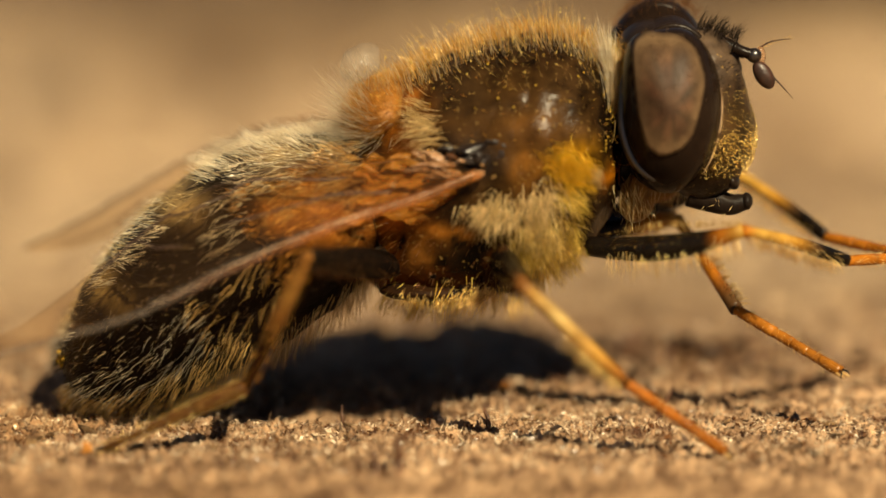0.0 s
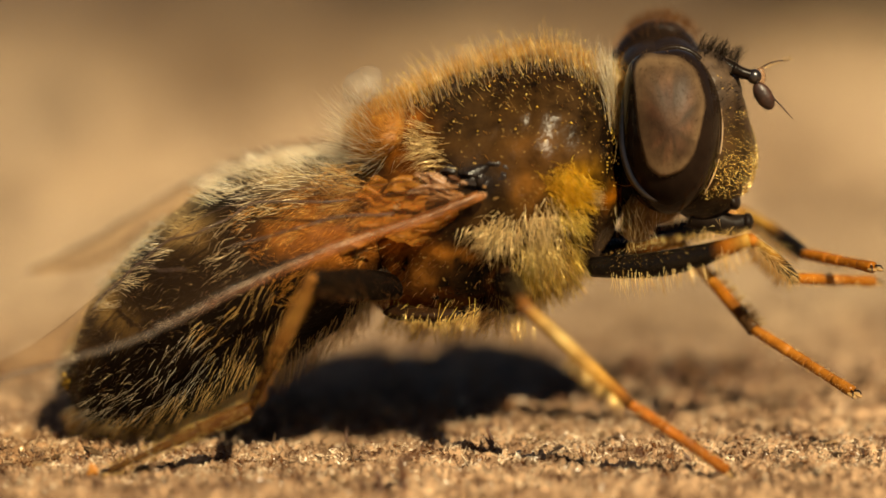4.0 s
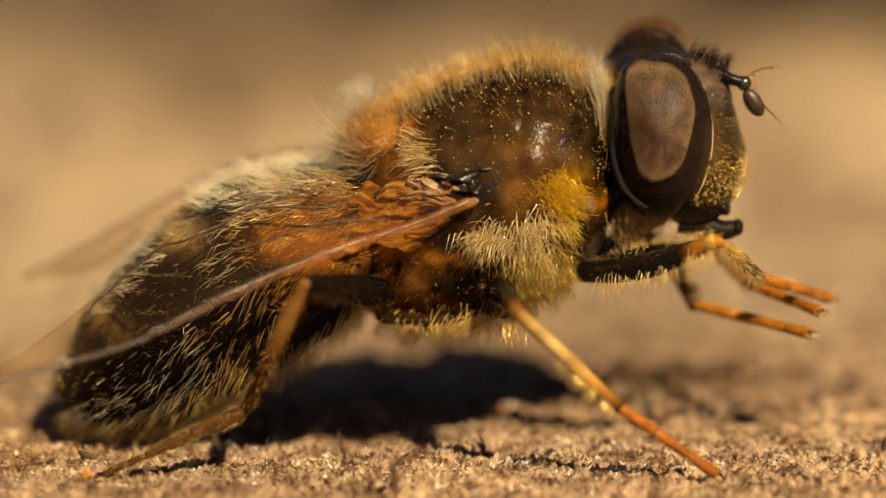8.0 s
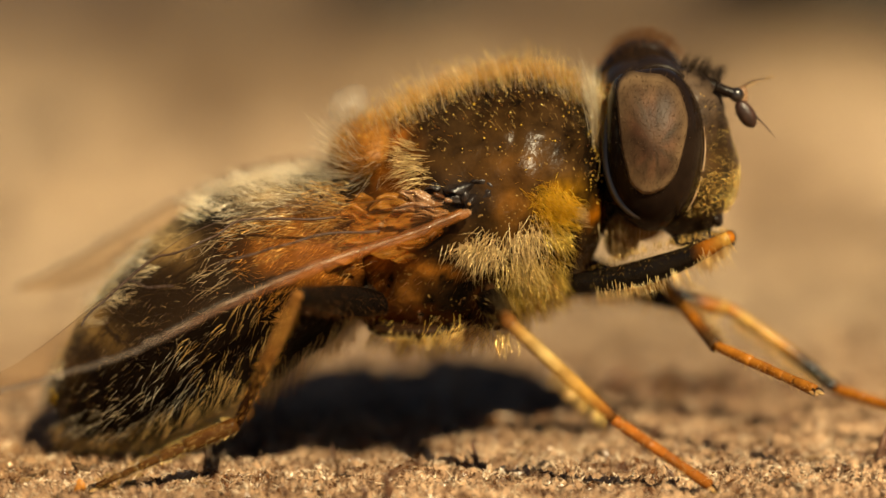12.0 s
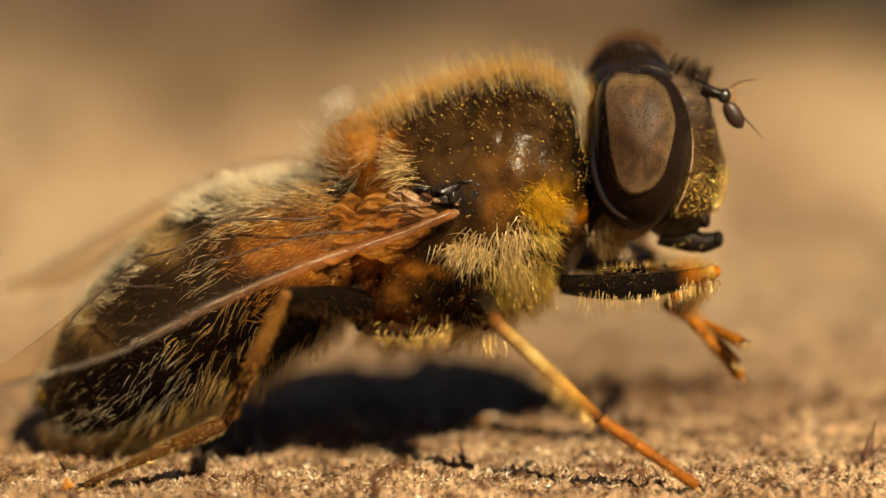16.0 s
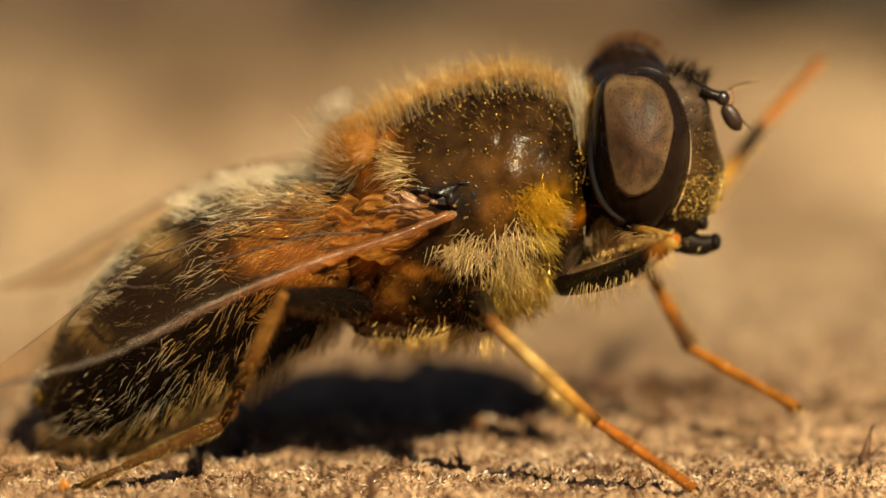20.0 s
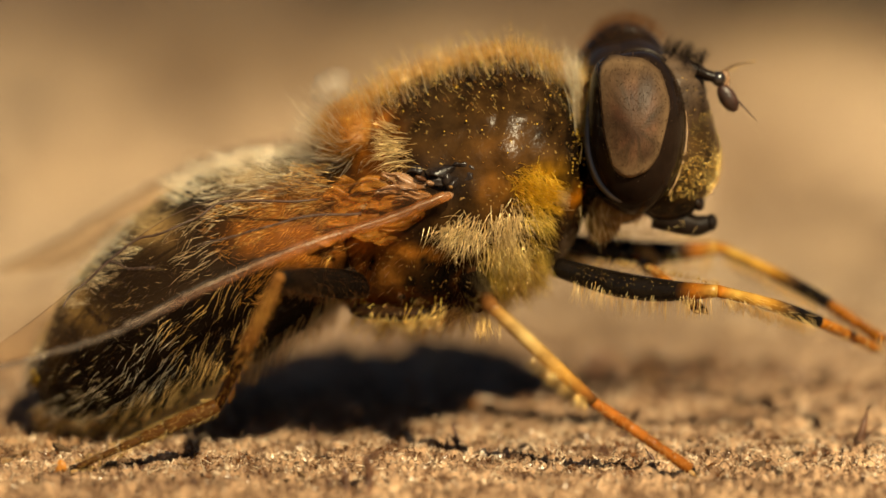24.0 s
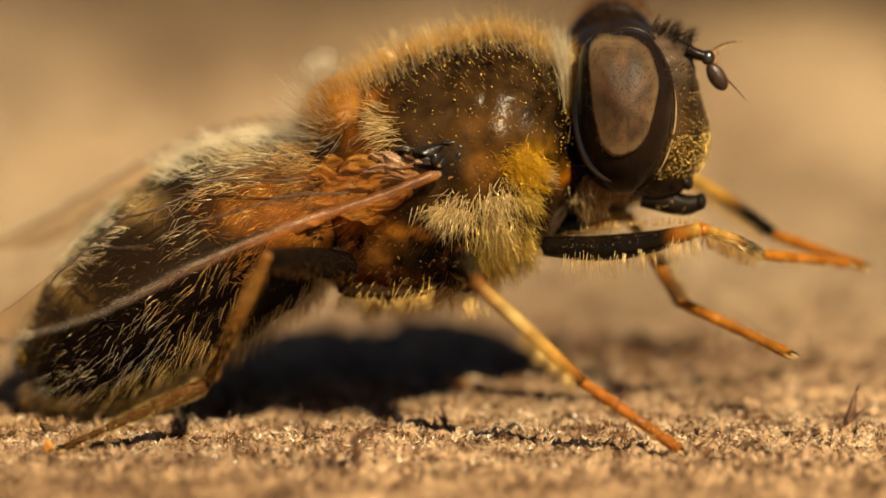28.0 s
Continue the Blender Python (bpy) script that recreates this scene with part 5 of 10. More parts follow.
def build_wing(sgn, outline_front, outline_back, depth0, depth1, name, veins=()):
    """A wing between its leading and trailing edges, rows of (u, v); depth: mm from the middle plane at root and tip."""
    n, m = 40, 14
    fr, bk = smooth_rows(outline_front, n), smooth_rows(outline_back, n)
    verts, flat = [], []
    for i in range(n):
        f = i / (n - 1)
        for j in range(m):
            g = j / (m - 1)
            u = fr[i] * (1 - g) + bk[i] * g
            y = depth0 + (depth1 - depth0) * f + sgn * 0.12 * math.sin(math.pi * g) - sgn * g * (0.75 + 2.0 * f if sgn < 0 else 1.45 - 0.4 * f)
            y += 0.03 * math.sin(9 * g + 5 * f) + 0.02 * math.sin(23 * g)
            verts.append(side(u[0], u[1], y))
            flat.append((u[0], u[1], y))
    verts = np.array(verts)
    faces = [(i * m + j, i * m + j + 1, (i + 1) * m + j + 1, (i + 1) * m + j) for i in range(n - 1) for j in range(m - 1)]
    wg = mesh_object(name, verts, faces, MEMBRANE, FLY, "clear brownish wing with dark veins")
    wg.modifiers.new("thick", "SOLIDIFY").thickness = 0.008 * MM
    grid = verts.reshape(n, m, 3)

    def on(f, g):
        a, b = np.clip(f, 0, 1) * (n - 1), np.clip(g, 0, 1) * (m - 1)
        i, j = min(int(a), n - 2), min(int(b), m - 2)
        p, q = a - i, b - j
        return (grid[i, j] * (1 - p) + grid[i + 1, j] * p) * (1 - q) + (grid[i, j + 1] * (1 - p) + grid[i + 1, j + 1] * p) * q

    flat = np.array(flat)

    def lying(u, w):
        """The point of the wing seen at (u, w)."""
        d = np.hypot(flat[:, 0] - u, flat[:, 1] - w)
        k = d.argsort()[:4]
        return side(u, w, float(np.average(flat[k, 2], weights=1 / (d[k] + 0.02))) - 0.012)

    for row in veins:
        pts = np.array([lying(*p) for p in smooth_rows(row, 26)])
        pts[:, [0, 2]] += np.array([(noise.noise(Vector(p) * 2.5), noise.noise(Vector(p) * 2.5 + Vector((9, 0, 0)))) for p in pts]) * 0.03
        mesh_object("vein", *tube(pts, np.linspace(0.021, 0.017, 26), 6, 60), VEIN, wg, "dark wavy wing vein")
    # the thin GLEAM tube puts the rib's highlight line into pale colour
    for q, wide, g, mt in (("leading_edge", 0.90, 0.0, RED_VEIN), ("ridge", 0.28, 0.075, GLEAM), ("ridge", 0.55, 0.12, RED_VEIN)):
        line = [on(t, g * (1 - 0.75 * t)) + (0, -0.02, 0) for t in np.linspace(0, 1 if g == 0 else 0.62, 14)]
        v, f = tube(line, wide * (1.0 if sgn < 0 else 0.85) * np.r_[0.060, 0.080, 0.074, np.linspace(0.070, 0.050 if g == 0 else 0.02, 11)], 10, 100)
        v += np.array([noise.noise_vector(Vector(p) * 6) for p in v]) * 0.04 * wide
        k = np.clip((v[:, 0] - v[:, 0].min()) / (np.ptp(v[:, 0])), 0, 1)
        col = np.stack([np.interp(k, (0, 0.35, 0.55, 0.8, 1), c) for c in ((0.20, 0.23, 0.40, 0.64, 0.66), (0.165, 0.175, 0.17, 0.19, 0.24), (0.14, 0.14, 0.08, 0.02, 0.05))], -1)
        mesh_object(q, v, f, mt, wg, "reddish-brown front rib of the wing" if mt is RED_VEIN else "pale ridge painting the highlight along the wing rib", tint=col)
    for k, (f0, g0, f1, g1, b) in enumerate(((0.34, 0.34, 0.94, 0.50, 0.10), (0.36, 0.42, 0.90, 0.72, 0.10),
                                             (0.34, 0.62, 0.72, 0.92, 0.05), (0.5, 0.40, 0.58, 0.66, 0.0), (0.74, 0.42, 0.78, 0.66, 0.02)) if not veins else ()):
        pts = [on(f0 + (f1 - f0) * t, g0 + (g1 - g0) * t + b * math.sin(3.1 * t) + 0.012 * math.sin(17 * t + k)) for t in np.linspace(0, 1, 12)]
        mesh_object("vein", *tube(pts, np.linspace(0.014, 0.008, 12), 6, 40), VEIN, wg)
    edge = [on(f, 1.0) for f in np.linspace(0.05, 0.86, 14)]
    mesh_object("vein", *tube(edge, np.linspace(0.008, 0.003, 14), 6, 50), VEIN, wg)
    return wg


build_wing(-1, [(0.62, 3.93), (-0.39, 3.50), (-1.64, 3.08), (-3.25, 2.42), (-4.35, 1.88), (-5.40, 1.47), (-7.00, 1.02), (-7.62, 0.86)],
           [(-0.21, 4.24), (-1.29, 4.08), (-2.36, 4.06), (-3.61, 3.74), (-4.46, 3.25), (-5.62, 2.32), (-6.64, 1.54), (-7.57, 1.09)], -2.3, -5.2, "wing",
           ([(-1.55, 3.86), (-2.28, 3.83), (-2.83, 3.83), (-3.2, 3.79), (-3.43, 3.61), (-3.7, 3.49), (-4.12, 3.28), (-4.44, 3.23), (-4.72, 3.05), (-4.95, 2.86), (-5.28, 2.53), (-5.55, 2.3), (-5.69, 2.09)],
            [(-0.84, 3.62), (-1.64, 3.59), (-2.46, 3.38), (-2.83, 3.28), (-3.5, 3.10)],
            [(-4.95, 2.86), (-4.60, 2.72), (-4.20, 2.74)]))
build_wing(1, [(0.59, 4.38), (-0.21, 4.74), (-1.29, 4.83), (-2.54, 4.77), (-4.05, 4.20), (-5.66, 3.25), (-6.73, 2.72)],
           [(0.14, 3.97), (-0.93, 3.97), (-2.00, 3.97), (-3.16, 3.79), (-4.32, 3.34), (-5.66, 2.79), (-6.64, 2.65)], 2.2, 3.6, "wing")


def build_calypter():
    """Crumpled amber scales and folds where the wing joins the body."""
    for u, w, y, r, t, mt in ((-0.95, 3.74, -1.80, (0.42, 0.10, 0.15), (0, -16, 0), AMBER), (-1.22, 3.50, -1.80, (0.30, 0.10, 0.16), (0, -25, 0), AMBER),
                              (-0.55, 3.36, -1.80, (0.38, 0.10, 0.12), (0, -20, 0), AMBER), (-1.16, 4.06, -1.7, (0.26, 0.10, 0.17), (0, -40, 0), AMBER),
                              (-1.50, 3.16, -1.86, (0.40, 0.08, 0.12), (0, -28, 0), ORANGE), (-0.35, 3.22, -1.80, (0.34, 0.08, 0.08), (0, -8, 0), AMBER)):
        v, f = ball(side(u, w, y), r, 30, 40, t)
        v += 0.10 * np.array([noise.noise_vector(Vector(p) * 3.0) for p in v]) + 0.03 * np.array([noise.noise_vector(Vector(p) * 7) for p in v])
        mesh_object("wing_scale", v, f, mt, FLY, "crumpled amber scale at the wing base")

    def sheet(a, b, wide, y, curl, mt, wave, words):
        """A thin folded skin from a to b, rows of (u, v)."""
        a, b = np.array(a), np.array(b)
        along = (b - a) / np.linalg.norm(b - a)
        across = np.array((-along[1], along[0]))
        n, m = 36, 12
        verts = []
        for i in range(n):
            t = i / (n - 1)
            for j in range(m):
                g = j / (m - 1) - 0.5
                q = a + (b - a) * t + across * wide * g * (0.10 + 1.1 * math.sin(math.pi * (0.08 + 0.88 * t)) ** 0.8) + across * 0.05 * math.sin(5 * t + wave)
                d = y - 0.5 * curl * math.cos(math.pi * g) - 0.035 * math.sin(9 * g + 5 * t + wave) - 0.02 * math.sin(21 * g + wave) - 0.03 * noise.noise(Vector((q[0] * 3, q[1] * 3, wave)))
                verts.append(side(q[0], q[1], d))
        verts = np.array(verts)
        verts += np.array([noise.noise_vector(Vector(p) * 4 + Vector((wave, 0, 0))) for p in verts]) * 0.075 + np.array([noise.noise_vector(Vector(p) * 9) for p in verts]) * 0.02
        faces = [(i * m + j, i * m + j + 1, (i + 1) * m + j + 1, (i + 1) * m + j) for i in range(n - 1) for j in range(m - 1)]
        ob = mesh_object("wing_fold", verts, faces, mt, FLY, words)
        ob.modifiers.new("thick", "SOLIDIFY").thickness = 0.012 * MM

    for a, b, wide, y, mt, wave in (((0.28, 4.10), (-0.50, 4.22), 0.20, -1.92, FOLD, 0.4), ((0.26, 4.00), (-0.62, 3.98), 0.17, -2.04, FOLD, 1.7), ((-0.30, 4.12), (-1.05, 4.02), 0.24, -1.90, AMBER, 2.2),
                                    ((0.30, 3.88), (-0.70, 3.76), 0.20, -2.00, AMBER, 2.9), ((-0.20, 3.84), (-1.05, 3.72), 0.20, -1.94, AMBER, 3.5), ((-0.55, 3.62), (-1.45, 3.40), 0.26, -1.92, AMBER, 4.0),
                                    ((0.22, 3.62), (-0.50, 3.40), 0.18, -1.94, AMBER, 5.2), ((0.30, 3.94), (-0.25, 3.86), 0.09, -2.10, FOLD, 6.1), ((-0.85, 3.90), (-1.45, 3.92), 0.22, -1.86, AMBER, 7.3)):
        sheet(a, b, wide, y, 0.07, mt, wave, "translucent amber fold at the wing base" if mt is AMBER else "pinkish grey fold beside the wing hinge")
    for row, r in (([(0.34, 3.86), (-0.25, 3.68), (-0.90, 3.46), (-1.60, 3.34)], 0.026), ([(0.10, 4.02), (-0.40, 4.03), (-0.80, 3.98), (-1.10, 3.90)], 0.022)):
        pts = [side(a, b, -2.12) for a, b in smooth_rows(row, 14)]
        mesh_object("wing_crease", *tube(pts, r * 0.7 * np.linspace(1.1, 0.4, 14), 8, 50), DARK_FOLD, FLY, "dark red crease along the wing base")
    v, f = ball(side(0.55, 3.91, -2.2), (0.13, 0.10, 0.075), 16, 20, (0, -22, 0))
    mesh_object("wing_knuckle", v + np.array([noise.noise_vector(Vector(p) * 7) for p in v]) * 0.02, f, FOLD, FLY, "pinkish tan knuckle at the root of the wing")
    for mt, k, length in ((H_RUFF, 420, 0.22), (H_COAT, 150, 0.34), (H_DOWN, 260, 0.20)):
        w = rng.uniform(2.9, 4.45, k)
        root = np.array([side(a, b, -1.78) for a, b in zip(rng.normal(-1.60, 0.22, k) - 0.12 * (w - 3.7), w)])
        hairs("waist_fur", root, np.tile((-0.85, -0.3, 0.0), (k, 1)) + np.c_[0 * w, 0 * w, 0.45 * (w - 3.7)], np.full(k, length), 0.0036, mt, FLY, (0, 0, -0.2), "fur swept back over the waist", 0.3, 24, 0.6)
    mesh_object("water_bead", *ball(side(-0.80, 3.74, -2.2), np.full(3, 0.045), 10, 14), BUBBLE, FLY, "tiny glistening bead")
    mesh_object("water_bead", *ball(side(-0.75, 3.78, -2.15), np.full(3, 0.028), 10, 14), PALE_SKIN, FLY, "tiny glistening bead")


build_calypter()


# ---- legs ----
def seg(x, y, z, dx, dy, dz):
    """Pose of a limb piece from its joint (mm) and the way it points: its x runs along it, its z stays up."""
    d = Vector((dx, dy, dz)).normalized()
    up = Vector((0.12, -0.05, 1.0)) if abs(d.z) < 0.97 else Vector((-1.0, -0.05, 0.2))
    yy = up.cross(d).normalized()
    zz = d.cross(yy)
    return Matrix.Translation(Vector((x, y, z)) * MM) @ Matrix((d, yy, zz)).transposed().to_4x4()


BLK, TAN, ORG, DRK = (0.010, 0.007, 0.005), (0.66, 0.39, 0.085), (0.55, 0.185, 0.018), (0.10, 0.05, 0.02)


def limb(name, length, radii, bands, label, sag=0.0, mat=LEG):
    """One piece of a leg along x: radii at even steps; bands: (place, colour) from joint to end."""
    k = len(radii)
    pts = [(length * i / (k - 1), 0, sag * math.sin(math.pi * i / (k - 1))) for i in range(k)]
    v, f = tube(pts, radii, 14, 30)
    x = np.clip(v[:, 0] / length, 0, 1)
    at = [b[0] for b in bands]
    col = np.stack([np.interp(x, at, [b[1][i] for b in bands]) for i in range(3)], -1)
    return mesh_object(name, v, f, mat, FLY, label, tint=col)


def limb_hair(ob, name, n, length, radii, hair, mat, way, spread=(0.1, 1.0), around=None, bend=(0, 0, -0.1), thick=0.008, label=""):
    x = rng.uniform(spread[0], spread[1], n)
    a = rng.uniform(0, 2 * np.pi, n) if around is None else rng.normal(around[0], around[1], n)
    r = np.interp(x, np.linspace(0, 1, len(radii)), radii)
    d = np.stack([0 * a, np.cos(a), np.sin(a)], -1)
    root = np.c_[x * length, 0 * x, 0 * x] + d * r[:, None] * 0.95
    hairs(name, root, d + np.asarray(way, float), np.full(n, hair), thick, mat, ob, bend, label)


def tarsus(name, length, col, label, stout=1.0):
    """Five short joints with pads and claws at the end."""
    ob = None
    x = 0.0
    for k, (l, r) in enumerate(((0.36, 0.095), (0.18, 0.09), (0.15, 0.085), (0.12, 0.085), (0.19, 0.095))):
        r *= (1 + (stout - 1) * max(0.0, 1 - 0.36 * k)) * (1 if stout == 1 else 0.92 - 0.09 * k)
        v, f = tube([(x, 0, 0), (x + 0.5 * l * length, 0, 0), (x + l * length * 1.03, 0, 0)], [r * 0.9, r * (0.9 + 0.1 * stout), r * (1.15 - 0.15 * stout)], 10, 8)
        if ob is None:
            ob = mesh_object(name, v, f, LEG, FLY, label, tint=np.tile(col, (len(v), 1)))
        else:
            mesh_object("tarsal_joint", v, f, LEG, ob, tint=np.tile(np.asarray(col) * (1 - 0.06 * k), (len(v), 1)))
        x += l * length
    for s in (-1, 1):
        v, f = tube([(x - 0.02, s * 0.03, 0.02), (x + 0.09, s * 0.09, 0.03), (x + 0.13, s * 0.12, -0.06)], [0.02, 0.014, 0.005], 6, 8)
        mesh_object("claw", v, f, BLACK, ob, "tiny dark claw")
        v, f = ball((x + 0.07, s * 0.07, -0.03), (0.10, 0.055, 0.03), 8, 10)
        mesh_object("foot_pad", v, f, TAN_LEG, ob, "pale foot pad")
    limb_hair(ob, "foot_hair", 300 if stout == 1 else 700, length, [0.09 * (1 + (stout - 1) * q) for q in (1.0, 0.8, 0.5, 0.2, 0.0)], 0.09, H_GOLD if stout == 1 else H_GILT, (0.9, 0, -0.1), (0.02, 0.98), thick=0.0028 if stout == 1 else 0.0030)
    return ob


def front_leg():
    fr = [0.16, 0.19, 0.208, 0.195, 0.15, 0.10]
    fe = limb("front_femur", 2.75, fr, [(0, BLK), (0.78, BLK), (0.88, ORG), (1, TAN)], "black front femur with an orange knee", -0.14)
    limb_hair(fe, "femur_fringe", 210, 2.75, fr, 0.40, H_COAT, (0.10, -0.1, -0.9), (0.10, 0.97), (-1.75, 0.40), thick=0.0044, label="golden fringe below")
    limb_hair(fe, "femur_ruff", 160, 2.75, fr, 0.12, H_GILT, (0.3, 0, 0.6), (0.25, 1.0), (1.57, 0.5), thick=0.0042, label="short golden hairs above")
    limb_hair(fe, "femur_down", 420, 2.75, fr, 0.06, H_GILT, (0.9, 0, 0), (0.1, 1.0), thick=0.0048)
    tr = [0.10, 0.095, 0.10, 0.11, 0.11, 0.10]
    ti = limb("front_tibia", 2.2, tr, [(0, ORG), (0.12, TAN), (0.5, (0.62, 0.31, 0.05)), (0.64, DRK), (0.74, BLK), (1, BLK)], "tan front tibia with a black end", 0.04)
    limb_hair(ti, "tibia_fringe", 420, 2.2, tr, 0.22, H_COAT, (0.8, 0, -0.3), (0.05, 0.9), (-1.3, 0.9), thick=0.0046, label="bright cream fringe")
    ta = tarsus("front_tarsus", 1.7, ORG, "orange jointed front foot")
    return {"femur": fe, "tibia": ti, "tarsus": ta}


def middle_leg(name):
    fr = [0.14, 0.2, 0.2, 0.17, 0.12]
    fe = limb(name + "_femur", 3.0, fr, [(0, BLK), (0.72, BLK), (0.85, ORG), (1, TAN)], "dark femur with an orange knee")
    limb_hair(fe, "femur_fringe", 200, 3.0, fr, 0.25, H_GOLD, (0.15, 0, -0.6), (0.1, 0.9), (-1.57, 0.4))
    tr = [0.10, 0.095, 0.10, 0.11, 0.12]
    ti = limb(name + "_tibia", 2.2, tr, [(0, TAN), (0.6, ORG), (0.78, (0.22, 0.08, 0.018)), (0.9, DRK), (1, DRK)], "orange tibia with a dark end")
    limb_hair(ti, "tibia_fringe", 110, 2.2, tr, 0.2, H_CREAM, (0.6, 0, 0.4), (0.4, 0.98), (1.2, 0.7))
    ta = tarsus(name + "_tarsus", 2.15, (0.52, 0.19, 0.025), "orange-brown jointed foot")
    return {"femur": fe, "tibia": ti, "tarsus": ta}


LEGS = {"near_front": front_leg(), "far_front": front_leg(), "far_middle": middle_leg("middle")}


def standing(name, joints, lengths_label, radii, bands, fringe, stout=1.0):
    """A leg that stays planted: hip, knee, ankle, tip as points in mm."""
    names = ("femur", "tibia")
    for k in range(2):
        a, b = joints[k], joints[k + 1]
        ln = float(np.linalg.norm(b - a))
        ob = limb(f"{name}_{names[k]}", ln, radii[k], bands[k], lengths_label[k], mat=PITCH if (name, k) == ("hind", 0) else LEG)
        ob.matrix_basis = seg(*a, *(b - a))
        limb_hair(ob, "leg_hair", fringe[k][0], ln, radii[k], fringe[k][1], fringe[k][2], (0.8, 0, -0.2), (0.08, 0.95), thick=0.003)
    v, f = ball(joints[1], np.full(3, radii[1][0] * 1.06), 12, 16)
    mesh_object("knee", v, f, LEG, FLY, tint=np.tile(bands[1][0][1], (len(v), 1)))
    if name == "middle":
        limb_hair(ob, "tibia_brush", 150, ln, radii[1], 0.25, H_GILT, (0.6, 0, -0.4), (0.45, 0.97), (-2.0, 0.5), thick=0.0042, label="bright brush under the tibia")
    a, b = joints[2], joints[3]
    ob = tarsus(f"{name}_tarsus", float(np.linalg.norm(b - a)) - 0.05, bands[2], lengths_label[2], stout)
    ob.matrix_basis = seg(*a, *(b - a))


mid = [side(0.90, 2.57, -1.3), side(1.28, 2.10, -3.9), side(2.95, 0.51, -3.65), side(4.56, -0.60, -3.45)]
mid[3][2] = 0.10
standing("middle", mid, ("dark middle femur", "tan middle tibia", "orange middle foot"), ([0.2, 0.24, 0.18, 0.12], [0.105, 0.115, 0.118, 0.11, 0.10]),
         ([(0, BLK), (0.8, BLK), (1, (0.30, 0.12, 0.03))], [(0, (0.30, 0.13, 0.035)), (0.08, (0.50, 0.28, 0.08)), (0.3, (0.66, 0.46, 0.18)), (0.7, (0.62, 0.33, 0.07)), (0.9, (0.34, 0.13, 0.025)), (1, (0.12, 0.05, 0.015))], (0.50, 0.16, 0.025)),
         ((40, 0.16, H_GOLD), (60, 0.06, H_CREAM)))
hind = [side(-0.84, 2.43, -1.2), side(-2.18, 2.56, -4.1), side(-3.16, 0.46, -3.1), side(-5.53, -0.52, -3.3)]
hind[3][2] = 0.10
hind_bands = ([(0, BLK), (0.85, BLK), (1, (0.36, 0.19, 0.06))], [(0, (0.30, 0.13, 0.03)), (0.25, (0.44, 0.23, 0.055)), (0.42, (0.26, 0.11, 0.025)), (0.60, (0.016, 0.007, 0.003)), (1, (0.06, 0.02, 0.005))], (0.12, 0.05, 0.013))
hind_radii = ([0.20, 0.24, 0.23, 0.18, 0.13], [0.10, 0.125, 0.125, 0.105, 0.085])
hind_words = ("stout black hind femur", "hind tibia, tan then dark brown", "dark jointed hind foot")
standing("hind", hind, hind_words, hind_radii, hind_bands, ((520, 0.17, H_RUST), (260, 0.12, H_AMBER)), 1.5)
standing("hind", [p * (1, -1, 1) for p in hind], hind_words, hind_radii, hind_bands, ((120, 0.2, H_GOLD), (120, 0.16, H_CREAM)))


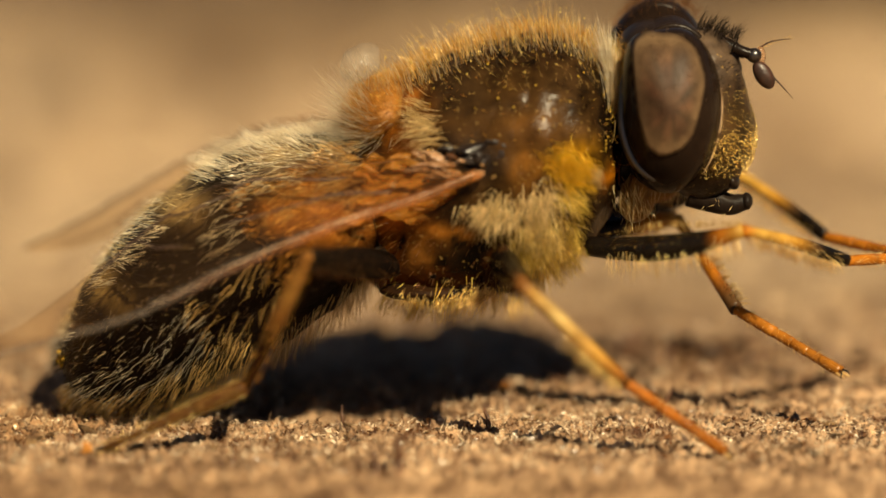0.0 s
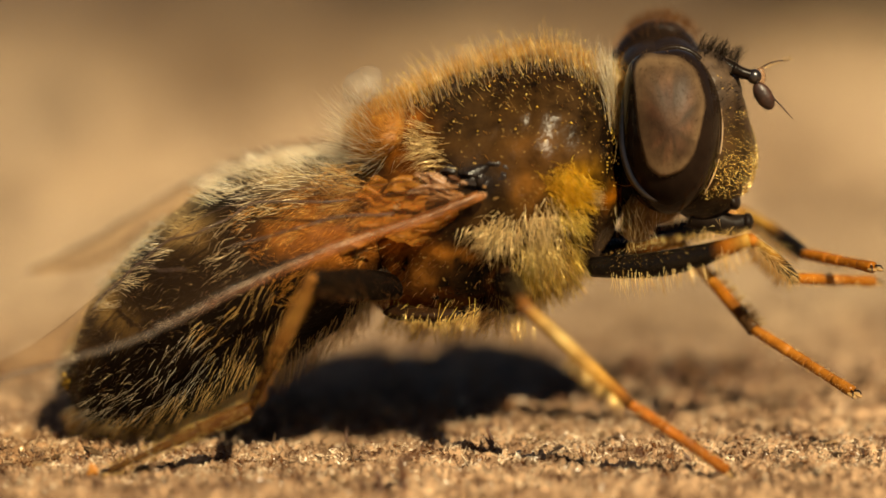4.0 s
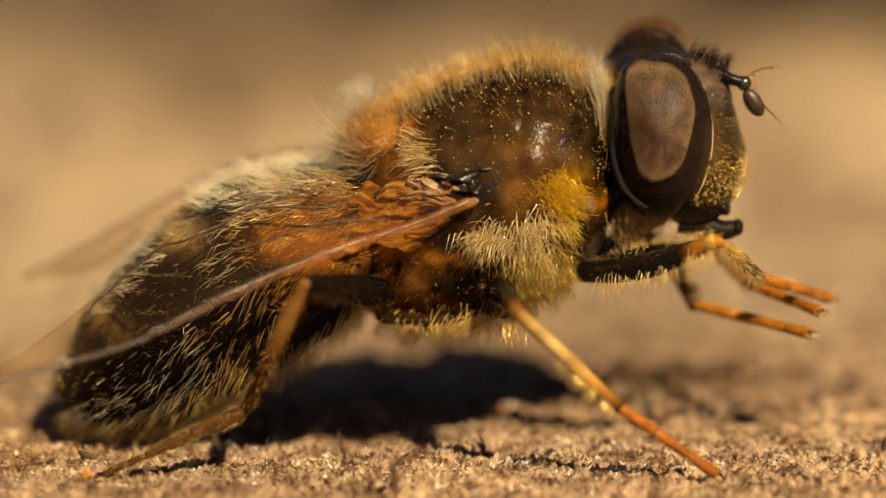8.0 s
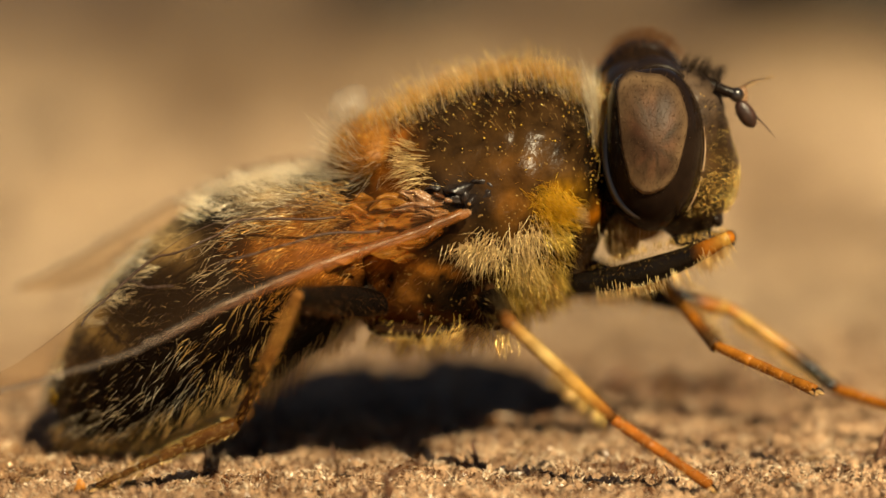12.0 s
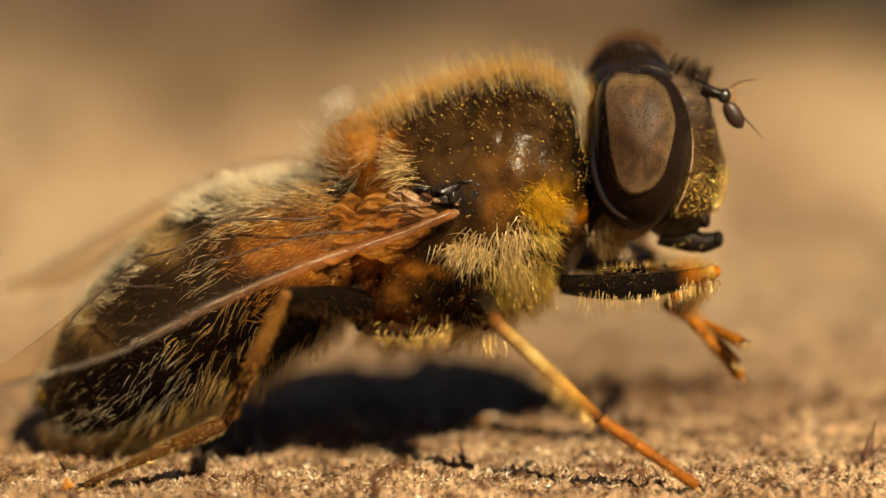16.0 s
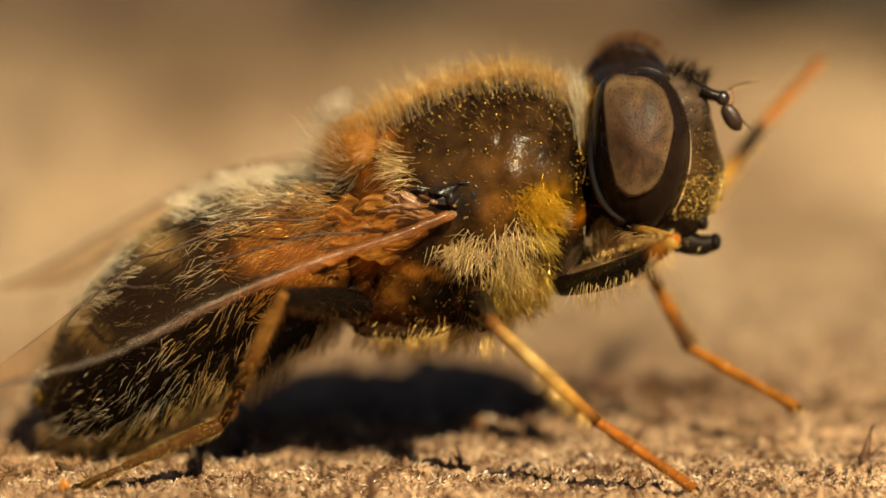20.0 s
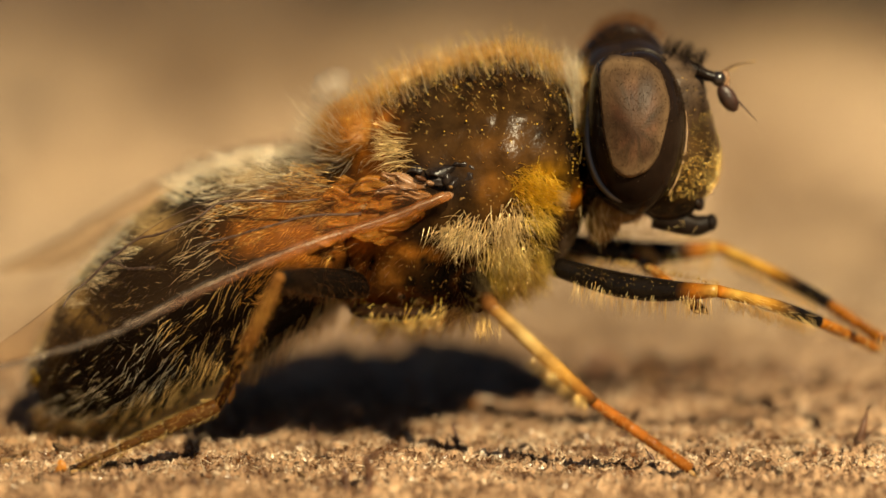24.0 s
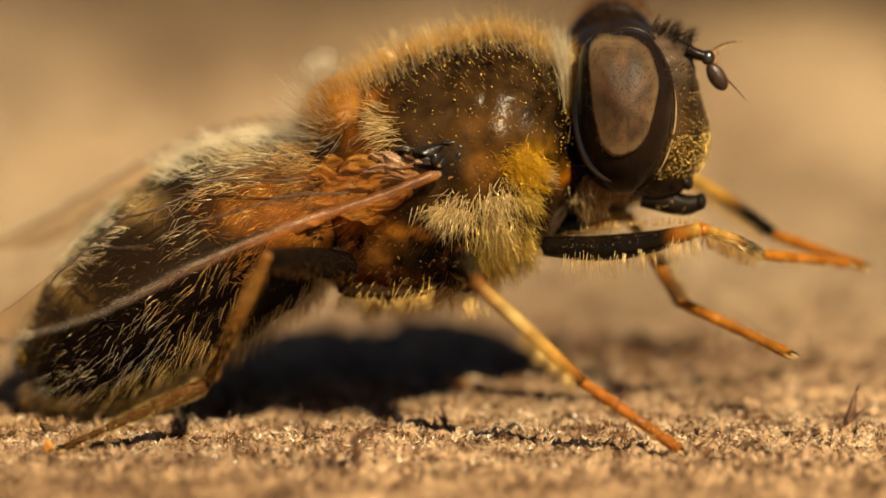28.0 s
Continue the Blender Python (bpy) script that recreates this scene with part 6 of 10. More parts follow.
def motions():
    walk(LEGS["near_front"]["femur"], [
        (0, seg(2.32, -1.30, 2.97, 0.853, -0.492, 0.176)), (0.25, seg(2.32, -1.30, 2.97, 0.875, -0.441, 0.201)), (0.5, seg(2.32, -1.30, 2.97, 0.894, -0.388, 0.225)),
        (0.75, seg(2.32, -1.30, 2.97, 0.953, -0.212, 0.218)), (1, seg(2.32, -1.30, 2.97, 0.979, -0.029, 0.203)), (1.25, seg(2.32, -1.30, 2.97, 0.942, -0.168, 0.290)),
        (1.5, seg(2.32, -1.30, 2.97, 0.879, -0.302, 0.368)), (1.75, seg(2.32, -1.30, 2.97, 0.755, -0.549, 0.358)), (2, seg(2.32, -1.30, 2.97, 0.573, -0.754, 0.320)),
        (2.25, seg(2.32, -1.30, 2.97, 0.567, -0.731, 0.379)), (2.5, seg(2.32, -1.30, 2.97, 0.559, -0.705, 0.437)), (2.75, seg(2.32, -1.30, 2.97, 0.726, -0.620, 0.297)),
        (3, seg(2.32, -1.30, 2.97, 0.854, -0.501, 0.142)), (3.25, seg(2.32, -1.30, 2.97, 0.834, -0.519, 0.189)), (3.5, seg(2.32, -1.30, 2.97, 0.811, -0.535, 0.236)),
        (3.75, seg(2.32, -1.30, 2.97, 0.845, -0.481, 0.233)), (4.1, seg(2.32, -1.30, 2.97, 0.894, -0.388, 0.225)), (4.25, seg(2.32, -1.30, 2.97, 0.894, -0.399, 0.206)),
        (4.5, seg(2.32, -1.30, 2.97, 0.888, -0.442, 0.126)), (4.8, seg(2.32, -1.30, 2.97, 0.878, -0.474, 0.061)), (5, seg(2.32, -1.30, 2.97, 0.875, -0.482, 0.056)),
        (5.25, seg(2.32, -1.30, 2.97, 0.865, -0.501, 0.042)), (5.5, seg(2.32, -1.30, 2.97, 0.859, -0.511, 0.035)), (5.75, seg(2.32, -1.30, 2.97, 0.869, -0.493, 0.048)),
        (6, seg(2.32, -1.30, 2.97, 0.878, -0.474, 0.061)), (6.25, seg(2.32, -1.30, 2.97, 0.889, -0.443, 0.114)), (6.5, seg(2.32, -1.30, 2.97, 0.896, -0.411, 0.167)),
        (6.75, seg(2.32, -1.30, 2.97, 0.918, -0.381, 0.113)), (7, seg(2.32, -1.30, 2.97, 0.935, -0.349, 0.060)), (7.25, seg(2.32, -1.30, 2.97, 0.905, -0.423, 0.057)),
        (7.5, seg(2.32, -1.30, 2.97, 0.868, -0.494, 0.053)), (7.75, seg(2.32, -1.30, 2.97, 0.811, -0.559, 0.174)), (8, seg(2.32, -1.30, 2.97, 0.736, -0.612, 0.291)),
        (8.25, seg(2.32, -1.30, 2.97, 0.794, -0.570, 0.213)), (8.5, seg(2.32, -1.30, 2.97, 0.843, -0.522, 0.132)), (8.75, seg(2.32, -1.30, 2.97, 0.866, -0.482, 0.136)),
        (9, seg(2.32, -1.30, 2.97, 0.887, -0.441, 0.139)), (9.25, seg(2.32, -1.30, 2.97, 0.852, -0.504, 0.141)), (9.5, seg(2.32, -1.30, 2.97, 0.812, -0.565, 0.143)),
        (9.75, seg(2.32, -1.30, 2.97, 0.838, -0.534, 0.111)), (10, seg(2.32, -1.30, 2.97, 0.862, -0.501, 0.079)), (10.25, seg(2.32, -1.30, 2.97, 0.801, -0.584, 0.133)),
        (10.5, seg(2.32, -1.30, 2.97, 0.729, -0.659, 0.185)), (10.75, seg(2.32, -1.30, 2.97, 0.486, -0.808, 0.333)), (11, seg(2.32, -1.30, 2.97, 0.193, -0.874, 0.446)),
        (11.25, seg(2.32, -1.30, 2.97, 0.432, -0.836, 0.339)), (11.5, seg(2.32, -1.30, 2.97, 0.642, -0.738, 0.208)), (11.7, seg(2.32, -1.30, 2.97, 0.482, -0.750, 0.454)),
        (11.85, seg(2.32, -1.30, 2.97, 0.706, -0.578, 0.409)), (12, seg(2.32, -1.30, 2.97, 0.873, -0.359, 0.330)), (12.15, seg(2.32, -1.30, 2.97, 0.886, -0.423, 0.187)),
        (12.3, seg(2.32, -1.30, 2.97, 0.878, -0.477, 0.039)), (12.5, seg(2.32, -1.30, 2.97, 0.811, -0.583, -0.042)), (12.75, seg(2.32, -1.30, 2.97, 0.803, -0.596, 0.011)),
        (13, seg(2.32, -1.30, 2.97, 0.782, -0.614, 0.104)), (13.2, seg(2.32, -1.30, 2.97, 0.773, -0.619, 0.140)), (13.5, seg(2.32, -1.30, 2.97, 0.756, -0.635, 0.158)),
        (13.75, seg(2.32, -1.30, 2.97, 0.734, -0.655, 0.180)), (13.9, seg(2.32, -1.30, 2.97, 0.729, -0.659, 0.185)), (14.25, seg(2.32, -1.30, 2.97, 0.809, -0.564, 0.167)),
        (14.5, seg(2.32, -1.30, 2.97, 0.851, -0.502, 0.155)), (14.6, seg(2.32, -1.30, 2.97, 0.828, -0.560, 0.026)), (14.7, seg(2.32, -1.30, 2.97, 0.824, -0.567, -0.007)),
        (14.8, seg(2.32, -1.30, 2.97, 0.763, -0.644, 0.052)), (14.9, seg(2.32, -1.30, 2.97, 0.702, -0.693, 0.164)), (15, seg(2.32, -1.30, 2.97, 0.788, -0.563, 0.248)),
        (15.1, seg(2.32, -1.30, 2.97, 0.803, -0.566, 0.186)), (15.2, seg(2.32, -1.30, 2.97, 0.678, -0.711, 0.189)), (15.3, seg(2.32, -1.30, 2.97, 0.736, -0.621, 0.271)),
        (15.4, seg(2.32, -1.30, 2.97, 0.715, -0.617, 0.329)), (15.5, seg(2.32, -1.30, 2.97, 0.773, -0.619, 0.140)), (15.6, seg(2.32, -1.30, 2.97, 0.735, -0.605, 0.306)),
        (15.75, seg(2.32, -1.30, 2.97, 0.778, -0.571, 0.261)), (16, seg(2.32, -1.30, 2.97, 0.858, -0.488, 0.159)), (16.2, seg(2.32, -1.30, 2.97, 0.734, -0.643, 0.218)),
        (16.4, seg(2.32, -1.30, 2.97, 0.817, -0.525, 0.240)), (16.5, seg(2.32, -1.30, 2.97, 0.863, -0.486, 0.141)), (16.6, seg(2.32, -1.30, 2.97, 0.848, -0.524, 0.077)),
        (16.7, seg(2.32, -1.30, 2.97, 0.782, -0.609, 0.132)), (17, seg(2.32, -1.30, 2.97, 0.743, -0.607, 0.281)), (17.2, seg(2.32, -1.30, 2.97, 0.816, -0.577, 0.017)),
        (17.5, seg(2.32, -1.30, 2.97, 0.714, -0.681, 0.162)), (17.7, seg(2.32, -1.30, 2.97, 0.757, -0.598, 0.262)), (18, seg(2.32, -1.30, 2.97, 0.731, -0.654, 0.194)),
        (18.2, seg(2.32, -1.30, 2.97, 0.735, -0.618, 0.279)), (18.5, seg(2.32, -1.30, 2.97, 0.675, -0.673, 0.303)), (18.7, seg(2.32, -1.30, 2.97, 0.788, -0.562, 0.251)),
        (19, seg(2.32, -1.30, 2.97, 0.697, -0.642, 0.321)), (19.2, seg(2.32, -1.30, 2.97, 0.744, -0.619, 0.253)), (19.5, seg(2.32, -1.30, 2.97, 0.694, -0.669, 0.266)),
        (19.7, seg(2.32, -1.30, 2.97, 0.722, -0.638, 0.268)), (19.85, seg(2.32, -1.30, 2.97, 0.679, -0.657, 0.327)), (20, seg(2.32, -1.30, 2.97, 0.633, -0.672, 0.384)),
        (20.1, seg(2.32, -1.30, 2.97, 0.865, -0.363, 0.348)), (20.2, seg(2.32, -1.30, 2.97, 0.678, -0.646, 0.350)), (20.3, seg(2.32, -1.30, 2.97, 0.874, -0.406, 0.266)),
        (20.5, seg(2.32, -1.30, 2.97, 0.818, -0.515, 0.258)), (20.6, seg(2.32, -1.30, 2.97, 0.724, -0.613, 0.316)), (20.7, seg(2.32, -1.30, 2.97, 0.615, -0.697, 0.368)),
        (21, seg(2.32, -1.30, 2.97, 0.918, -0.396, 0.034)), (21.25, seg(2.32, -1.30, 2.97, 0.862, -0.488, 0.136)), (21.5, seg(2.32, -1.30, 2.97, 0.788, -0.569, 0.235)),
        (21.75, seg(2.32, -1.30, 2.97, 0.762, -0.599, 0.244)), (22, seg(2.32, -1.30, 2.97, 0.714, -0.650, 0.260)), (22.2, seg(2.32, -1.30, 2.97, 0.694, -0.669, 0.266)),
        (22.5, seg(2.32, -1.30, 2.97, 0.693, -0.663, 0.283)), (22.75, seg(2.32, -1.30, 2.97, 0.692, -0.655, 0.303)), (22.9, seg(2.32, -1.30, 2.97, 0.692, -0.653, 0.308)),
        (23.25, seg(2.32, -1.30, 2.97, 0.700, -0.620, 0.353)), (23.5, seg(2.32, -1.30, 2.97, 0.704, -0.600, 0.380)), (23.8, seg(2.32, -1.30, 2.97, 0.700, -0.633, 0.331)),
        (24, seg(2.32, -1.30, 2.97, 0.918, -0.390, -0.073)), (24.1, seg(2.32, -1.30, 2.97, 0.799, -0.601, 0.031)), (24.3, seg(2.32, -1.30, 2.97, 0.847, -0.531, 0.018)),
        (24.5, seg(2.32, -1.30, 2.97, 0.753, -0.574, 0.321)), (24.7, seg(2.32, -1.30, 2.97, 0.829, -0.501, 0.250)), (25, seg(2.32, -1.30, 2.97, 0.627, -0.688, 0.366)),
        (25.3, seg(2.32, -1.30, 2.97, 0.812, -0.576, 0.093)), (25.5, seg(2.32, -1.30, 2.97, 0.692, -0.653, 0.308)), (25.75, seg(2.32, -1.30, 2.97, 0.674, -0.671, 0.309)),
        (26, seg(2.32, -1.30, 2.97, 0.655, -0.689, 0.309)), (26.2, seg(2.32, -1.30, 2.97, 0.552, -0.781, 0.292)), (26.5, seg(2.32, -1.30, 2.97, 0.617, -0.747, 0.248)),
        (26.7, seg(2.32, -1.30, 2.97, 0.837, -0.446, 0.316)), (27, seg(2.32, -1.30, 2.97, 0.712, -0.600, 0.365)), (27.2, seg(2.32, -1.30, 2.97, 0.827, -0.513, 0.229)),
        (27.5, seg(2.32, -1.30, 2.97, 0.844, -0.536, 0.025)), (27.7, seg(2.32, -1.30, 2.97, 0.844, -0.536, 0.014)), (28, seg(2.32, -1.30, 2.97, 0.877, -0.446, 0.179))])
    walk(LEGS["near_front"]["tibia"], [
        (0, seg(4.66, -2.65, 3.46, 0.780, 0.542, -0.313)), (0.25, seg(4.72, -2.51, 3.53, 0.589, 0.708, -0.389)), (0.5, seg(4.78, -2.37, 3.59, 0.356, 0.825, -0.438)),
        (0.75, seg(4.94, -1.88, 3.57, 0.088, 0.916, -0.392)), (1, seg(5.01, -1.38, 3.53, -0.187, 0.931, -0.313)), (1.25, seg(4.91, -1.76, 3.77, -0.188, 0.928, -0.322)),
        (1.5, seg(4.74, -2.13, 3.99, -0.189, 0.924, -0.331)), (1.75, seg(4.39, -2.81, 3.96, 0.148, 0.943, -0.297)), (2, seg(3.89, -3.37, 3.85, 0.469, 0.853, -0.228)),
        (2.25, seg(3.88, -3.31, 4.02, 0.298, 0.900, -0.319)), (2.5, seg(3.85, -3.24, 4.18, 0.116, 0.910, -0.397)), (2.75, seg(4.31, -3.00, 3.79, 0.489, 0.745, -0.453)),
        (3, seg(4.67, -2.68, 3.36, 0.779, 0.454, -0.432)), (3.25, seg(4.61, -2.73, 3.49, 0.685, 0.599, -0.414)), (3.5, seg(4.55, -2.77, 3.62, 0.570, 0.727, -0.383)),
        (3.75, seg(4.64, -2.62, 3.61, 0.493, 0.769, -0.407)), (4.1, seg(4.78, -2.37, 3.59, 0.356, 0.825, -0.438)), (4.25, seg(4.77, -2.40, 3.54, 0.381, 0.816, -0.435)),
        (4.5, seg(4.76, -2.52, 3.32, 0.481, 0.771, -0.416)), (4.8, seg(4.73, -2.60, 3.14, 0.558, 0.729, -0.398)), (5, seg(4.72, -2.62, 3.13, 0.529, 0.756, -0.385)),
        (5.25, seg(4.70, -2.68, 3.09, 0.452, 0.821, -0.350)), (5.5, seg(4.68, -2.71, 3.07, 0.405, 0.853, -0.328)), (5.75, seg(4.71, -2.66, 3.11, 0.484, 0.795, -0.365)),
        (6, seg(4.73, -2.60, 3.14, 0.558, 0.729, -0.398)), (6.25, seg(4.76, -2.52, 3.29, 0.269, 0.857, -0.439)), (6.5, seg(4.78, -2.43, 3.43, -0.047, 0.899, -0.435)),
        (6.75, seg(4.84, -2.35, 3.29, 0.099, 0.904, -0.417)), (7, seg(4.89, -2.26, 3.14, 0.243, 0.888, -0.389)), (7.25, seg(4.81, -2.46, 3.13, 0.559, 0.747, -0.359)),
        (7.5, seg(4.70, -2.66, 3.12, 0.807, 0.516, -0.287)), (7.75, seg(4.55, -2.84, 3.45, 0.616, 0.697, -0.368)), (8, seg(4.34, -2.98, 3.77, 0.377, 0.825, -0.421)),
        (8.25, seg(4.50, -2.87, 3.56, 0.095, 0.894, -0.438)), (8.5, seg(4.64, -2.74, 3.34, -0.195, 0.887, -0.419)), (8.75, seg(4.70, -2.63, 3.35, -0.259, 0.853, -0.453)),
        (9, seg(4.76, -2.51, 3.36, -0.322, 0.813, -0.485)), (9.25, seg(4.66, -2.69, 3.36, 0.221, 0.865, -0.452)), (9.5, seg(4.55, -2.85, 3.37, 0.697, 0.658, -0.283)),
        (9.75, seg(4.62, -2.77, 3.28, 0.818, 0.526, -0.232)), (10, seg(4.69, -2.68, 3.19, 0.911, 0.375, -0.172)), (10.25, seg(4.52, -2.91, 3.34, 0.849, 0.472, -0.237)),
        (10.5, seg(4.32, -3.11, 3.48, 0.773, 0.560, -0.298)), (10.75, seg(3.65, -3.52, 3.89, 0.676, 0.636, -0.372)), (11, seg(2.85, -3.70, 4.20, 0.564, 0.699, -0.439)),
        (11.25, seg(3.51, -3.60, 3.91, 0.547, 0.787, -0.286)), (11.5, seg(4.08, -3.33, 3.54, 0.513, 0.850, -0.123)), (11.7, seg(3.64, -3.36, 4.22, 0.138, 0.911, -0.388)),
        (11.85, seg(4.26, -2.89, 4.10, -0.017, 0.937, -0.350)), (12, seg(4.72, -2.29, 3.88, -0.173, 0.937, -0.303)), (12.15, seg(4.76, -2.46, 3.49, 0.022, 0.917, -0.397)),
        (12.3, seg(4.73, -2.61, 3.08, 0.215, 0.855, -0.473)), (12.5, seg(4.55, -2.90, 2.86, 0.475, 0.833, -0.284)), (12.75, seg(4.53, -2.94, 3.00, 0.495, 0.800, -0.339)),
        (13, seg(4.47, -2.99, 3.26, 0.526, 0.732, -0.433)), (13.2, seg(4.44, -3.00, 3.36, 0.536, 0.702, -0.468)), (13.5, seg(4.40, -3.05, 3.41, 0.638, 0.655, -0.406)),
        (13.75, seg(4.34, -3.10, 3.47, 0.749, 0.581, -0.320)), (13.9, seg(4.32, -3.11, 3.48, 0.773, 0.560, -0.298)), (14.25, seg(4.54, -2.85, 3.43, 0.459, 0.777, -0.430)),
        (14.5, seg(4.66, -2.68, 3.40, 0.230, 0.849, -0.476)), (14.6, seg(4.59, -2.84, 3.04, 0.831, 0.515, -0.212)), (14.7, seg(4.58, -2.86, 2.95, 0.870, 0.439, -0.224)),
        (14.8, seg(4.42, -3.07, 3.12, 0.945, 0.245, -0.217)), (14.9, seg(4.25, -3.21, 3.42, 0.863, 0.418, -0.283)), (15, seg(4.49, -2.85, 3.66, 0.697, 0.651, -0.302)),
        (15.1, seg(4.53, -2.86, 3.49, 0.827, 0.529, -0.191)), (15.2, seg(4.18, -3.25, 3.49, 0.825, 0.535, -0.179)), (15.3, seg(4.34, -3.01, 3.72, 0.563, 0.761, -0.324)),
        (15.4, seg(4.28, -3.00, 3.88, 0.560, 0.722, -0.407)), (15.5, seg(4.44, -3.00, 3.36, 0.536, 0.702, -0.468)), (15.6, seg(4.34, -2.96, 3.81, 0.284, 0.832, -0.477)),
        (15.75, seg(4.46, -2.87, 3.69, 0.134, 0.871, -0.473)), (16, seg(4.68, -2.64, 3.41, -0.195, 0.883, -0.427)), (16.2, seg(4.34, -3.07, 3.57, 0.031, 0.905, -0.424)),
        (16.4, seg(4.56, -2.74, 3.63, -0.070, 0.896, -0.439)), (16.5, seg(4.69, -2.64, 3.36, -0.035, 0.900, -0.435)), (16.6, seg(4.65, -2.74, 3.18, -0.062, 0.869, -0.490)),
        (16.7, seg(4.47, -2.98, 3.34, 0.146, 0.836, -0.528)), (17, seg(4.36, -2.97, 3.75, 0.070, 0.800, -0.596)), (17.2, seg(4.56, -2.89, 3.02, 0.745, 0.610, -0.271)),
        (17.5, seg(4.28, -3.17, 3.42, 0.833, 0.481, -0.273)), (17.7, seg(4.40, -2.95, 3.69, 0.654, 0.690, -0.308)), (18, seg(4.33, -3.10, 3.51, 0.934, 0.317, -0.164)),
        (18.2, seg(4.34, -3.00, 3.74, 0.701, 0.673, -0.238)), (18.5, seg(4.17, -3.15, 3.81, 0.771, 0.622, -0.137)), (18.7, seg(4.49, -2.84, 3.66, 0.613, 0.725, -0.315)),
        (19, seg(4.23, -3.06, 3.86, 0.656, 0.707, -0.264)), (19.2, seg(4.36, -3.00, 3.67, 0.607, 0.738, -0.296)), (19.5, seg(4.23, -3.14, 3.71, 0.469, 0.777, -0.420)),
        (19.7, seg(4.30, -3.06, 3.71, 0.147, 0.886, -0.440)), (19.85, seg(4.19, -3.11, 3.87, -0.115, 0.954, -0.275)), (20, seg(4.06, -3.15, 4.03, -0.365, 0.927, -0.083)),
        (20.1, seg(4.70, -2.30, 3.93, -0.155, 0.956, -0.247)), (20.2, seg(4.18, -3.08, 3.94, 0.020, 0.975, -0.222)), (20.3, seg(4.72, -2.42, 3.70, -0.167, 0.974, -0.152)),
        (20.5, seg(4.57, -2.72, 3.68, -0.143, 0.974, -0.174)), (20.6, seg(4.31, -2.99, 3.84, 0.078, 0.963, -0.259)), (20.7, seg(4.01, -3.22, 3.99, 0.295, 0.897, -0.330)),
        (21, seg(4.84, -2.39, 3.07, 0.127, 0.882, -0.453)), (21.25, seg(4.69, -2.64, 3.35, 0.362, 0.819, -0.445)), (21.5, seg(4.49, -2.86, 3.62, 0.574, 0.708, -0.411)),
        (21.75, seg(4.41, -2.95, 3.65, 0.545, 0.729, -0.414)), (22, seg(4.28, -3.09, 3.69, 0.490, 0.764, -0.419)), (22.2, seg(4.23, -3.14, 3.71, 0.469, 0.777, -0.420)),
        (22.5, seg(4.22, -3.12, 3.75, 0.585, 0.731, -0.352)), (22.75, seg(4.22, -3.10, 3.81, 0.712, 0.653, -0.258)), (22.9, seg(4.22, -3.10, 3.82, 0.740, 0.631, -0.234)),
        (23.25, seg(4.24, -3.01, 3.95, 0.367, 0.900, -0.236)), (23.5, seg(4.25, -2.95, 4.02, 0.099, 0.972, -0.212)), (23.8, seg(4.24, -3.04, 3.88, 0.144, 0.979, -0.144)),
        (24, seg(4.84, -2.37, 2.77, 0.780, 0.533, -0.328)), (24.1, seg(4.51, -2.95, 3.06, 0.849, 0.481, -0.219)), (24.3, seg(4.65, -2.76, 3.02, 0.883, 0.420, -0.208)),
        (24.5, seg(4.39, -2.88, 3.86, 0.677, 0.667, -0.312)), (24.7, seg(4.60, -2.68, 3.66, 0.716, 0.674, -0.181)), (25, seg(4.04, -3.19, 3.98, 0.776, 0.601, -0.195)),
        (25.3, seg(4.55, -2.88, 3.23, 0.882, 0.452, -0.136)), (25.5, seg(4.22, -3.10, 3.82, 0.740, 0.631, -0.234)), (25.75, seg(4.17, -3.15, 3.82, 0.510, 0.770, -0.383)),
        (26, seg(4.12, -3.19, 3.82, 0.233, 0.837, -0.496)), (26.2, seg(3.84, -3.45, 3.78, 0.188, 0.849, -0.494)), (26.5, seg(4.02, -3.35, 3.66, -0.140, 0.990, 0.005)),
        (26.7, seg(4.62, -2.53, 3.84, -0.230, 0.946, -0.230)), (27, seg(4.28, -2.95, 3.98, -0.287, 0.949, -0.129)), (27.2, seg(4.59, -2.71, 3.60, -0.084, 0.939, -0.333)),
        (27.5, seg(4.64, -2.78, 3.04, 0.197, 0.904, -0.380)), (27.7, seg(4.64, -2.77, 3.01, 0.658, 0.719, -0.225)), (28, seg(4.73, -2.53, 3.47, 0.486, 0.810, -0.329))])
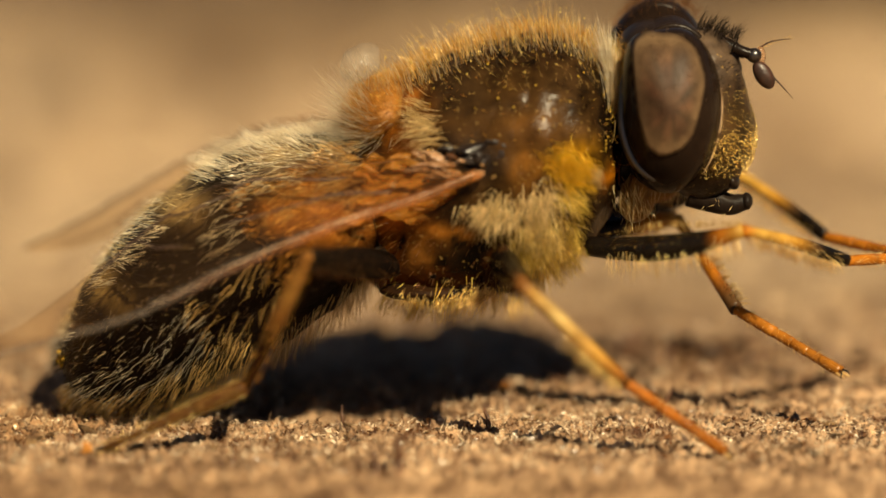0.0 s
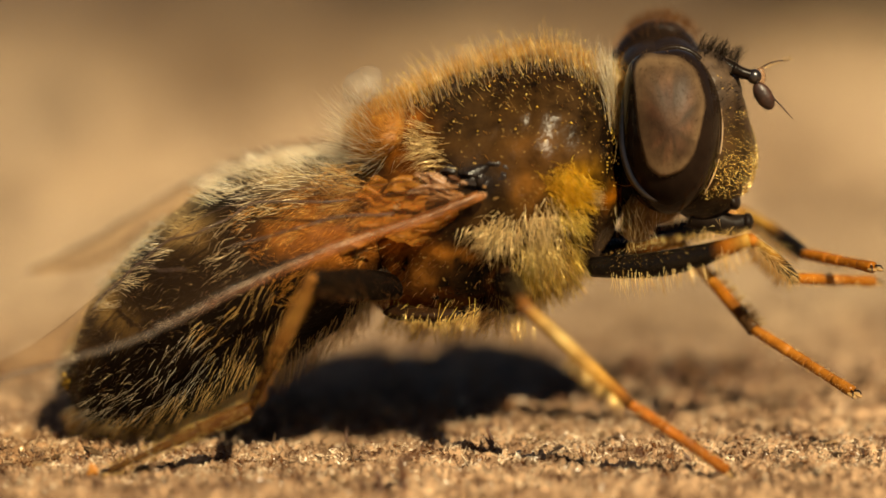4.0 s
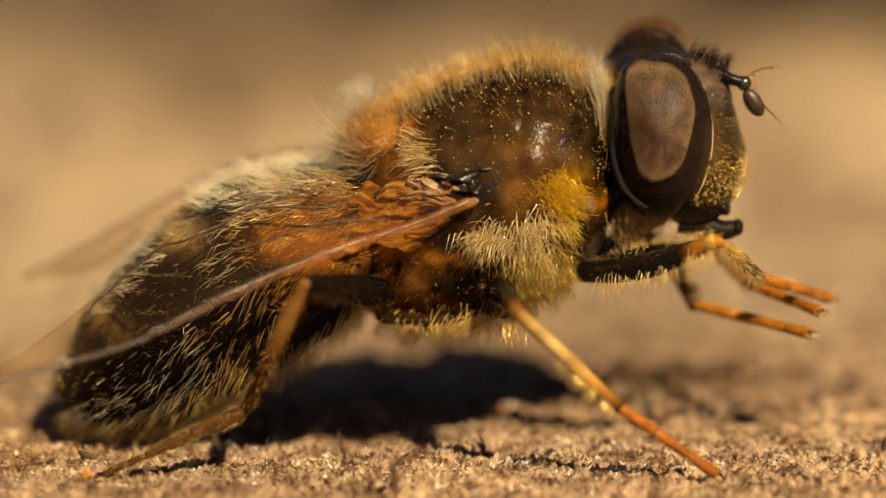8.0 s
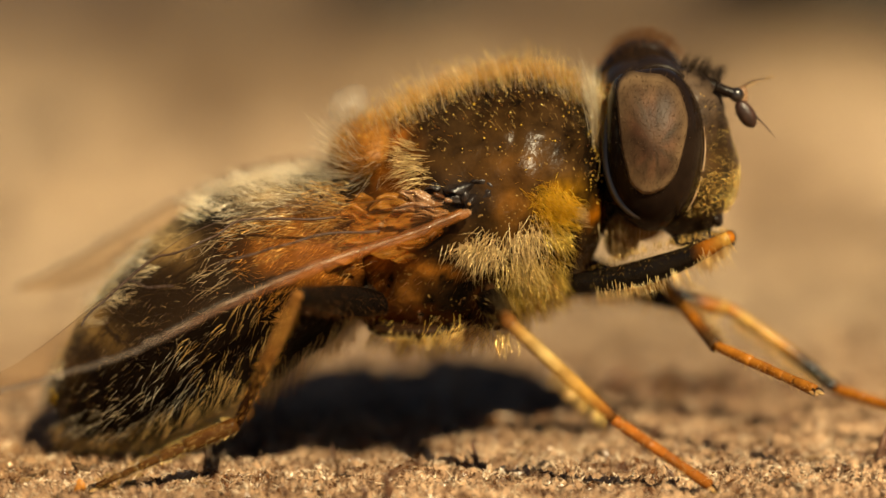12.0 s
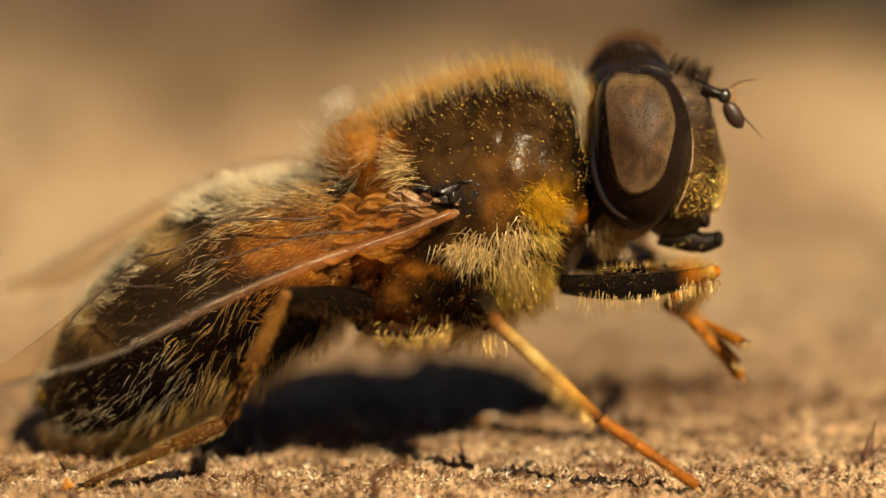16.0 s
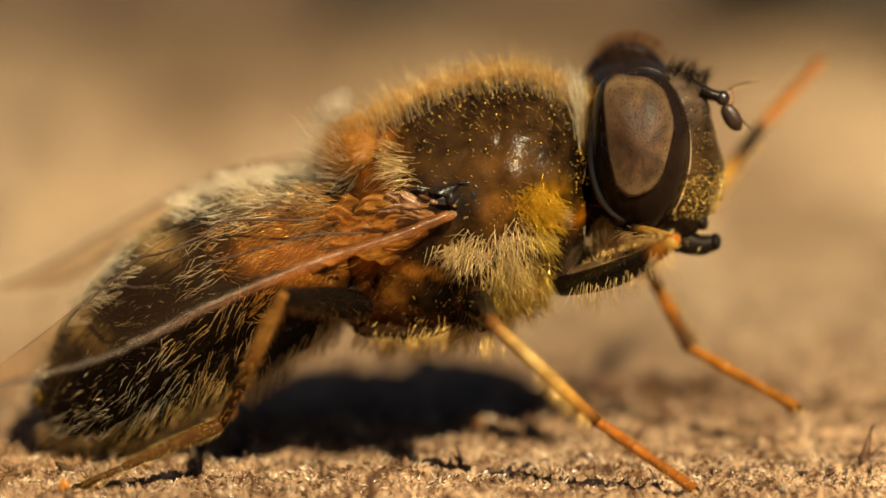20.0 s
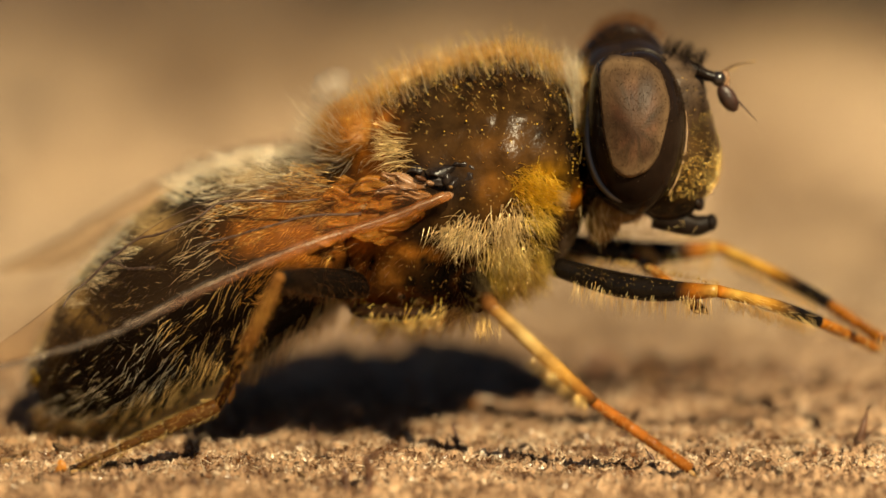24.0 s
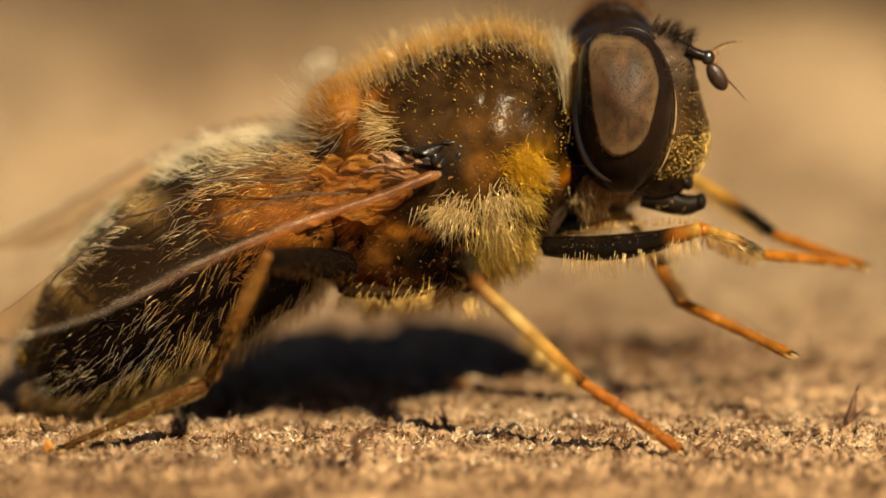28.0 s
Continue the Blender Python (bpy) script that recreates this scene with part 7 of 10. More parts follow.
    walk(LEGS["near_front"]["tarsus"], [
        (0, seg(6.38, -1.46, 2.77, 0.747, 0.659, -0.080)), (0.25, seg(6.02, -0.95, 2.67, 0.773, 0.626, -0.107)), (0.5, seg(5.56, -0.55, 2.63, 0.796, 0.591, -0.132)),
        (0.75, seg(5.13, 0.13, 2.71, 0.228, 0.940, -0.254)), (1, seg(4.60, 0.67, 2.84, -0.444, 0.858, -0.260)), (1.25, seg(4.49, 0.28, 3.06, -0.416, 0.863, -0.286)),
        (1.5, seg(4.32, -0.10, 3.26, -0.386, 0.868, -0.312)), (1.75, seg(4.72, -0.73, 3.31, 0.295, 0.947, -0.129)), (2, seg(4.93, -1.50, 3.35, 0.828, 0.548, 0.119)),
        (2.25, seg(4.53, -1.33, 3.32, 0.739, 0.654, 0.158)), (2.5, seg(4.11, -1.24, 3.30, 0.636, 0.747, 0.195)), (2.75, seg(5.39, -1.36, 2.79, 0.760, 0.634, 0.146)),
        (3, seg(6.38, -1.68, 2.41, 0.861, 0.501, 0.093)), (3.25, seg(6.12, -1.41, 2.58, 0.846, 0.531, -0.059)), (3.5, seg(5.80, -1.17, 2.78, 0.810, 0.548, -0.209)),
        (3.75, seg(5.73, -0.93, 2.72, 0.805, 0.564, -0.181)), (4.1, seg(5.56, -0.55, 2.63, 0.796, 0.591, -0.132)), (4.25, seg(5.61, -0.60, 2.58, 0.802, 0.581, -0.140)),
        (4.5, seg(5.82, -0.82, 2.40, 0.826, 0.538, -0.170)), (4.8, seg(5.96, -1.00, 2.27, 0.843, 0.502, -0.195)), (5, seg(5.89, -0.96, 2.28, 0.846, 0.498, -0.191)),
        (5.25, seg(5.69, -0.87, 2.32, 0.855, 0.486, -0.180)), (5.5, seg(5.57, -0.83, 2.35, 0.860, 0.480, -0.174)), (5.75, seg(5.77, -0.91, 2.30, 0.851, 0.491, -0.184)),
        (6, seg(5.96, -1.00, 2.27, 0.843, 0.502, -0.195)), (6.25, seg(5.35, -0.63, 2.32, 0.912, 0.184, -0.366)), (6.5, seg(4.68, -0.45, 2.47, 0.858, -0.159, -0.488)),
        (6.75, seg(5.06, -0.36, 2.37, 0.918, 0.115, -0.381)), (7, seg(5.43, -0.31, 2.28, 0.894, 0.379, -0.239)), (7.25, seg(6.04, -0.82, 2.34, 0.861, 0.467, -0.202)),
        (7.5, seg(6.48, -1.52, 2.49, 0.819, 0.550, -0.164)), (7.75, seg(5.90, -1.30, 2.64, 0.767, 0.596, -0.237)), (8, seg(5.17, -1.17, 2.85, 0.708, 0.636, -0.308)),
        (8.25, seg(4.71, -0.90, 2.59, 0.597, 0.608, -0.524)), (8.5, seg(4.21, -0.78, 2.42, 0.450, 0.544, -0.708)), (8.75, seg(4.13, -0.75, 2.35, 0.588, 0.296, -0.752)),
        (9, seg(4.05, -0.72, 2.29, 0.678, 0.024, -0.735)), (9.25, seg(5.15, -0.79, 2.37, 0.822, 0.303, -0.482)), (9.5, seg(6.09, -1.41, 2.74, 0.832, 0.533, -0.152)),
        (9.75, seg(6.42, -1.61, 2.77, 0.835, 0.532, -0.138)), (10, seg(6.69, -1.85, 2.81, 0.838, 0.532, -0.124)), (10.25, seg(6.39, -1.87, 2.82, 0.827, 0.524, -0.202)),
        (10.5, seg(6.02, -1.88, 2.83, 0.812, 0.513, -0.279)), (10.75, seg(5.14, -2.12, 3.07, 0.874, 0.466, -0.137)), (11, seg(4.09, -2.17, 3.23, 0.914, 0.407, 0.008)),
        (11.25, seg(4.71, -1.87, 3.28, 0.782, 0.612, -0.117)), (11.5, seg(5.21, -1.46, 3.27, 0.592, 0.771, -0.233)), (11.7, seg(3.95, -1.36, 3.37, 0.827, 0.540, 0.156)),
        (11.85, seg(4.22, -0.83, 3.33, 0.308, 0.947, -0.088)), (12, seg(4.34, -0.22, 3.22, -0.365, 0.885, -0.288)), (12.15, seg(4.80, -0.45, 2.61, 0.419, 0.741, -0.525)),
        (12.3, seg(5.20, -0.73, 2.04, 0.913, 0.084, -0.399)), (12.5, seg(5.59, -1.07, 2.23, 0.784, 0.520, -0.337)), (12.75, seg(5.62, -1.18, 2.26, 0.797, 0.499, -0.339)),
        (13, seg(5.63, -1.38, 2.31, 0.818, 0.462, -0.342)), (13.2, seg(5.62, -1.46, 2.33, 0.826, 0.447, -0.343)), (13.5, seg(5.80, -1.61, 2.51, 0.821, 0.474, -0.318)),
        (13.75, seg(5.98, -1.82, 2.76, 0.814, 0.505, -0.286)), (13.9, seg(6.02, -1.88, 2.83, 0.812, 0.513, -0.279)), (14.25, seg(5.55, -1.14, 2.49, 0.769, 0.568, -0.293)),
        (14.5, seg(5.16, -0.81, 2.35, 0.742, 0.600, -0.301)), (14.6, seg(6.42, -1.71, 2.58, 0.752, 0.645, -0.137)), (14.7, seg(6.50, -1.89, 2.46, 0.706, 0.655, -0.271)),
        (14.8, seg(6.50, -2.53, 2.64, 0.679, 0.712, -0.182)), (14.9, seg(6.15, -2.29, 2.80, 0.784, 0.595, -0.176)), (15, seg(6.02, -1.42, 2.99, 0.892, 0.412, -0.185)),
        (15.1, seg(6.35, -1.69, 3.07, 0.760, 0.615, -0.209)), (15.2, seg(6.00, -2.08, 3.10, 0.831, 0.519, -0.198)), (15.3, seg(5.58, -1.33, 3.01, 0.942, 0.245, -0.232)),
        (15.4, seg(5.52, -1.41, 2.98, 0.890, 0.409, -0.201)), (15.5, seg(5.62, -1.46, 2.33, 0.826, 0.447, -0.343)), (15.6, seg(4.96, -1.13, 2.77, 0.664, 0.614, -0.426)),
        (15.75, seg(4.75, -0.95, 2.65, 0.653, 0.539, -0.531)), (16, seg(4.25, -0.70, 2.47, 0.593, 0.347, -0.727)), (16.2, seg(4.41, -1.08, 2.64, 0.623, 0.609, -0.491)),
        (16.4, seg(4.41, -0.77, 2.67, 0.542, 0.802, -0.249)), (16.5, seg(4.61, -0.66, 2.41, 0.723, 0.585, -0.367)), (16.6, seg(4.51, -0.83, 2.11, 0.632, 0.729, -0.263)),
        (16.7, seg(4.79, -1.14, 2.17, 0.606, 0.749, -0.266)), (17, seg(4.52, -1.21, 2.43, 0.770, 0.194, -0.608)), (17.2, seg(6.20, -1.55, 2.42, 0.786, 0.584, -0.205)),
        (17.5, seg(6.11, -2.11, 2.82, 0.804, 0.559, -0.202)), (17.7, seg(5.84, -1.43, 3.01, 0.941, 0.227, -0.250)), (18, seg(6.38, -2.40, 3.15, 0.887, 0.425, -0.181)),
        (18.2, seg(5.88, -1.52, 3.22, 0.939, 0.284, -0.194)), (18.5, seg(5.87, -1.78, 3.51, 0.959, 0.278, -0.056)), (18.7, seg(5.83, -1.25, 2.97, 0.942, 0.304, -0.139)),
        (19, seg(5.68, -1.51, 3.28, 0.890, 0.429, -0.154)), (19.2, seg(5.70, -1.38, 3.02, 0.890, 0.382, -0.251)), (19.5, seg(5.26, -1.43, 2.78, 0.863, 0.407, -0.300)),
        (19.7, seg(4.63, -1.11, 2.74, 0.718, 0.560, -0.413)), (19.85, seg(3.93, -1.01, 3.27, 0.550, 0.835, 0.023)), (20, seg(3.26, -1.11, 3.85, 0.221, 0.865, 0.451)),
        (20.1, seg(4.35, -0.19, 3.39, -0.391, 0.907, -0.153)), (20.2, seg(4.23, -0.93, 3.45, 0.402, 0.913, -0.072)), (20.3, seg(4.35, -0.27, 3.37, -0.392, 0.883, -0.260)),
        (20.5, seg(4.25, -0.57, 3.30, -0.335, 0.904, -0.264)), (20.6, seg(4.48, -0.87, 3.27, 0.276, 0.945, -0.173)), (20.7, seg(4.66, -1.24, 3.26, 0.781, 0.624, -0.016)),
        (21, seg(5.12, -0.45, 2.07, 0.664, 0.675, -0.322)), (21.25, seg(5.48, -0.84, 2.37, 0.725, 0.605, -0.329)), (21.5, seg(5.75, -1.31, 2.71, 0.780, 0.529, -0.333)),
        (21.75, seg(5.61, -1.34, 2.73, 0.806, 0.495, -0.324)), (22, seg(5.36, -1.41, 2.77, 0.848, 0.432, -0.307)), (22.2, seg(5.26, -1.43, 2.78, 0.863, 0.407, -0.300)),
        (22.5, seg(5.51, -1.52, 2.98, 0.865, 0.425, -0.268)), (22.75, seg(5.79, -1.66, 3.24, 0.865, 0.447, -0.228)), (22.9, seg(5.85, -1.71, 3.31, 0.865, 0.452, -0.218)),
        (23.25, seg(5.05, -1.03, 3.43, 0.686, 0.721, -0.099)), (23.5, seg(4.47, -0.81, 3.55, 0.537, 0.843, -0.020)), (23.8, seg(4.56, -0.89, 3.57, 0.471, 0.862, 0.187)),
        (24, seg(6.56, -1.20, 2.05, 0.605, 0.700, -0.380)), (24.1, seg(6.38, -1.89, 2.58, 0.692, 0.690, -0.213)), (24.3, seg(6.59, -1.84, 2.57, 0.708, 0.662, -0.246)),
        (24.5, seg(5.88, -1.41, 3.17, 0.826, 0.505, -0.251)), (24.7, seg(6.17, -1.19, 3.26, 0.830, 0.557, -0.024)), (25, seg(5.75, -1.87, 3.55, 0.922, 0.386, 0.033)),
        (25.3, seg(6.49, -1.89, 2.93, 0.746, 0.640, -0.184)), (25.5, seg(5.85, -1.71, 3.31, 0.865, 0.452, -0.218)), (25.75, seg(5.29, -1.45, 2.98, 0.720, 0.603, -0.343)),
        (26, seg(4.63, -1.35, 2.73, 0.532, 0.719, -0.447)), (26.2, seg(4.25, -1.58, 2.69, 0.712, 0.582, -0.394)), (26.5, seg(3.71, -1.17, 3.67, 0.203, 0.937, 0.283)),
        (26.7, seg(4.11, -0.45, 3.34, -0.119, 0.952, 0.283)), (27, seg(3.64, -0.86, 3.69, 0.148, 0.938, 0.313)), (27.2, seg(4.41, -0.64, 2.87, 0.662, 0.749, -0.032)),
        (27.5, seg(5.07, -0.79, 2.21, 0.867, 0.392, -0.309)), (27.7, seg(6.09, -1.19, 2.52, 0.965, -0.135, -0.224)), (28, seg(5.80, -0.74, 2.74, 0.874, 0.458, -0.164))])
    walk(LEGS["far_front"]["femur"], [
        (0, seg(2.32, 1.30, 2.97, 0.887, 0.403, 0.226)), (0.25, seg(2.32, 1.30, 2.97, 0.920, 0.355, 0.169)), (0.5, seg(2.32, 1.30, 2.97, 0.946, 0.305, 0.110)),
        (0.75, seg(2.32, 1.30, 2.97, 0.990, 0.125, 0.072)), (1, seg(2.32, 1.30, 2.97, 0.998, -0.059, 0.031)), (1.25, seg(2.32, 1.30, 2.97, 0.989, -0.085, -0.118)),
        (1.5, seg(2.32, 1.30, 2.97, 0.959, -0.109, -0.263)), (1.75, seg(2.32, 1.30, 2.97, 0.974, -0.032, -0.223)), (2, seg(2.32, 1.30, 2.97, 0.983, 0.046, -0.180)),
        (2.25, seg(2.32, 1.30, 2.97, 0.946, 0.297, -0.132)), (2.5, seg(2.32, 1.30, 2.97, 0.846, 0.528, -0.075)), (2.75, seg(2.32, 1.30, 2.97, 0.849, 0.524, -0.068)),
        (3, seg(2.32, 1.30, 2.97, 0.852, 0.520, -0.061)), (3.25, seg(2.32, 1.30, 2.97, 0.863, 0.505, 0.020)), (3.5, seg(2.32, 1.30, 2.97, 0.868, 0.487, 0.101)),
        (3.75, seg(2.32, 1.30, 2.97, 0.901, 0.420, 0.105)), (4.1, seg(2.32, 1.30, 2.97, 0.946, 0.305, 0.110)), (4.25, seg(2.32, 1.30, 2.97, 0.939, 0.326, 0.111)),
        (4.5, seg(2.32, 1.30, 2.97, 0.905, 0.410, 0.116)), (4.8, seg(2.32, 1.30, 2.97, 0.872, 0.475, 0.119)), (5, seg(2.32, 1.30, 2.97, 0.874, 0.481, 0.069)),
        (5.25, seg(2.32, 1.30, 2.97, 0.869, 0.492, -0.061)), (5.5, seg(2.32, 1.30, 2.97, 0.859, 0.494, -0.134)), (5.75, seg(2.32, 1.30, 2.97, 0.873, 0.488, -0.008)),
        (6, seg(2.32, 1.30, 2.97, 0.872, 0.475, 0.119)), (6.25, seg(2.32, 1.30, 2.97, 0.902, 0.431, -0.002)), (6.5, seg(2.32, 1.30, 2.97, 0.917, 0.380, -0.122)),
        (6.75, seg(2.32, 1.30, 2.97, 0.912, 0.405, -0.061)), (7, seg(2.32, 1.30, 2.97, 0.904, 0.428, 0.001)), (7.25, seg(2.32, 1.30, 2.97, 0.912, 0.407, 0.054)),
        (7.5, seg(2.32, 1.30, 2.97, 0.917, 0.384, 0.107)), (7.75, seg(2.32, 1.30, 2.97, 0.904, 0.427, 0.019)), (8, seg(2.32, 1.30, 2.97, 0.882, 0.465, -0.069)),
        (8.25, seg(2.32, 1.30, 2.97, 0.901, 0.419, -0.108)), (8.5, seg(2.32, 1.30, 2.97, 0.917, 0.372, -0.146)), (8.75, seg(2.32, 1.30, 2.97, 0.898, 0.415, -0.146)),
        (9, seg(2.32, 1.30, 2.97, 0.877, 0.457, -0.146)), (9.25, seg(2.32, 1.30, 2.97, 0.879, 0.477, -0.009)), (9.5, seg(2.32, 1.30, 2.97, 0.864, 0.487, 0.128)),
        (9.75, seg(2.32, 1.30, 2.97, 0.876, 0.446, 0.185)), (10, seg(2.32, 1.30, 2.97, 0.883, 0.403, 0.242)), (10.25, seg(2.32, 1.30, 2.97, 0.875, 0.454, 0.168)),
        (10.5, seg(2.32, 1.30, 2.97, 0.861, 0.500, 0.094)), (10.75, seg(2.32, 1.30, 2.97, 0.818, 0.572, 0.052)), (11, seg(2.32, 1.30, 2.97, 0.769, 0.639, 0.010)),
        (11.25, seg(2.32, 1.30, 2.97, 0.916, 0.399, -0.036)), (11.5, seg(2.32, 1.30, 2.97, 0.989, 0.125, -0.078)), (11.7, seg(2.32, 1.30, 2.97, 0.955, 0.071, -0.288)),
        (12, seg(2.32, 1.30, 2.97, 0.946, -0.113, -0.303)), (12.15, seg(2.32, 1.30, 2.97, 0.974, 0.056, -0.221)), (12.3, seg(2.32, 1.30, 2.97, 0.966, 0.223, -0.131)),
        (12.5, seg(2.32, 1.30, 2.97, 0.909, 0.417, 0.012)), (12.75, seg(2.32, 1.30, 2.97, 0.884, 0.467, 0.013)), (13, seg(2.32, 1.30, 2.97, 0.835, 0.551, 0.014)),
        (13.2, seg(2.32, 1.30, 2.97, 0.813, 0.582, 0.015)), (13.5, seg(2.32, 1.30, 2.97, 0.833, 0.551, 0.046)), (13.75, seg(2.32, 1.30, 2.97, 0.856, 0.510, 0.085)),
        (13.9, seg(2.32, 1.30, 2.97, 0.861, 0.500, 0.094)), (14.25, seg(2.32, 1.30, 2.97, 0.988, 0.148, -0.034)), (14.5, seg(2.32, 1.30, 2.97, 0.991, -0.080, -0.110)),
        (14.6, seg(2.32, 1.30, 2.97, 0.967, 0.207, 0.147)), (14.7, seg(2.32, 1.30, 2.97, 0.977, 0.203, 0.067)), (14.8, seg(2.32, 1.30, 2.97, 0.978, 0.188, 0.086)),
        (14.9, seg(2.32, 1.30, 2.97, 0.992, 0.079, 0.102)), (15, seg(2.32, 1.30, 2.97, 0.834, 0.531, 0.146)), (15.1, seg(2.32, 1.30, 2.97, 0.968, -0.019, 0.250)),
        (15.2, seg(2.32, 1.30, 2.97, 0.971, -0.021, 0.239)), (15.3, seg(2.32, 1.30, 2.97, 0.974, -0.022, 0.228)), (15.4, seg(2.32, 1.30, 2.97, 0.875, 0.484, 0.013)),
        (15.5, seg(2.32, 1.30, 2.97, 0.813, 0.582, 0.015)), (15.6, seg(2.32, 1.30, 2.97, 0.831, 0.554, -0.050)), (15.75, seg(2.32, 1.30, 2.97, 0.849, 0.522, -0.076)),
        (16, seg(2.32, 1.30, 2.97, 0.884, 0.449, -0.132)), (16.2, seg(2.32, 1.30, 2.97, 0.854, 0.503, -0.134)), (16.4, seg(2.32, 1.30, 2.97, 0.902, 0.416, -0.113)),
        (16.5, seg(2.32, 1.30, 2.97, 0.918, 0.382, -0.104)), (16.6, seg(2.32, 1.30, 2.97, 0.887, 0.412, -0.209)), (16.7, seg(2.32, 1.30, 2.97, 0.841, 0.519, -0.154)),
        (17, seg(2.32, 1.30, 2.97, 0.794, 0.596, -0.119)), (17.2, seg(2.32, 1.30, 2.97, 0.989, 0.146, 0.038)), (17.5, seg(2.32, 1.30, 2.97, 0.891, 0.453, 0.027)),
        (17.7, seg(2.32, 1.30, 2.97, 0.941, 0.337, 0.022)), (18, seg(2.32, 1.30, 2.97, 0.891, 0.420, 0.170)), (18.2, seg(2.32, 1.30, 2.97, 0.953, 0.251, 0.169)),
        (18.5, seg(2.32, 1.30, 2.97, 0.916, 0.310, 0.255)), (18.7, seg(2.32, 1.30, 2.97, 0.972, -0.022, 0.232)), (19, seg(2.32, 1.30, 2.97, 0.889, 0.416, 0.194)),
        (19.2, seg(2.32, 1.30, 2.97, 0.892, 0.445, 0.074)), (19.5, seg(2.32, 1.30, 2.97, 0.831, 0.552, -0.065)), (19.7, seg(2.32, 1.30, 2.97, 0.832, 0.549, -0.078)),
        (19.84, seg(2.32, 1.30, 2.97, 0.832, 0.549, -0.078)), (19.93, seg(2.32, 1.30, 2.97, 0.873, 0.483, 0.064)), (20, seg(2.32, 1.30, 2.97, 0.892, 0.404, 0.205)), (20.1, seg(2.32, 1.30, 2.97, 0.960, -0.015, 0.278)),
        (20.15, seg(2.32, 1.30, 2.97, 0.993, -0.044, 0.111)), (20.2, seg(2.32, 1.30, 2.97, 0.996, -0.073, -0.060)), (20.3, seg(2.32, 1.30, 2.97, 0.987, -0.090, -0.133)),
        (20.5, seg(2.32, 1.30, 2.97, 0.955, -0.110, -0.277)), (20.7, seg(2.32, 1.30, 2.97, 0.962, -0.106, -0.252)), (21, seg(2.32, 1.30, 2.97, 0.743, 0.641, -0.193)),
        (21.25, seg(2.32, 1.30, 2.97, 0.835, 0.539, -0.115)), (21.5, seg(2.32, 1.30, 2.97, 0.906, 0.423, -0.034)), (21.75, seg(2.32, 1.30, 2.97, 0.886, 0.461, -0.043)),
        (22, seg(2.32, 1.30, 2.97, 0.848, 0.527, -0.059)), (22.2, seg(2.32, 1.30, 2.97, 0.831, 0.552, -0.065)), (22.5, seg(2.32, 1.30, 2.97, 0.874, 0.486, 0.017)),
        (22.75, seg(2.32, 1.30, 2.97, 0.911, 0.395, 0.118)), (22.9, seg(2.32, 1.30, 2.97, 0.917, 0.372, 0.142)), (23.25, seg(2.32, 1.30, 2.97, 0.802, 0.595, -0.057)),
        (23.5, seg(2.32, 1.30, 2.97, 0.691, 0.701, -0.176)), (23.8, seg(2.32, 1.30, 2.97, 0.886, 0.452, -0.098)), (24, seg(2.32, 1.30, 2.97, 0.997, -0.070, -0.039)),
        (24.1, seg(2.32, 1.30, 2.97, 0.968, 0.206, 0.146)), (24.3, seg(2.32, 1.30, 2.97, 0.975, 0.220, 0.032)), (24.5, seg(2.32, 1.30, 2.97, 0.890, 0.451, 0.060)),
        (24.7, seg(2.32, 1.30, 2.97, 0.951, 0.120, 0.285)), (25, seg(2.32, 1.30, 2.97, 0.856, 0.488, 0.169)), (25.3, seg(2.32, 1.30, 2.97, 0.966, 0.154, 0.207)),
        (25.5, seg(2.32, 1.30, 2.97, 0.917, 0.372, 0.142)), (25.75, seg(2.32, 1.30, 2.97, 0.834, 0.551, -0.034)), (26, seg(2.32, 1.30, 2.97, 0.693, 0.691, -0.207)),
        (26.2, seg(2.32, 1.30, 2.97, 0.680, 0.710, -0.182)), (26.5, seg(2.32, 1.30, 2.97, 0.936, 0.294, 0.192)), (26.7, seg(2.32, 1.30, 2.97, 0.916, 0.310, -0.254)),
        (27, seg(2.32, 1.30, 2.97, 0.961, -0.109, -0.255)), (27.2, seg(2.32, 1.30, 2.97, 0.911, 0.290, -0.292)), (27.5, seg(2.32, 1.30, 2.97, 0.956, 0.193, -0.221)),
        (27.7, seg(2.32, 1.30, 2.97, 0.911, 0.411, 0.019)), (28, seg(2.32, 1.30, 2.97, 0.848, 0.480, 0.224))])
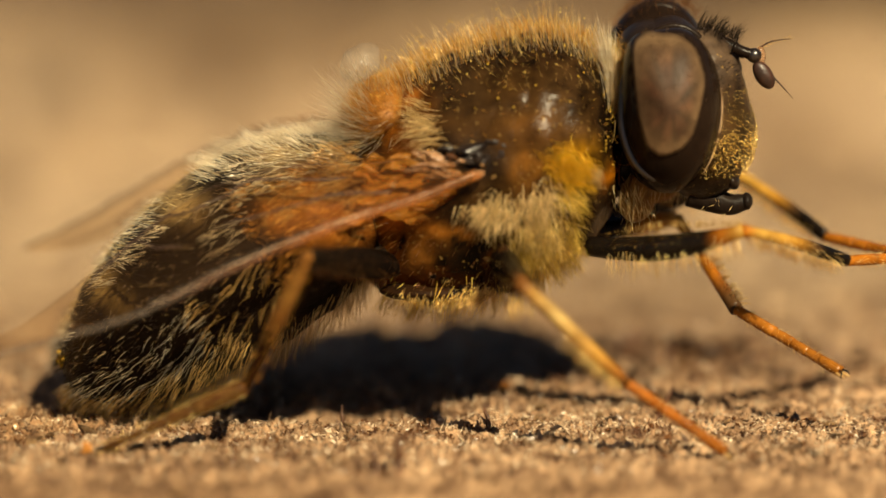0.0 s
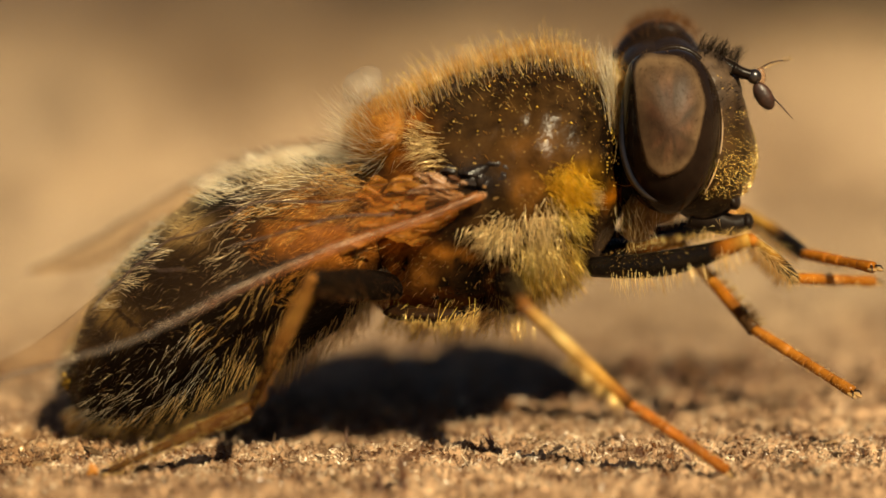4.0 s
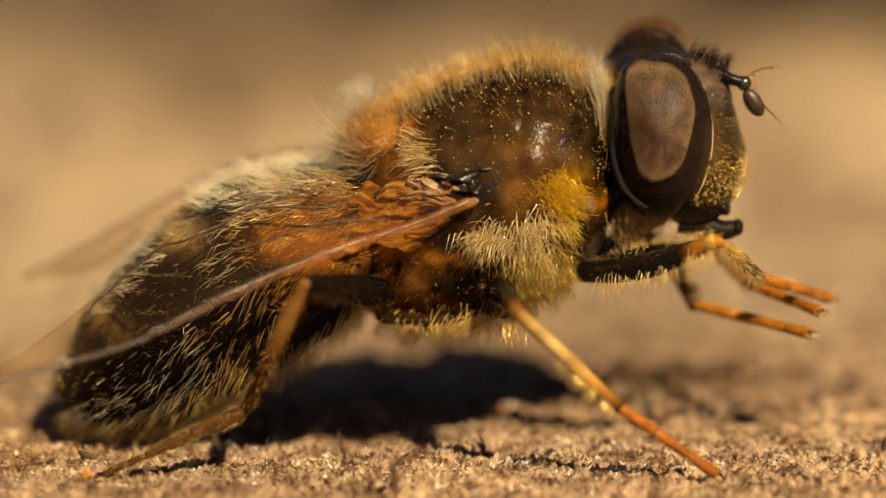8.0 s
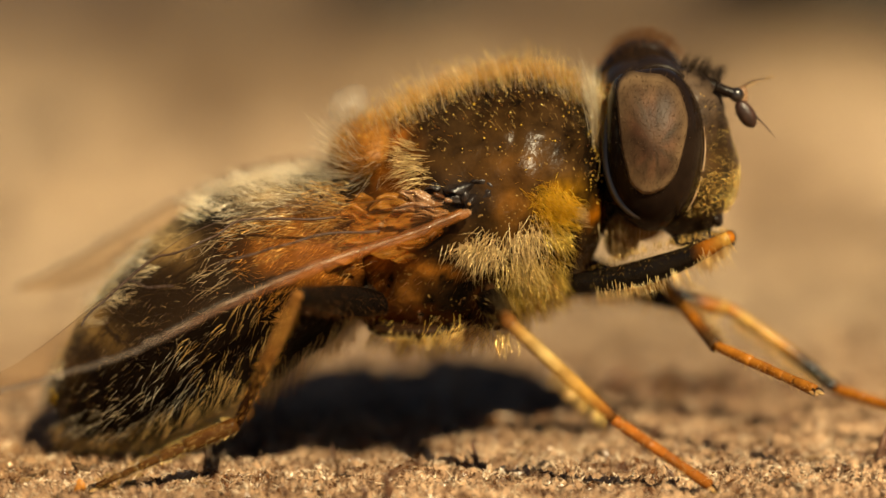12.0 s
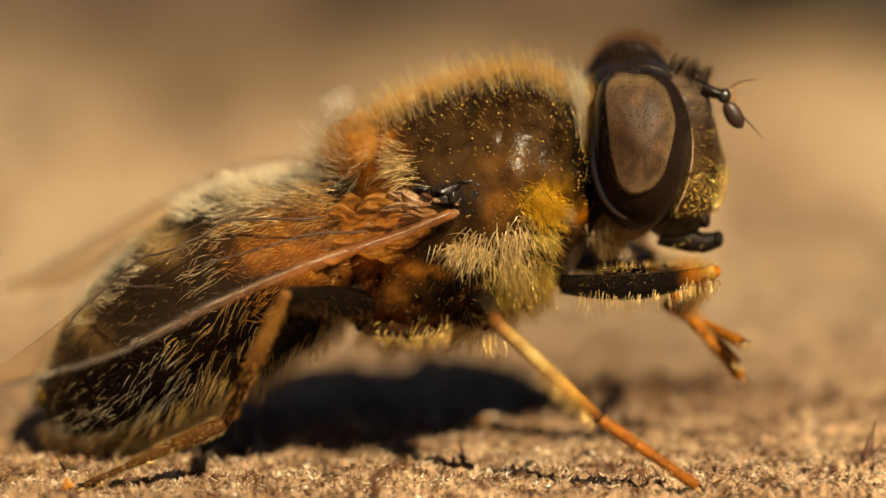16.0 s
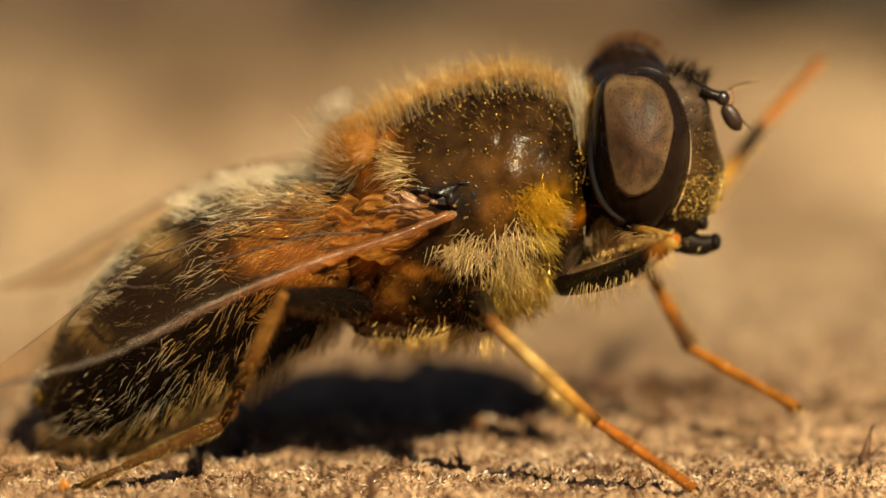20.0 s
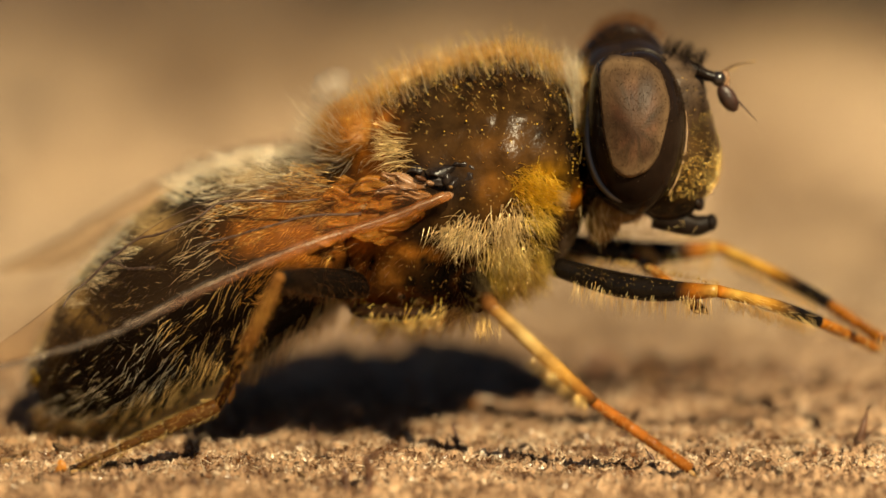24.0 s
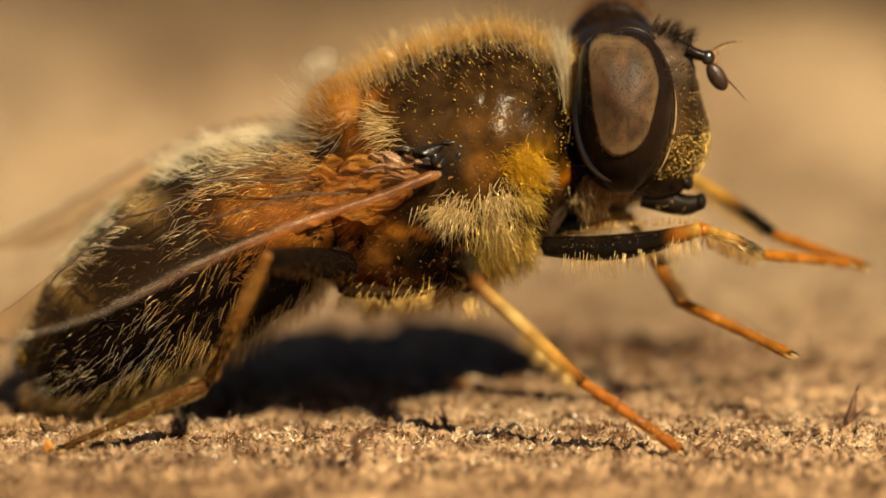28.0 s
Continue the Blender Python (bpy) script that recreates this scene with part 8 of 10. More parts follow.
    walk(LEGS["far_front"]["tibia"], [
        (0, seg(4.76, 2.41, 3.60, 0.671, -0.623, -0.402)), (0.25, seg(4.85, 2.28, 3.44, 0.547, -0.786, -0.288)), (0.5, seg(4.92, 2.14, 3.28, 0.393, -0.906, -0.159)),
        (0.75, seg(5.04, 1.64, 3.17, 0.629, -0.715, -0.304)), (1, seg(5.06, 1.14, 3.06, 0.795, -0.443, -0.415)), (1.25, seg(5.04, 1.07, 2.65, 0.799, -0.390, -0.458)),
        (1.5, seg(4.95, 1.00, 2.25, 0.800, -0.336, -0.498)), (1.75, seg(5.00, 1.21, 2.36, 0.774, -0.435, -0.459)), (2, seg(5.02, 1.43, 2.48, 0.740, -0.529, -0.416)),
        (2.25, seg(4.92, 2.12, 2.61, 0.686, -0.593, -0.422)), (2.5, seg(4.64, 2.75, 2.77, 0.627, -0.653, -0.425)), (2.75, seg(4.65, 2.74, 2.79, 0.692, -0.661, -0.290)),
        (3, seg(4.66, 2.73, 2.81, 0.742, -0.654, -0.149)), (3.25, seg(4.69, 2.69, 3.03, 0.647, -0.738, -0.191)), (3.5, seg(4.70, 2.64, 3.25, 0.541, -0.809, -0.230)),
        (3.75, seg(4.80, 2.46, 3.26, 0.487, -0.849, -0.204)), (4.1, seg(4.92, 2.14, 3.28, 0.393, -0.906, -0.159)), (4.25, seg(4.90, 2.20, 3.28, 0.396, -0.900, -0.180)),
        (4.5, seg(4.81, 2.43, 3.29, 0.407, -0.874, -0.264)), (4.8, seg(4.72, 2.61, 3.30, 0.414, -0.849, -0.330)), (5, seg(4.72, 2.62, 3.16, 0.566, -0.748, -0.347)),
        (5.25, seg(4.71, 2.65, 2.81, 0.860, -0.383, -0.337)), (5.5, seg(4.68, 2.66, 2.60, 0.946, -0.131, -0.297)), (5.75, seg(4.72, 2.64, 2.95, 0.760, -0.547, -0.350)),
        (6, seg(4.72, 2.61, 3.30, 0.414, -0.849, -0.330)), (6.25, seg(4.80, 2.49, 2.97, 0.165, -0.962, -0.216)), (6.5, seg(4.84, 2.34, 2.64, -0.098, -0.992, -0.083)),
        (6.75, seg(4.83, 2.41, 2.81, 0.202, -0.956, -0.214)), (7, seg(4.80, 2.48, 2.98, 0.481, -0.816, -0.322)), (7.25, seg(4.83, 2.42, 3.12, 0.527, -0.792, -0.307)),
        (7.5, seg(4.84, 2.36, 3.27, 0.572, -0.767, -0.291)), (7.75, seg(4.80, 2.47, 3.03, 0.396, -0.889, -0.229)), (8, seg(4.74, 2.58, 2.78, 0.199, -0.967, -0.157)),
        (8.25, seg(4.80, 2.45, 2.68, -0.022, -0.989, -0.148)), (8.5, seg(4.84, 2.32, 2.57, -0.243, -0.961, -0.131)), (8.75, seg(4.79, 2.44, 2.57, -0.295, -0.949, -0.113)),
        (9, seg(4.73, 2.56, 2.57, -0.346, -0.934, -0.094)), (9.25, seg(4.74, 2.61, 2.95, 0.110, -0.974, -0.199)), (9.5, seg(4.69, 2.64, 3.32, 0.541, -0.800, -0.261)),
        (9.75, seg(4.73, 2.53, 3.48, 0.517, -0.781, -0.350)), (10, seg(4.74, 2.41, 3.64, 0.489, -0.756, -0.436)), (10.25, seg(4.72, 2.55, 3.44, 0.397, -0.866, -0.305)),
        (10.5, seg(4.68, 2.68, 3.23, 0.291, -0.943, -0.162)), (10.75, seg(4.57, 2.87, 3.12, 0.122, -0.987, -0.107)), (11, seg(4.43, 3.06, 3.00, -0.051, -0.998, -0.048)),
        (11.25, seg(4.84, 2.40, 2.88, 0.500, -0.836, -0.228)), (11.5, seg(5.04, 1.64, 2.76, 0.870, -0.371, -0.326)), (11.7, seg(4.94, 1.49, 2.18, 0.834, -0.172, -0.524)),
        (12, seg(4.92, 0.99, 2.14, 0.792, -0.180, -0.584)), (12.15, seg(5.00, 1.45, 2.37, 0.561, -0.647, -0.516)), (12.3, seg(4.97, 1.91, 2.61, 0.176, -0.936, -0.306)),
        (12.5, seg(4.82, 2.45, 3.01, 0.373, -0.807, -0.458)), (12.75, seg(4.75, 2.58, 3.01, 0.327, -0.858, -0.395)), (13, seg(4.61, 2.81, 3.01, 0.240, -0.930, -0.277)),
        (13.2, seg(4.55, 2.90, 3.01, 0.205, -0.952, -0.229)), (13.5, seg(4.61, 2.81, 3.10, 0.239, -0.950, -0.203)), (13.75, seg(4.67, 2.70, 3.21, 0.281, -0.945, -0.170)),
        (13.9, seg(4.68, 2.68, 3.23, 0.291, -0.943, -0.162)), (14.25, seg(5.04, 1.71, 2.88, 0.494, -0.829, -0.262)), (14.5, seg(5.04, 1.08, 2.67, 0.602, -0.734, -0.315)),
        (14.6, seg(4.98, 1.87, 3.38, 0.479, -0.841, -0.250)), (14.7, seg(5.00, 1.86, 3.16, 0.039, -0.978, -0.205)), (14.8, seg(5.01, 1.82, 3.21, 0.429, -0.845, -0.320)),
        (14.9, seg(5.04, 1.52, 3.26, 0.479, -0.816, -0.324)), (15, seg(4.61, 2.76, 3.37, 0.811, -0.459, -0.362)), (15.1, seg(4.98, 1.25, 3.66, 0.274, -0.935, -0.225)),
        (15.2, seg(4.99, 1.24, 3.63, 0.312, -0.922, -0.230)), (15.3, seg(4.99, 1.24, 3.60, 0.329, -0.906, -0.265)), (15.4, seg(4.72, 2.63, 3.01, 0.417, -0.888, -0.196)),
        (15.5, seg(4.55, 2.90, 3.01, 0.205, -0.952, -0.229)), (15.6, seg(4.60, 2.82, 2.84, 0.270, -0.923, -0.275)), (15.75, seg(4.65, 2.74, 2.77, 0.089, -0.967, -0.240)),
        (16, seg(4.75, 2.54, 2.61, -0.305, -0.943, -0.137)), (16.2, seg(4.67, 2.68, 2.60, -0.011, -0.996, -0.086)), (16.4, seg(4.80, 2.44, 2.66, -0.117, -0.985, -0.130)),
        (16.5, seg(4.84, 2.35, 2.69, -0.117, -0.978, -0.173)), (16.6, seg(4.76, 2.43, 2.40, -0.116, -0.979, -0.171)), (16.7, seg(4.63, 2.73, 2.55, 0.144, -0.923, -0.356)),
        (17, seg(4.50, 2.94, 2.65, 0.118, -0.991, -0.066)), (17.2, seg(5.04, 1.70, 3.08, 0.432, -0.868, -0.243)), (17.5, seg(4.77, 2.55, 3.05, 0.771, -0.538, -0.341)),
        (17.7, seg(4.91, 2.23, 3.03, 0.533, -0.821, -0.203)), (18, seg(4.77, 2.46, 3.44, 0.620, -0.720, -0.311)), (18.2, seg(4.94, 1.99, 3.44, 0.531, -0.823, -0.205)),
        (18.5, seg(4.84, 2.15, 3.68, 0.632, -0.609, -0.479)), (18.7, seg(4.99, 1.24, 3.61, 0.445, -0.878, -0.179)), (19, seg(4.76, 2.44, 3.51, 0.496, -0.705, -0.507)),
        (19.2, seg(4.77, 2.53, 3.18, 0.486, -0.860, -0.156)), (19.5, seg(4.60, 2.82, 2.80, 0.334, -0.919, -0.208)), (19.7, seg(4.61, 2.81, 2.76, 0.076, -0.981, -0.176)),
        (19.84, seg(4.61, 2.81, 2.76, 0.076, -0.981, -0.176)), (19.93, seg(4.72, 2.63, 3.15, 0.735, -0.429, 0.526)), (20, seg(4.77, 2.41, 3.54, 0.489, 0.652, 0.580)), (20.1, seg(4.96, 1.26, 3.74, 0.965, 0.244, 0.094)),
        (20.15, seg(5.05, 1.18, 3.28, 0.997, -0.073, -0.019)), (20.2, seg(5.06, 1.10, 2.81, 0.915, -0.381, -0.130)), (20.3, seg(5.03, 1.05, 2.61, 0.870, -0.163, -0.466)),
        (20.5, seg(4.94, 1.00, 2.21, 0.792, -0.181, -0.583)), (20.7, seg(4.96, 1.01, 2.28, 0.837, -0.172, -0.519)), (21, seg(4.36, 3.06, 2.44, 0.815, -0.490, -0.310)),
        (21.25, seg(4.61, 2.78, 2.66, 0.705, -0.658, -0.265)), (21.5, seg(4.81, 2.46, 2.88, 0.565, -0.798, -0.210)), (21.75, seg(4.75, 2.57, 2.86, 0.501, -0.839, -0.211)),
        (22, seg(4.65, 2.75, 2.81, 0.382, -0.900, -0.210)), (22.2, seg(4.60, 2.82, 2.80, 0.334, -0.919, -0.208)), (22.5, seg(4.72, 2.64, 3.02, 0.494, -0.818, -0.296)),
        (22.75, seg(4.82, 2.39, 3.30, 0.661, -0.643, -0.386)), (22.9, seg(4.84, 2.32, 3.37, 0.696, -0.594, -0.404)), (23.25, seg(4.52, 2.94, 2.82, 0.250, -0.918, -0.307)),
        (23.5, seg(4.22, 3.23, 2.49, -0.068, -0.978, -0.198)), (23.8, seg(4.76, 2.54, 2.70, 0.572, -0.562, -0.598)), (24, seg(5.06, 1.11, 2.87, 0.811, -0.469, -0.350)),
        (24.1, seg(4.98, 1.87, 3.37, 0.282, -0.900, -0.332)), (24.3, seg(5.00, 1.90, 3.06, 0.486, -0.838, -0.246)), (24.5, seg(4.77, 2.54, 3.14, 0.834, -0.385, -0.395)),
        (24.7, seg(4.93, 1.63, 3.76, 0.403, -0.908, -0.120)), (25, seg(4.67, 2.64, 3.44, 0.886, -0.318, -0.338)), (25.3, seg(4.97, 1.72, 3.54, 0.190, -0.941, -0.281)),
        (25.5, seg(4.84, 2.32, 3.37, 0.696, -0.594, -0.404)), (25.75, seg(4.61, 2.81, 2.88, 0.481, -0.833, -0.274)), (26, seg(4.22, 3.20, 2.40, 0.208, -0.972, -0.111)),
        (26.2, seg(4.19, 3.25, 2.47, 0.167, -0.970, -0.177)), (26.5, seg(4.89, 2.11, 3.50, 0.866, -0.484, -0.127)), (26.7, seg(4.84, 2.15, 2.27, 0.862, -0.162, -0.480)),
        (27, seg(4.96, 1.00, 2.27, 0.819, -0.177, -0.545)), (27.2, seg(4.82, 2.10, 2.17, 0.245, -0.920, -0.305)), (27.5, seg(4.95, 1.83, 2.37, 0.254, -0.930, -0.264)),
        (27.7, seg(4.82, 2.43, 3.03, 0.139, -0.978, -0.155)), (28, seg(4.65, 2.62, 3.59, 0.693, -0.601, -0.398))])
    walk(LEGS["far_front"]["tarsus"], [
        (0, seg(6.23, 1.04, 2.71, 0.682, -0.730, -0.033)), (0.25, seg(6.05, 0.55, 2.80, 0.631, -0.776, -0.015)), (0.5, seg(5.78, 0.15, 2.93, 0.576, -0.818, 0.004)),
        (0.75, seg(6.42, 0.07, 2.50, 0.556, -0.831, 0.012)), (1, seg(6.81, 0.16, 2.14, 0.536, -0.844, 0.020)), (1.25, seg(6.80, 0.21, 1.64, 0.476, -0.879, -0.023)),
        (1.5, seg(6.71, 0.26, 1.15, 0.413, -0.908, -0.066)), (1.75, seg(6.70, 0.26, 1.35, 0.508, -0.861, -0.012)), (2, seg(6.65, 0.26, 1.56, 0.596, -0.802, 0.043)),
        (2.25, seg(6.43, 0.81, 1.68, 0.693, -0.716, -0.090)), (2.5, seg(6.02, 1.32, 1.83, 0.766, -0.604, -0.220)), (2.75, seg(6.18, 1.29, 2.15, 0.734, -0.656, -0.173)),
        (3, seg(6.29, 1.29, 2.48, 0.699, -0.705, -0.124)), (3.25, seg(6.11, 1.07, 2.61, 0.728, -0.683, -0.061)), (3.5, seg(5.89, 0.86, 2.75, 0.754, -0.657, 0.002)),
        (3.75, seg(5.87, 0.59, 2.81, 0.691, -0.723, 0.003)), (4.1, seg(5.78, 0.15, 2.93, 0.576, -0.818, 0.004)), (4.25, seg(5.77, 0.21, 2.89, 0.601, -0.799, -0.016)),
        (4.5, seg(5.70, 0.50, 2.71, 0.695, -0.712, -0.099)), (4.8, seg(5.63, 0.74, 2.58, 0.760, -0.629, -0.165)), (5, seg(5.97, 0.98, 2.40, 0.741, -0.656, -0.145)),
        (5.25, seg(6.60, 1.81, 2.07, 0.686, -0.722, -0.092)), (5.5, seg(6.76, 2.37, 1.95, 0.651, -0.756, -0.062)), (5.75, seg(6.39, 1.44, 2.18, 0.709, -0.696, -0.114)),
        (6, seg(5.63, 0.74, 2.58, 0.760, -0.629, -0.165)), (6.25, seg(5.16, 0.37, 2.50, 0.820, -0.482, -0.309)), (6.5, seg(4.62, 0.16, 2.46, 0.842, -0.314, -0.438)),
        (6.75, seg(5.27, 0.31, 2.34, 0.765, -0.573, -0.295)), (7, seg(5.86, 0.68, 2.27, 0.615, -0.778, -0.124)), (7.25, seg(5.99, 0.67, 2.45, 0.674, -0.723, -0.151)),
        (7.5, seg(6.10, 0.67, 2.63, 0.727, -0.663, -0.177)), (7.75, seg(5.67, 0.52, 2.52, 0.651, -0.745, -0.146)), (8, seg(5.18, 0.45, 2.44, 0.566, -0.817, -0.112)),
        (8.25, seg(4.75, 0.28, 2.35, 0.532, -0.823, -0.201)), (8.5, seg(4.30, 0.21, 2.28, 0.493, -0.821, -0.288)), (8.75, seg(4.14, 0.35, 2.32, 0.524, -0.826, -0.208)),
        (9, seg(3.97, 0.50, 2.37, 0.551, -0.825, -0.126)), (9.25, seg(4.98, 0.47, 2.51, 0.726, -0.672, -0.147)), (9.5, seg(5.88, 0.88, 2.75, 0.862, -0.481, -0.161)),
        (9.75, seg(5.86, 0.81, 2.71, 0.863, -0.501, -0.064)), (10, seg(5.82, 0.75, 2.68, 0.856, -0.516, 0.033)), (10.25, seg(5.60, 0.64, 2.77, 0.889, -0.452, -0.070)),
        (10.5, seg(5.32, 0.60, 2.88, 0.909, -0.380, -0.173)), (10.75, seg(4.84, 0.70, 2.88, 0.776, -0.630, 0.033)), (11, seg(4.32, 0.86, 2.90, 0.549, -0.802, 0.235)),
        (11.25, seg(5.94, 0.56, 2.37, 0.513, -0.852, 0.103)), (11.5, seg(6.95, 0.83, 2.04, 0.466, -0.884, -0.032)), (11.7, seg(6.78, 1.12, 1.03, 0.488, -0.857, -0.164)),
        (12, seg(6.66, 0.59, 0.86, 0.708, -0.696, -0.119)), (12.15, seg(6.23, 0.03, 1.23, 0.762, -0.608, -0.221)), (12.3, seg(5.36, -0.15, 1.94, 0.800, -0.508, -0.319)),
        (12.5, seg(5.64, 0.67, 2.00, 0.713, -0.692, -0.108)), (12.75, seg(5.47, 0.70, 2.14, 0.805, -0.555, -0.207)), (13, seg(5.14, 0.77, 2.40, 0.893, -0.270, -0.361)),
        (13.2, seg(5.00, 0.81, 2.51, 0.900, -0.149, -0.410)), (13.5, seg(5.13, 0.73, 2.65, 0.915, -0.243, -0.321)), (13.75, seg(5.29, 0.63, 2.83, 0.913, -0.355, -0.202)),
        (13.9, seg(5.32, 0.60, 2.88, 0.909, -0.380, -0.173)), (14.25, seg(6.12, -0.12, 2.30, 0.716, -0.686, -0.131)), (14.5, seg(6.37, -0.53, 1.98, 0.552, -0.828, -0.097)),
        (14.6, seg(6.03, 0.02, 2.83, 0.744, -0.662, -0.089)), (14.7, seg(5.09, -0.29, 2.71, 0.871, -0.415, -0.263)), (14.8, seg(5.95, -0.04, 2.51, 0.823, -0.561, -0.089)),
        (14.9, seg(6.10, -0.28, 2.54, 0.739, -0.671, 0.057)), (15, seg(6.40, 1.75, 2.58, 0.772, -0.635, -0.004)), (15.1, seg(5.58, -0.81, 3.16, 0.980, -0.118, -0.159)),
        (15.2, seg(5.67, -0.79, 3.12, 0.980, -0.119, -0.159)), (15.3, seg(5.72, -0.75, 3.02, 0.857, -0.379, -0.349)), (15.4, seg(5.64, 0.68, 2.58, 0.860, -0.503, -0.080)),
        (15.5, seg(5.00, 0.81, 2.51, 0.900, -0.149, -0.410)), (15.6, seg(5.20, 0.79, 2.23, 0.600, -0.789, -0.134)), (15.75, seg(4.85, 0.61, 2.24, 0.622, -0.765, -0.165)),
        (16, seg(4.08, 0.46, 2.31, 0.667, -0.709, -0.230)), (16.2, seg(4.64, 0.49, 2.42, 0.446, -0.765, -0.466)), (16.4, seg(4.54, 0.28, 2.38, 0.487, -0.872, 0.047)),
        (16.5, seg(4.59, 0.20, 2.31, 0.824, -0.167, -0.542)), (16.6, seg(4.50, 0.28, 2.02, 0.519, -0.837, -0.173)), (16.7, seg(4.95, 0.70, 1.77, 0.354, -0.895, -0.271)),
        (17, seg(4.76, 0.76, 2.50, 0.432, -0.877, 0.210)), (17.2, seg(5.99, -0.21, 2.54, 0.704, -0.698, -0.129)), (17.5, seg(6.46, 1.36, 2.30, 0.726, -0.688, 0.014)),
        (17.7, seg(6.08, 0.42, 2.59, 0.866, -0.498, -0.036)), (18, seg(6.13, 0.87, 2.76, 0.858, -0.513, 0.009)), (18.2, seg(6.11, 0.18, 2.99, 0.768, -0.636, 0.073)),
        (18.5, seg(6.23, 0.81, 2.62, 0.849, -0.514, 0.120)), (18.7, seg(5.97, -0.69, 3.22, 0.808, -0.586, -0.059)), (19, seg(5.85, 0.89, 2.39, 0.828, -0.560, 0.019)),
        (19.2, seg(5.84, 0.63, 2.83, 0.803, -0.586, -0.110)), (19.5, seg(5.34, 0.80, 2.34, 0.713, -0.698, -0.066)), (19.7, seg(4.77, 0.65, 2.37, 0.630, -0.773, -0.080)),
        (19.84, seg(4.77, 0.65, 2.37, 0.630, -0.773, -0.080)), (19.93, seg(6.34, 1.68, 4.31, 0.910, -0.188, 0.368)), (20, seg(5.84, 3.84, 4.81, 0.625, 0.514, 0.587)), (20.1, seg(7.08, 1.80, 3.95, 0.626, 0.779, -0.032)),
        (20.15, seg(7.24, 1.02, 3.24, 0.988, -0.092, -0.123)), (20.2, seg(7.07, 0.26, 2.52, 0.462, -0.881, -0.104)), (20.3, seg(6.95, 0.69, 1.58, 0.580, -0.782, -0.228)),
        (20.5, seg(6.69, 0.60, 0.93, 0.685, -0.724, -0.083)), (20.7, seg(6.81, 0.63, 1.14, 0.611, -0.786, -0.098)), (21, seg(6.15, 1.99, 1.76, 0.755, -0.616, -0.224)),
        (21.25, seg(6.16, 1.33, 2.07, 0.874, -0.395, -0.282)), (21.5, seg(6.05, 0.71, 2.42, 0.936, -0.148, -0.320)), (21.75, seg(5.86, 0.72, 2.39, 0.910, -0.326, -0.256)),
        (22, seg(5.49, 0.77, 2.35, 0.786, -0.606, -0.122)), (22.2, seg(5.34, 0.80, 2.34, 0.713, -0.698, -0.066)), (22.5, seg(5.81, 0.84, 2.37, 0.772, -0.635, -0.031)),
        (22.75, seg(6.28, 0.97, 2.45, 0.836, -0.548, 0.012)), (22.9, seg(6.37, 1.02, 2.48, 0.850, -0.526, 0.022)), (23.25, seg(5.07, 0.91, 2.14, 0.766, -0.588, -0.258)),
        (23.5, seg(4.07, 1.08, 2.05, 0.682, -0.600, -0.418)), (23.8, seg(6.01, 1.31, 1.39, 0.266, -0.797, -0.542)), (24, seg(6.84, 0.08, 2.09, 0.410, -0.898, -0.161)),
        (24.1, seg(5.60, -0.11, 2.65, 0.577, -0.806, -0.134)), (24.3, seg(6.07, 0.06, 2.52, 0.847, -0.508, -0.155)), (24.5, seg(6.60, 1.69, 2.27, 0.716, -0.698, -0.009)),
        (24.7, seg(5.82, -0.37, 3.49, 0.828, -0.556, 0.072)), (25, seg(6.62, 1.94, 2.69, 0.803, -0.594, 0.048)), (25.3, seg(5.39, -0.35, 2.92, 0.815, -0.579, 0.021)),
        (25.5, seg(6.37, 1.02, 2.48, 0.850, -0.526, 0.022)), (25.75, seg(5.67, 0.98, 2.28, 0.707, -0.704, -0.066)), (26, seg(4.68, 1.06, 2.16, 0.522, -0.840, -0.150)),
        (26.2, seg(4.55, 1.12, 2.08, 0.551, -0.829, -0.096)), (26.5, seg(6.80, 1.04, 3.22, 0.694, -0.715, -0.082)), (26.7, seg(6.73, 1.80, 1.22, 0.589, -0.744, -0.316)),
        (27, seg(6.76, 0.61, 1.07, 0.635, -0.760, -0.142)), (27.2, seg(5.36, 0.07, 1.50, 0.774, -0.555, -0.305)), (27.5, seg(5.50, -0.22, 1.78, 0.802, -0.497, -0.332)),
        (27.7, seg(5.13, 0.28, 2.68, 0.680, -0.721, -0.134)), (28, seg(6.17, 1.30, 2.71, 0.805, -0.556, -0.207))])
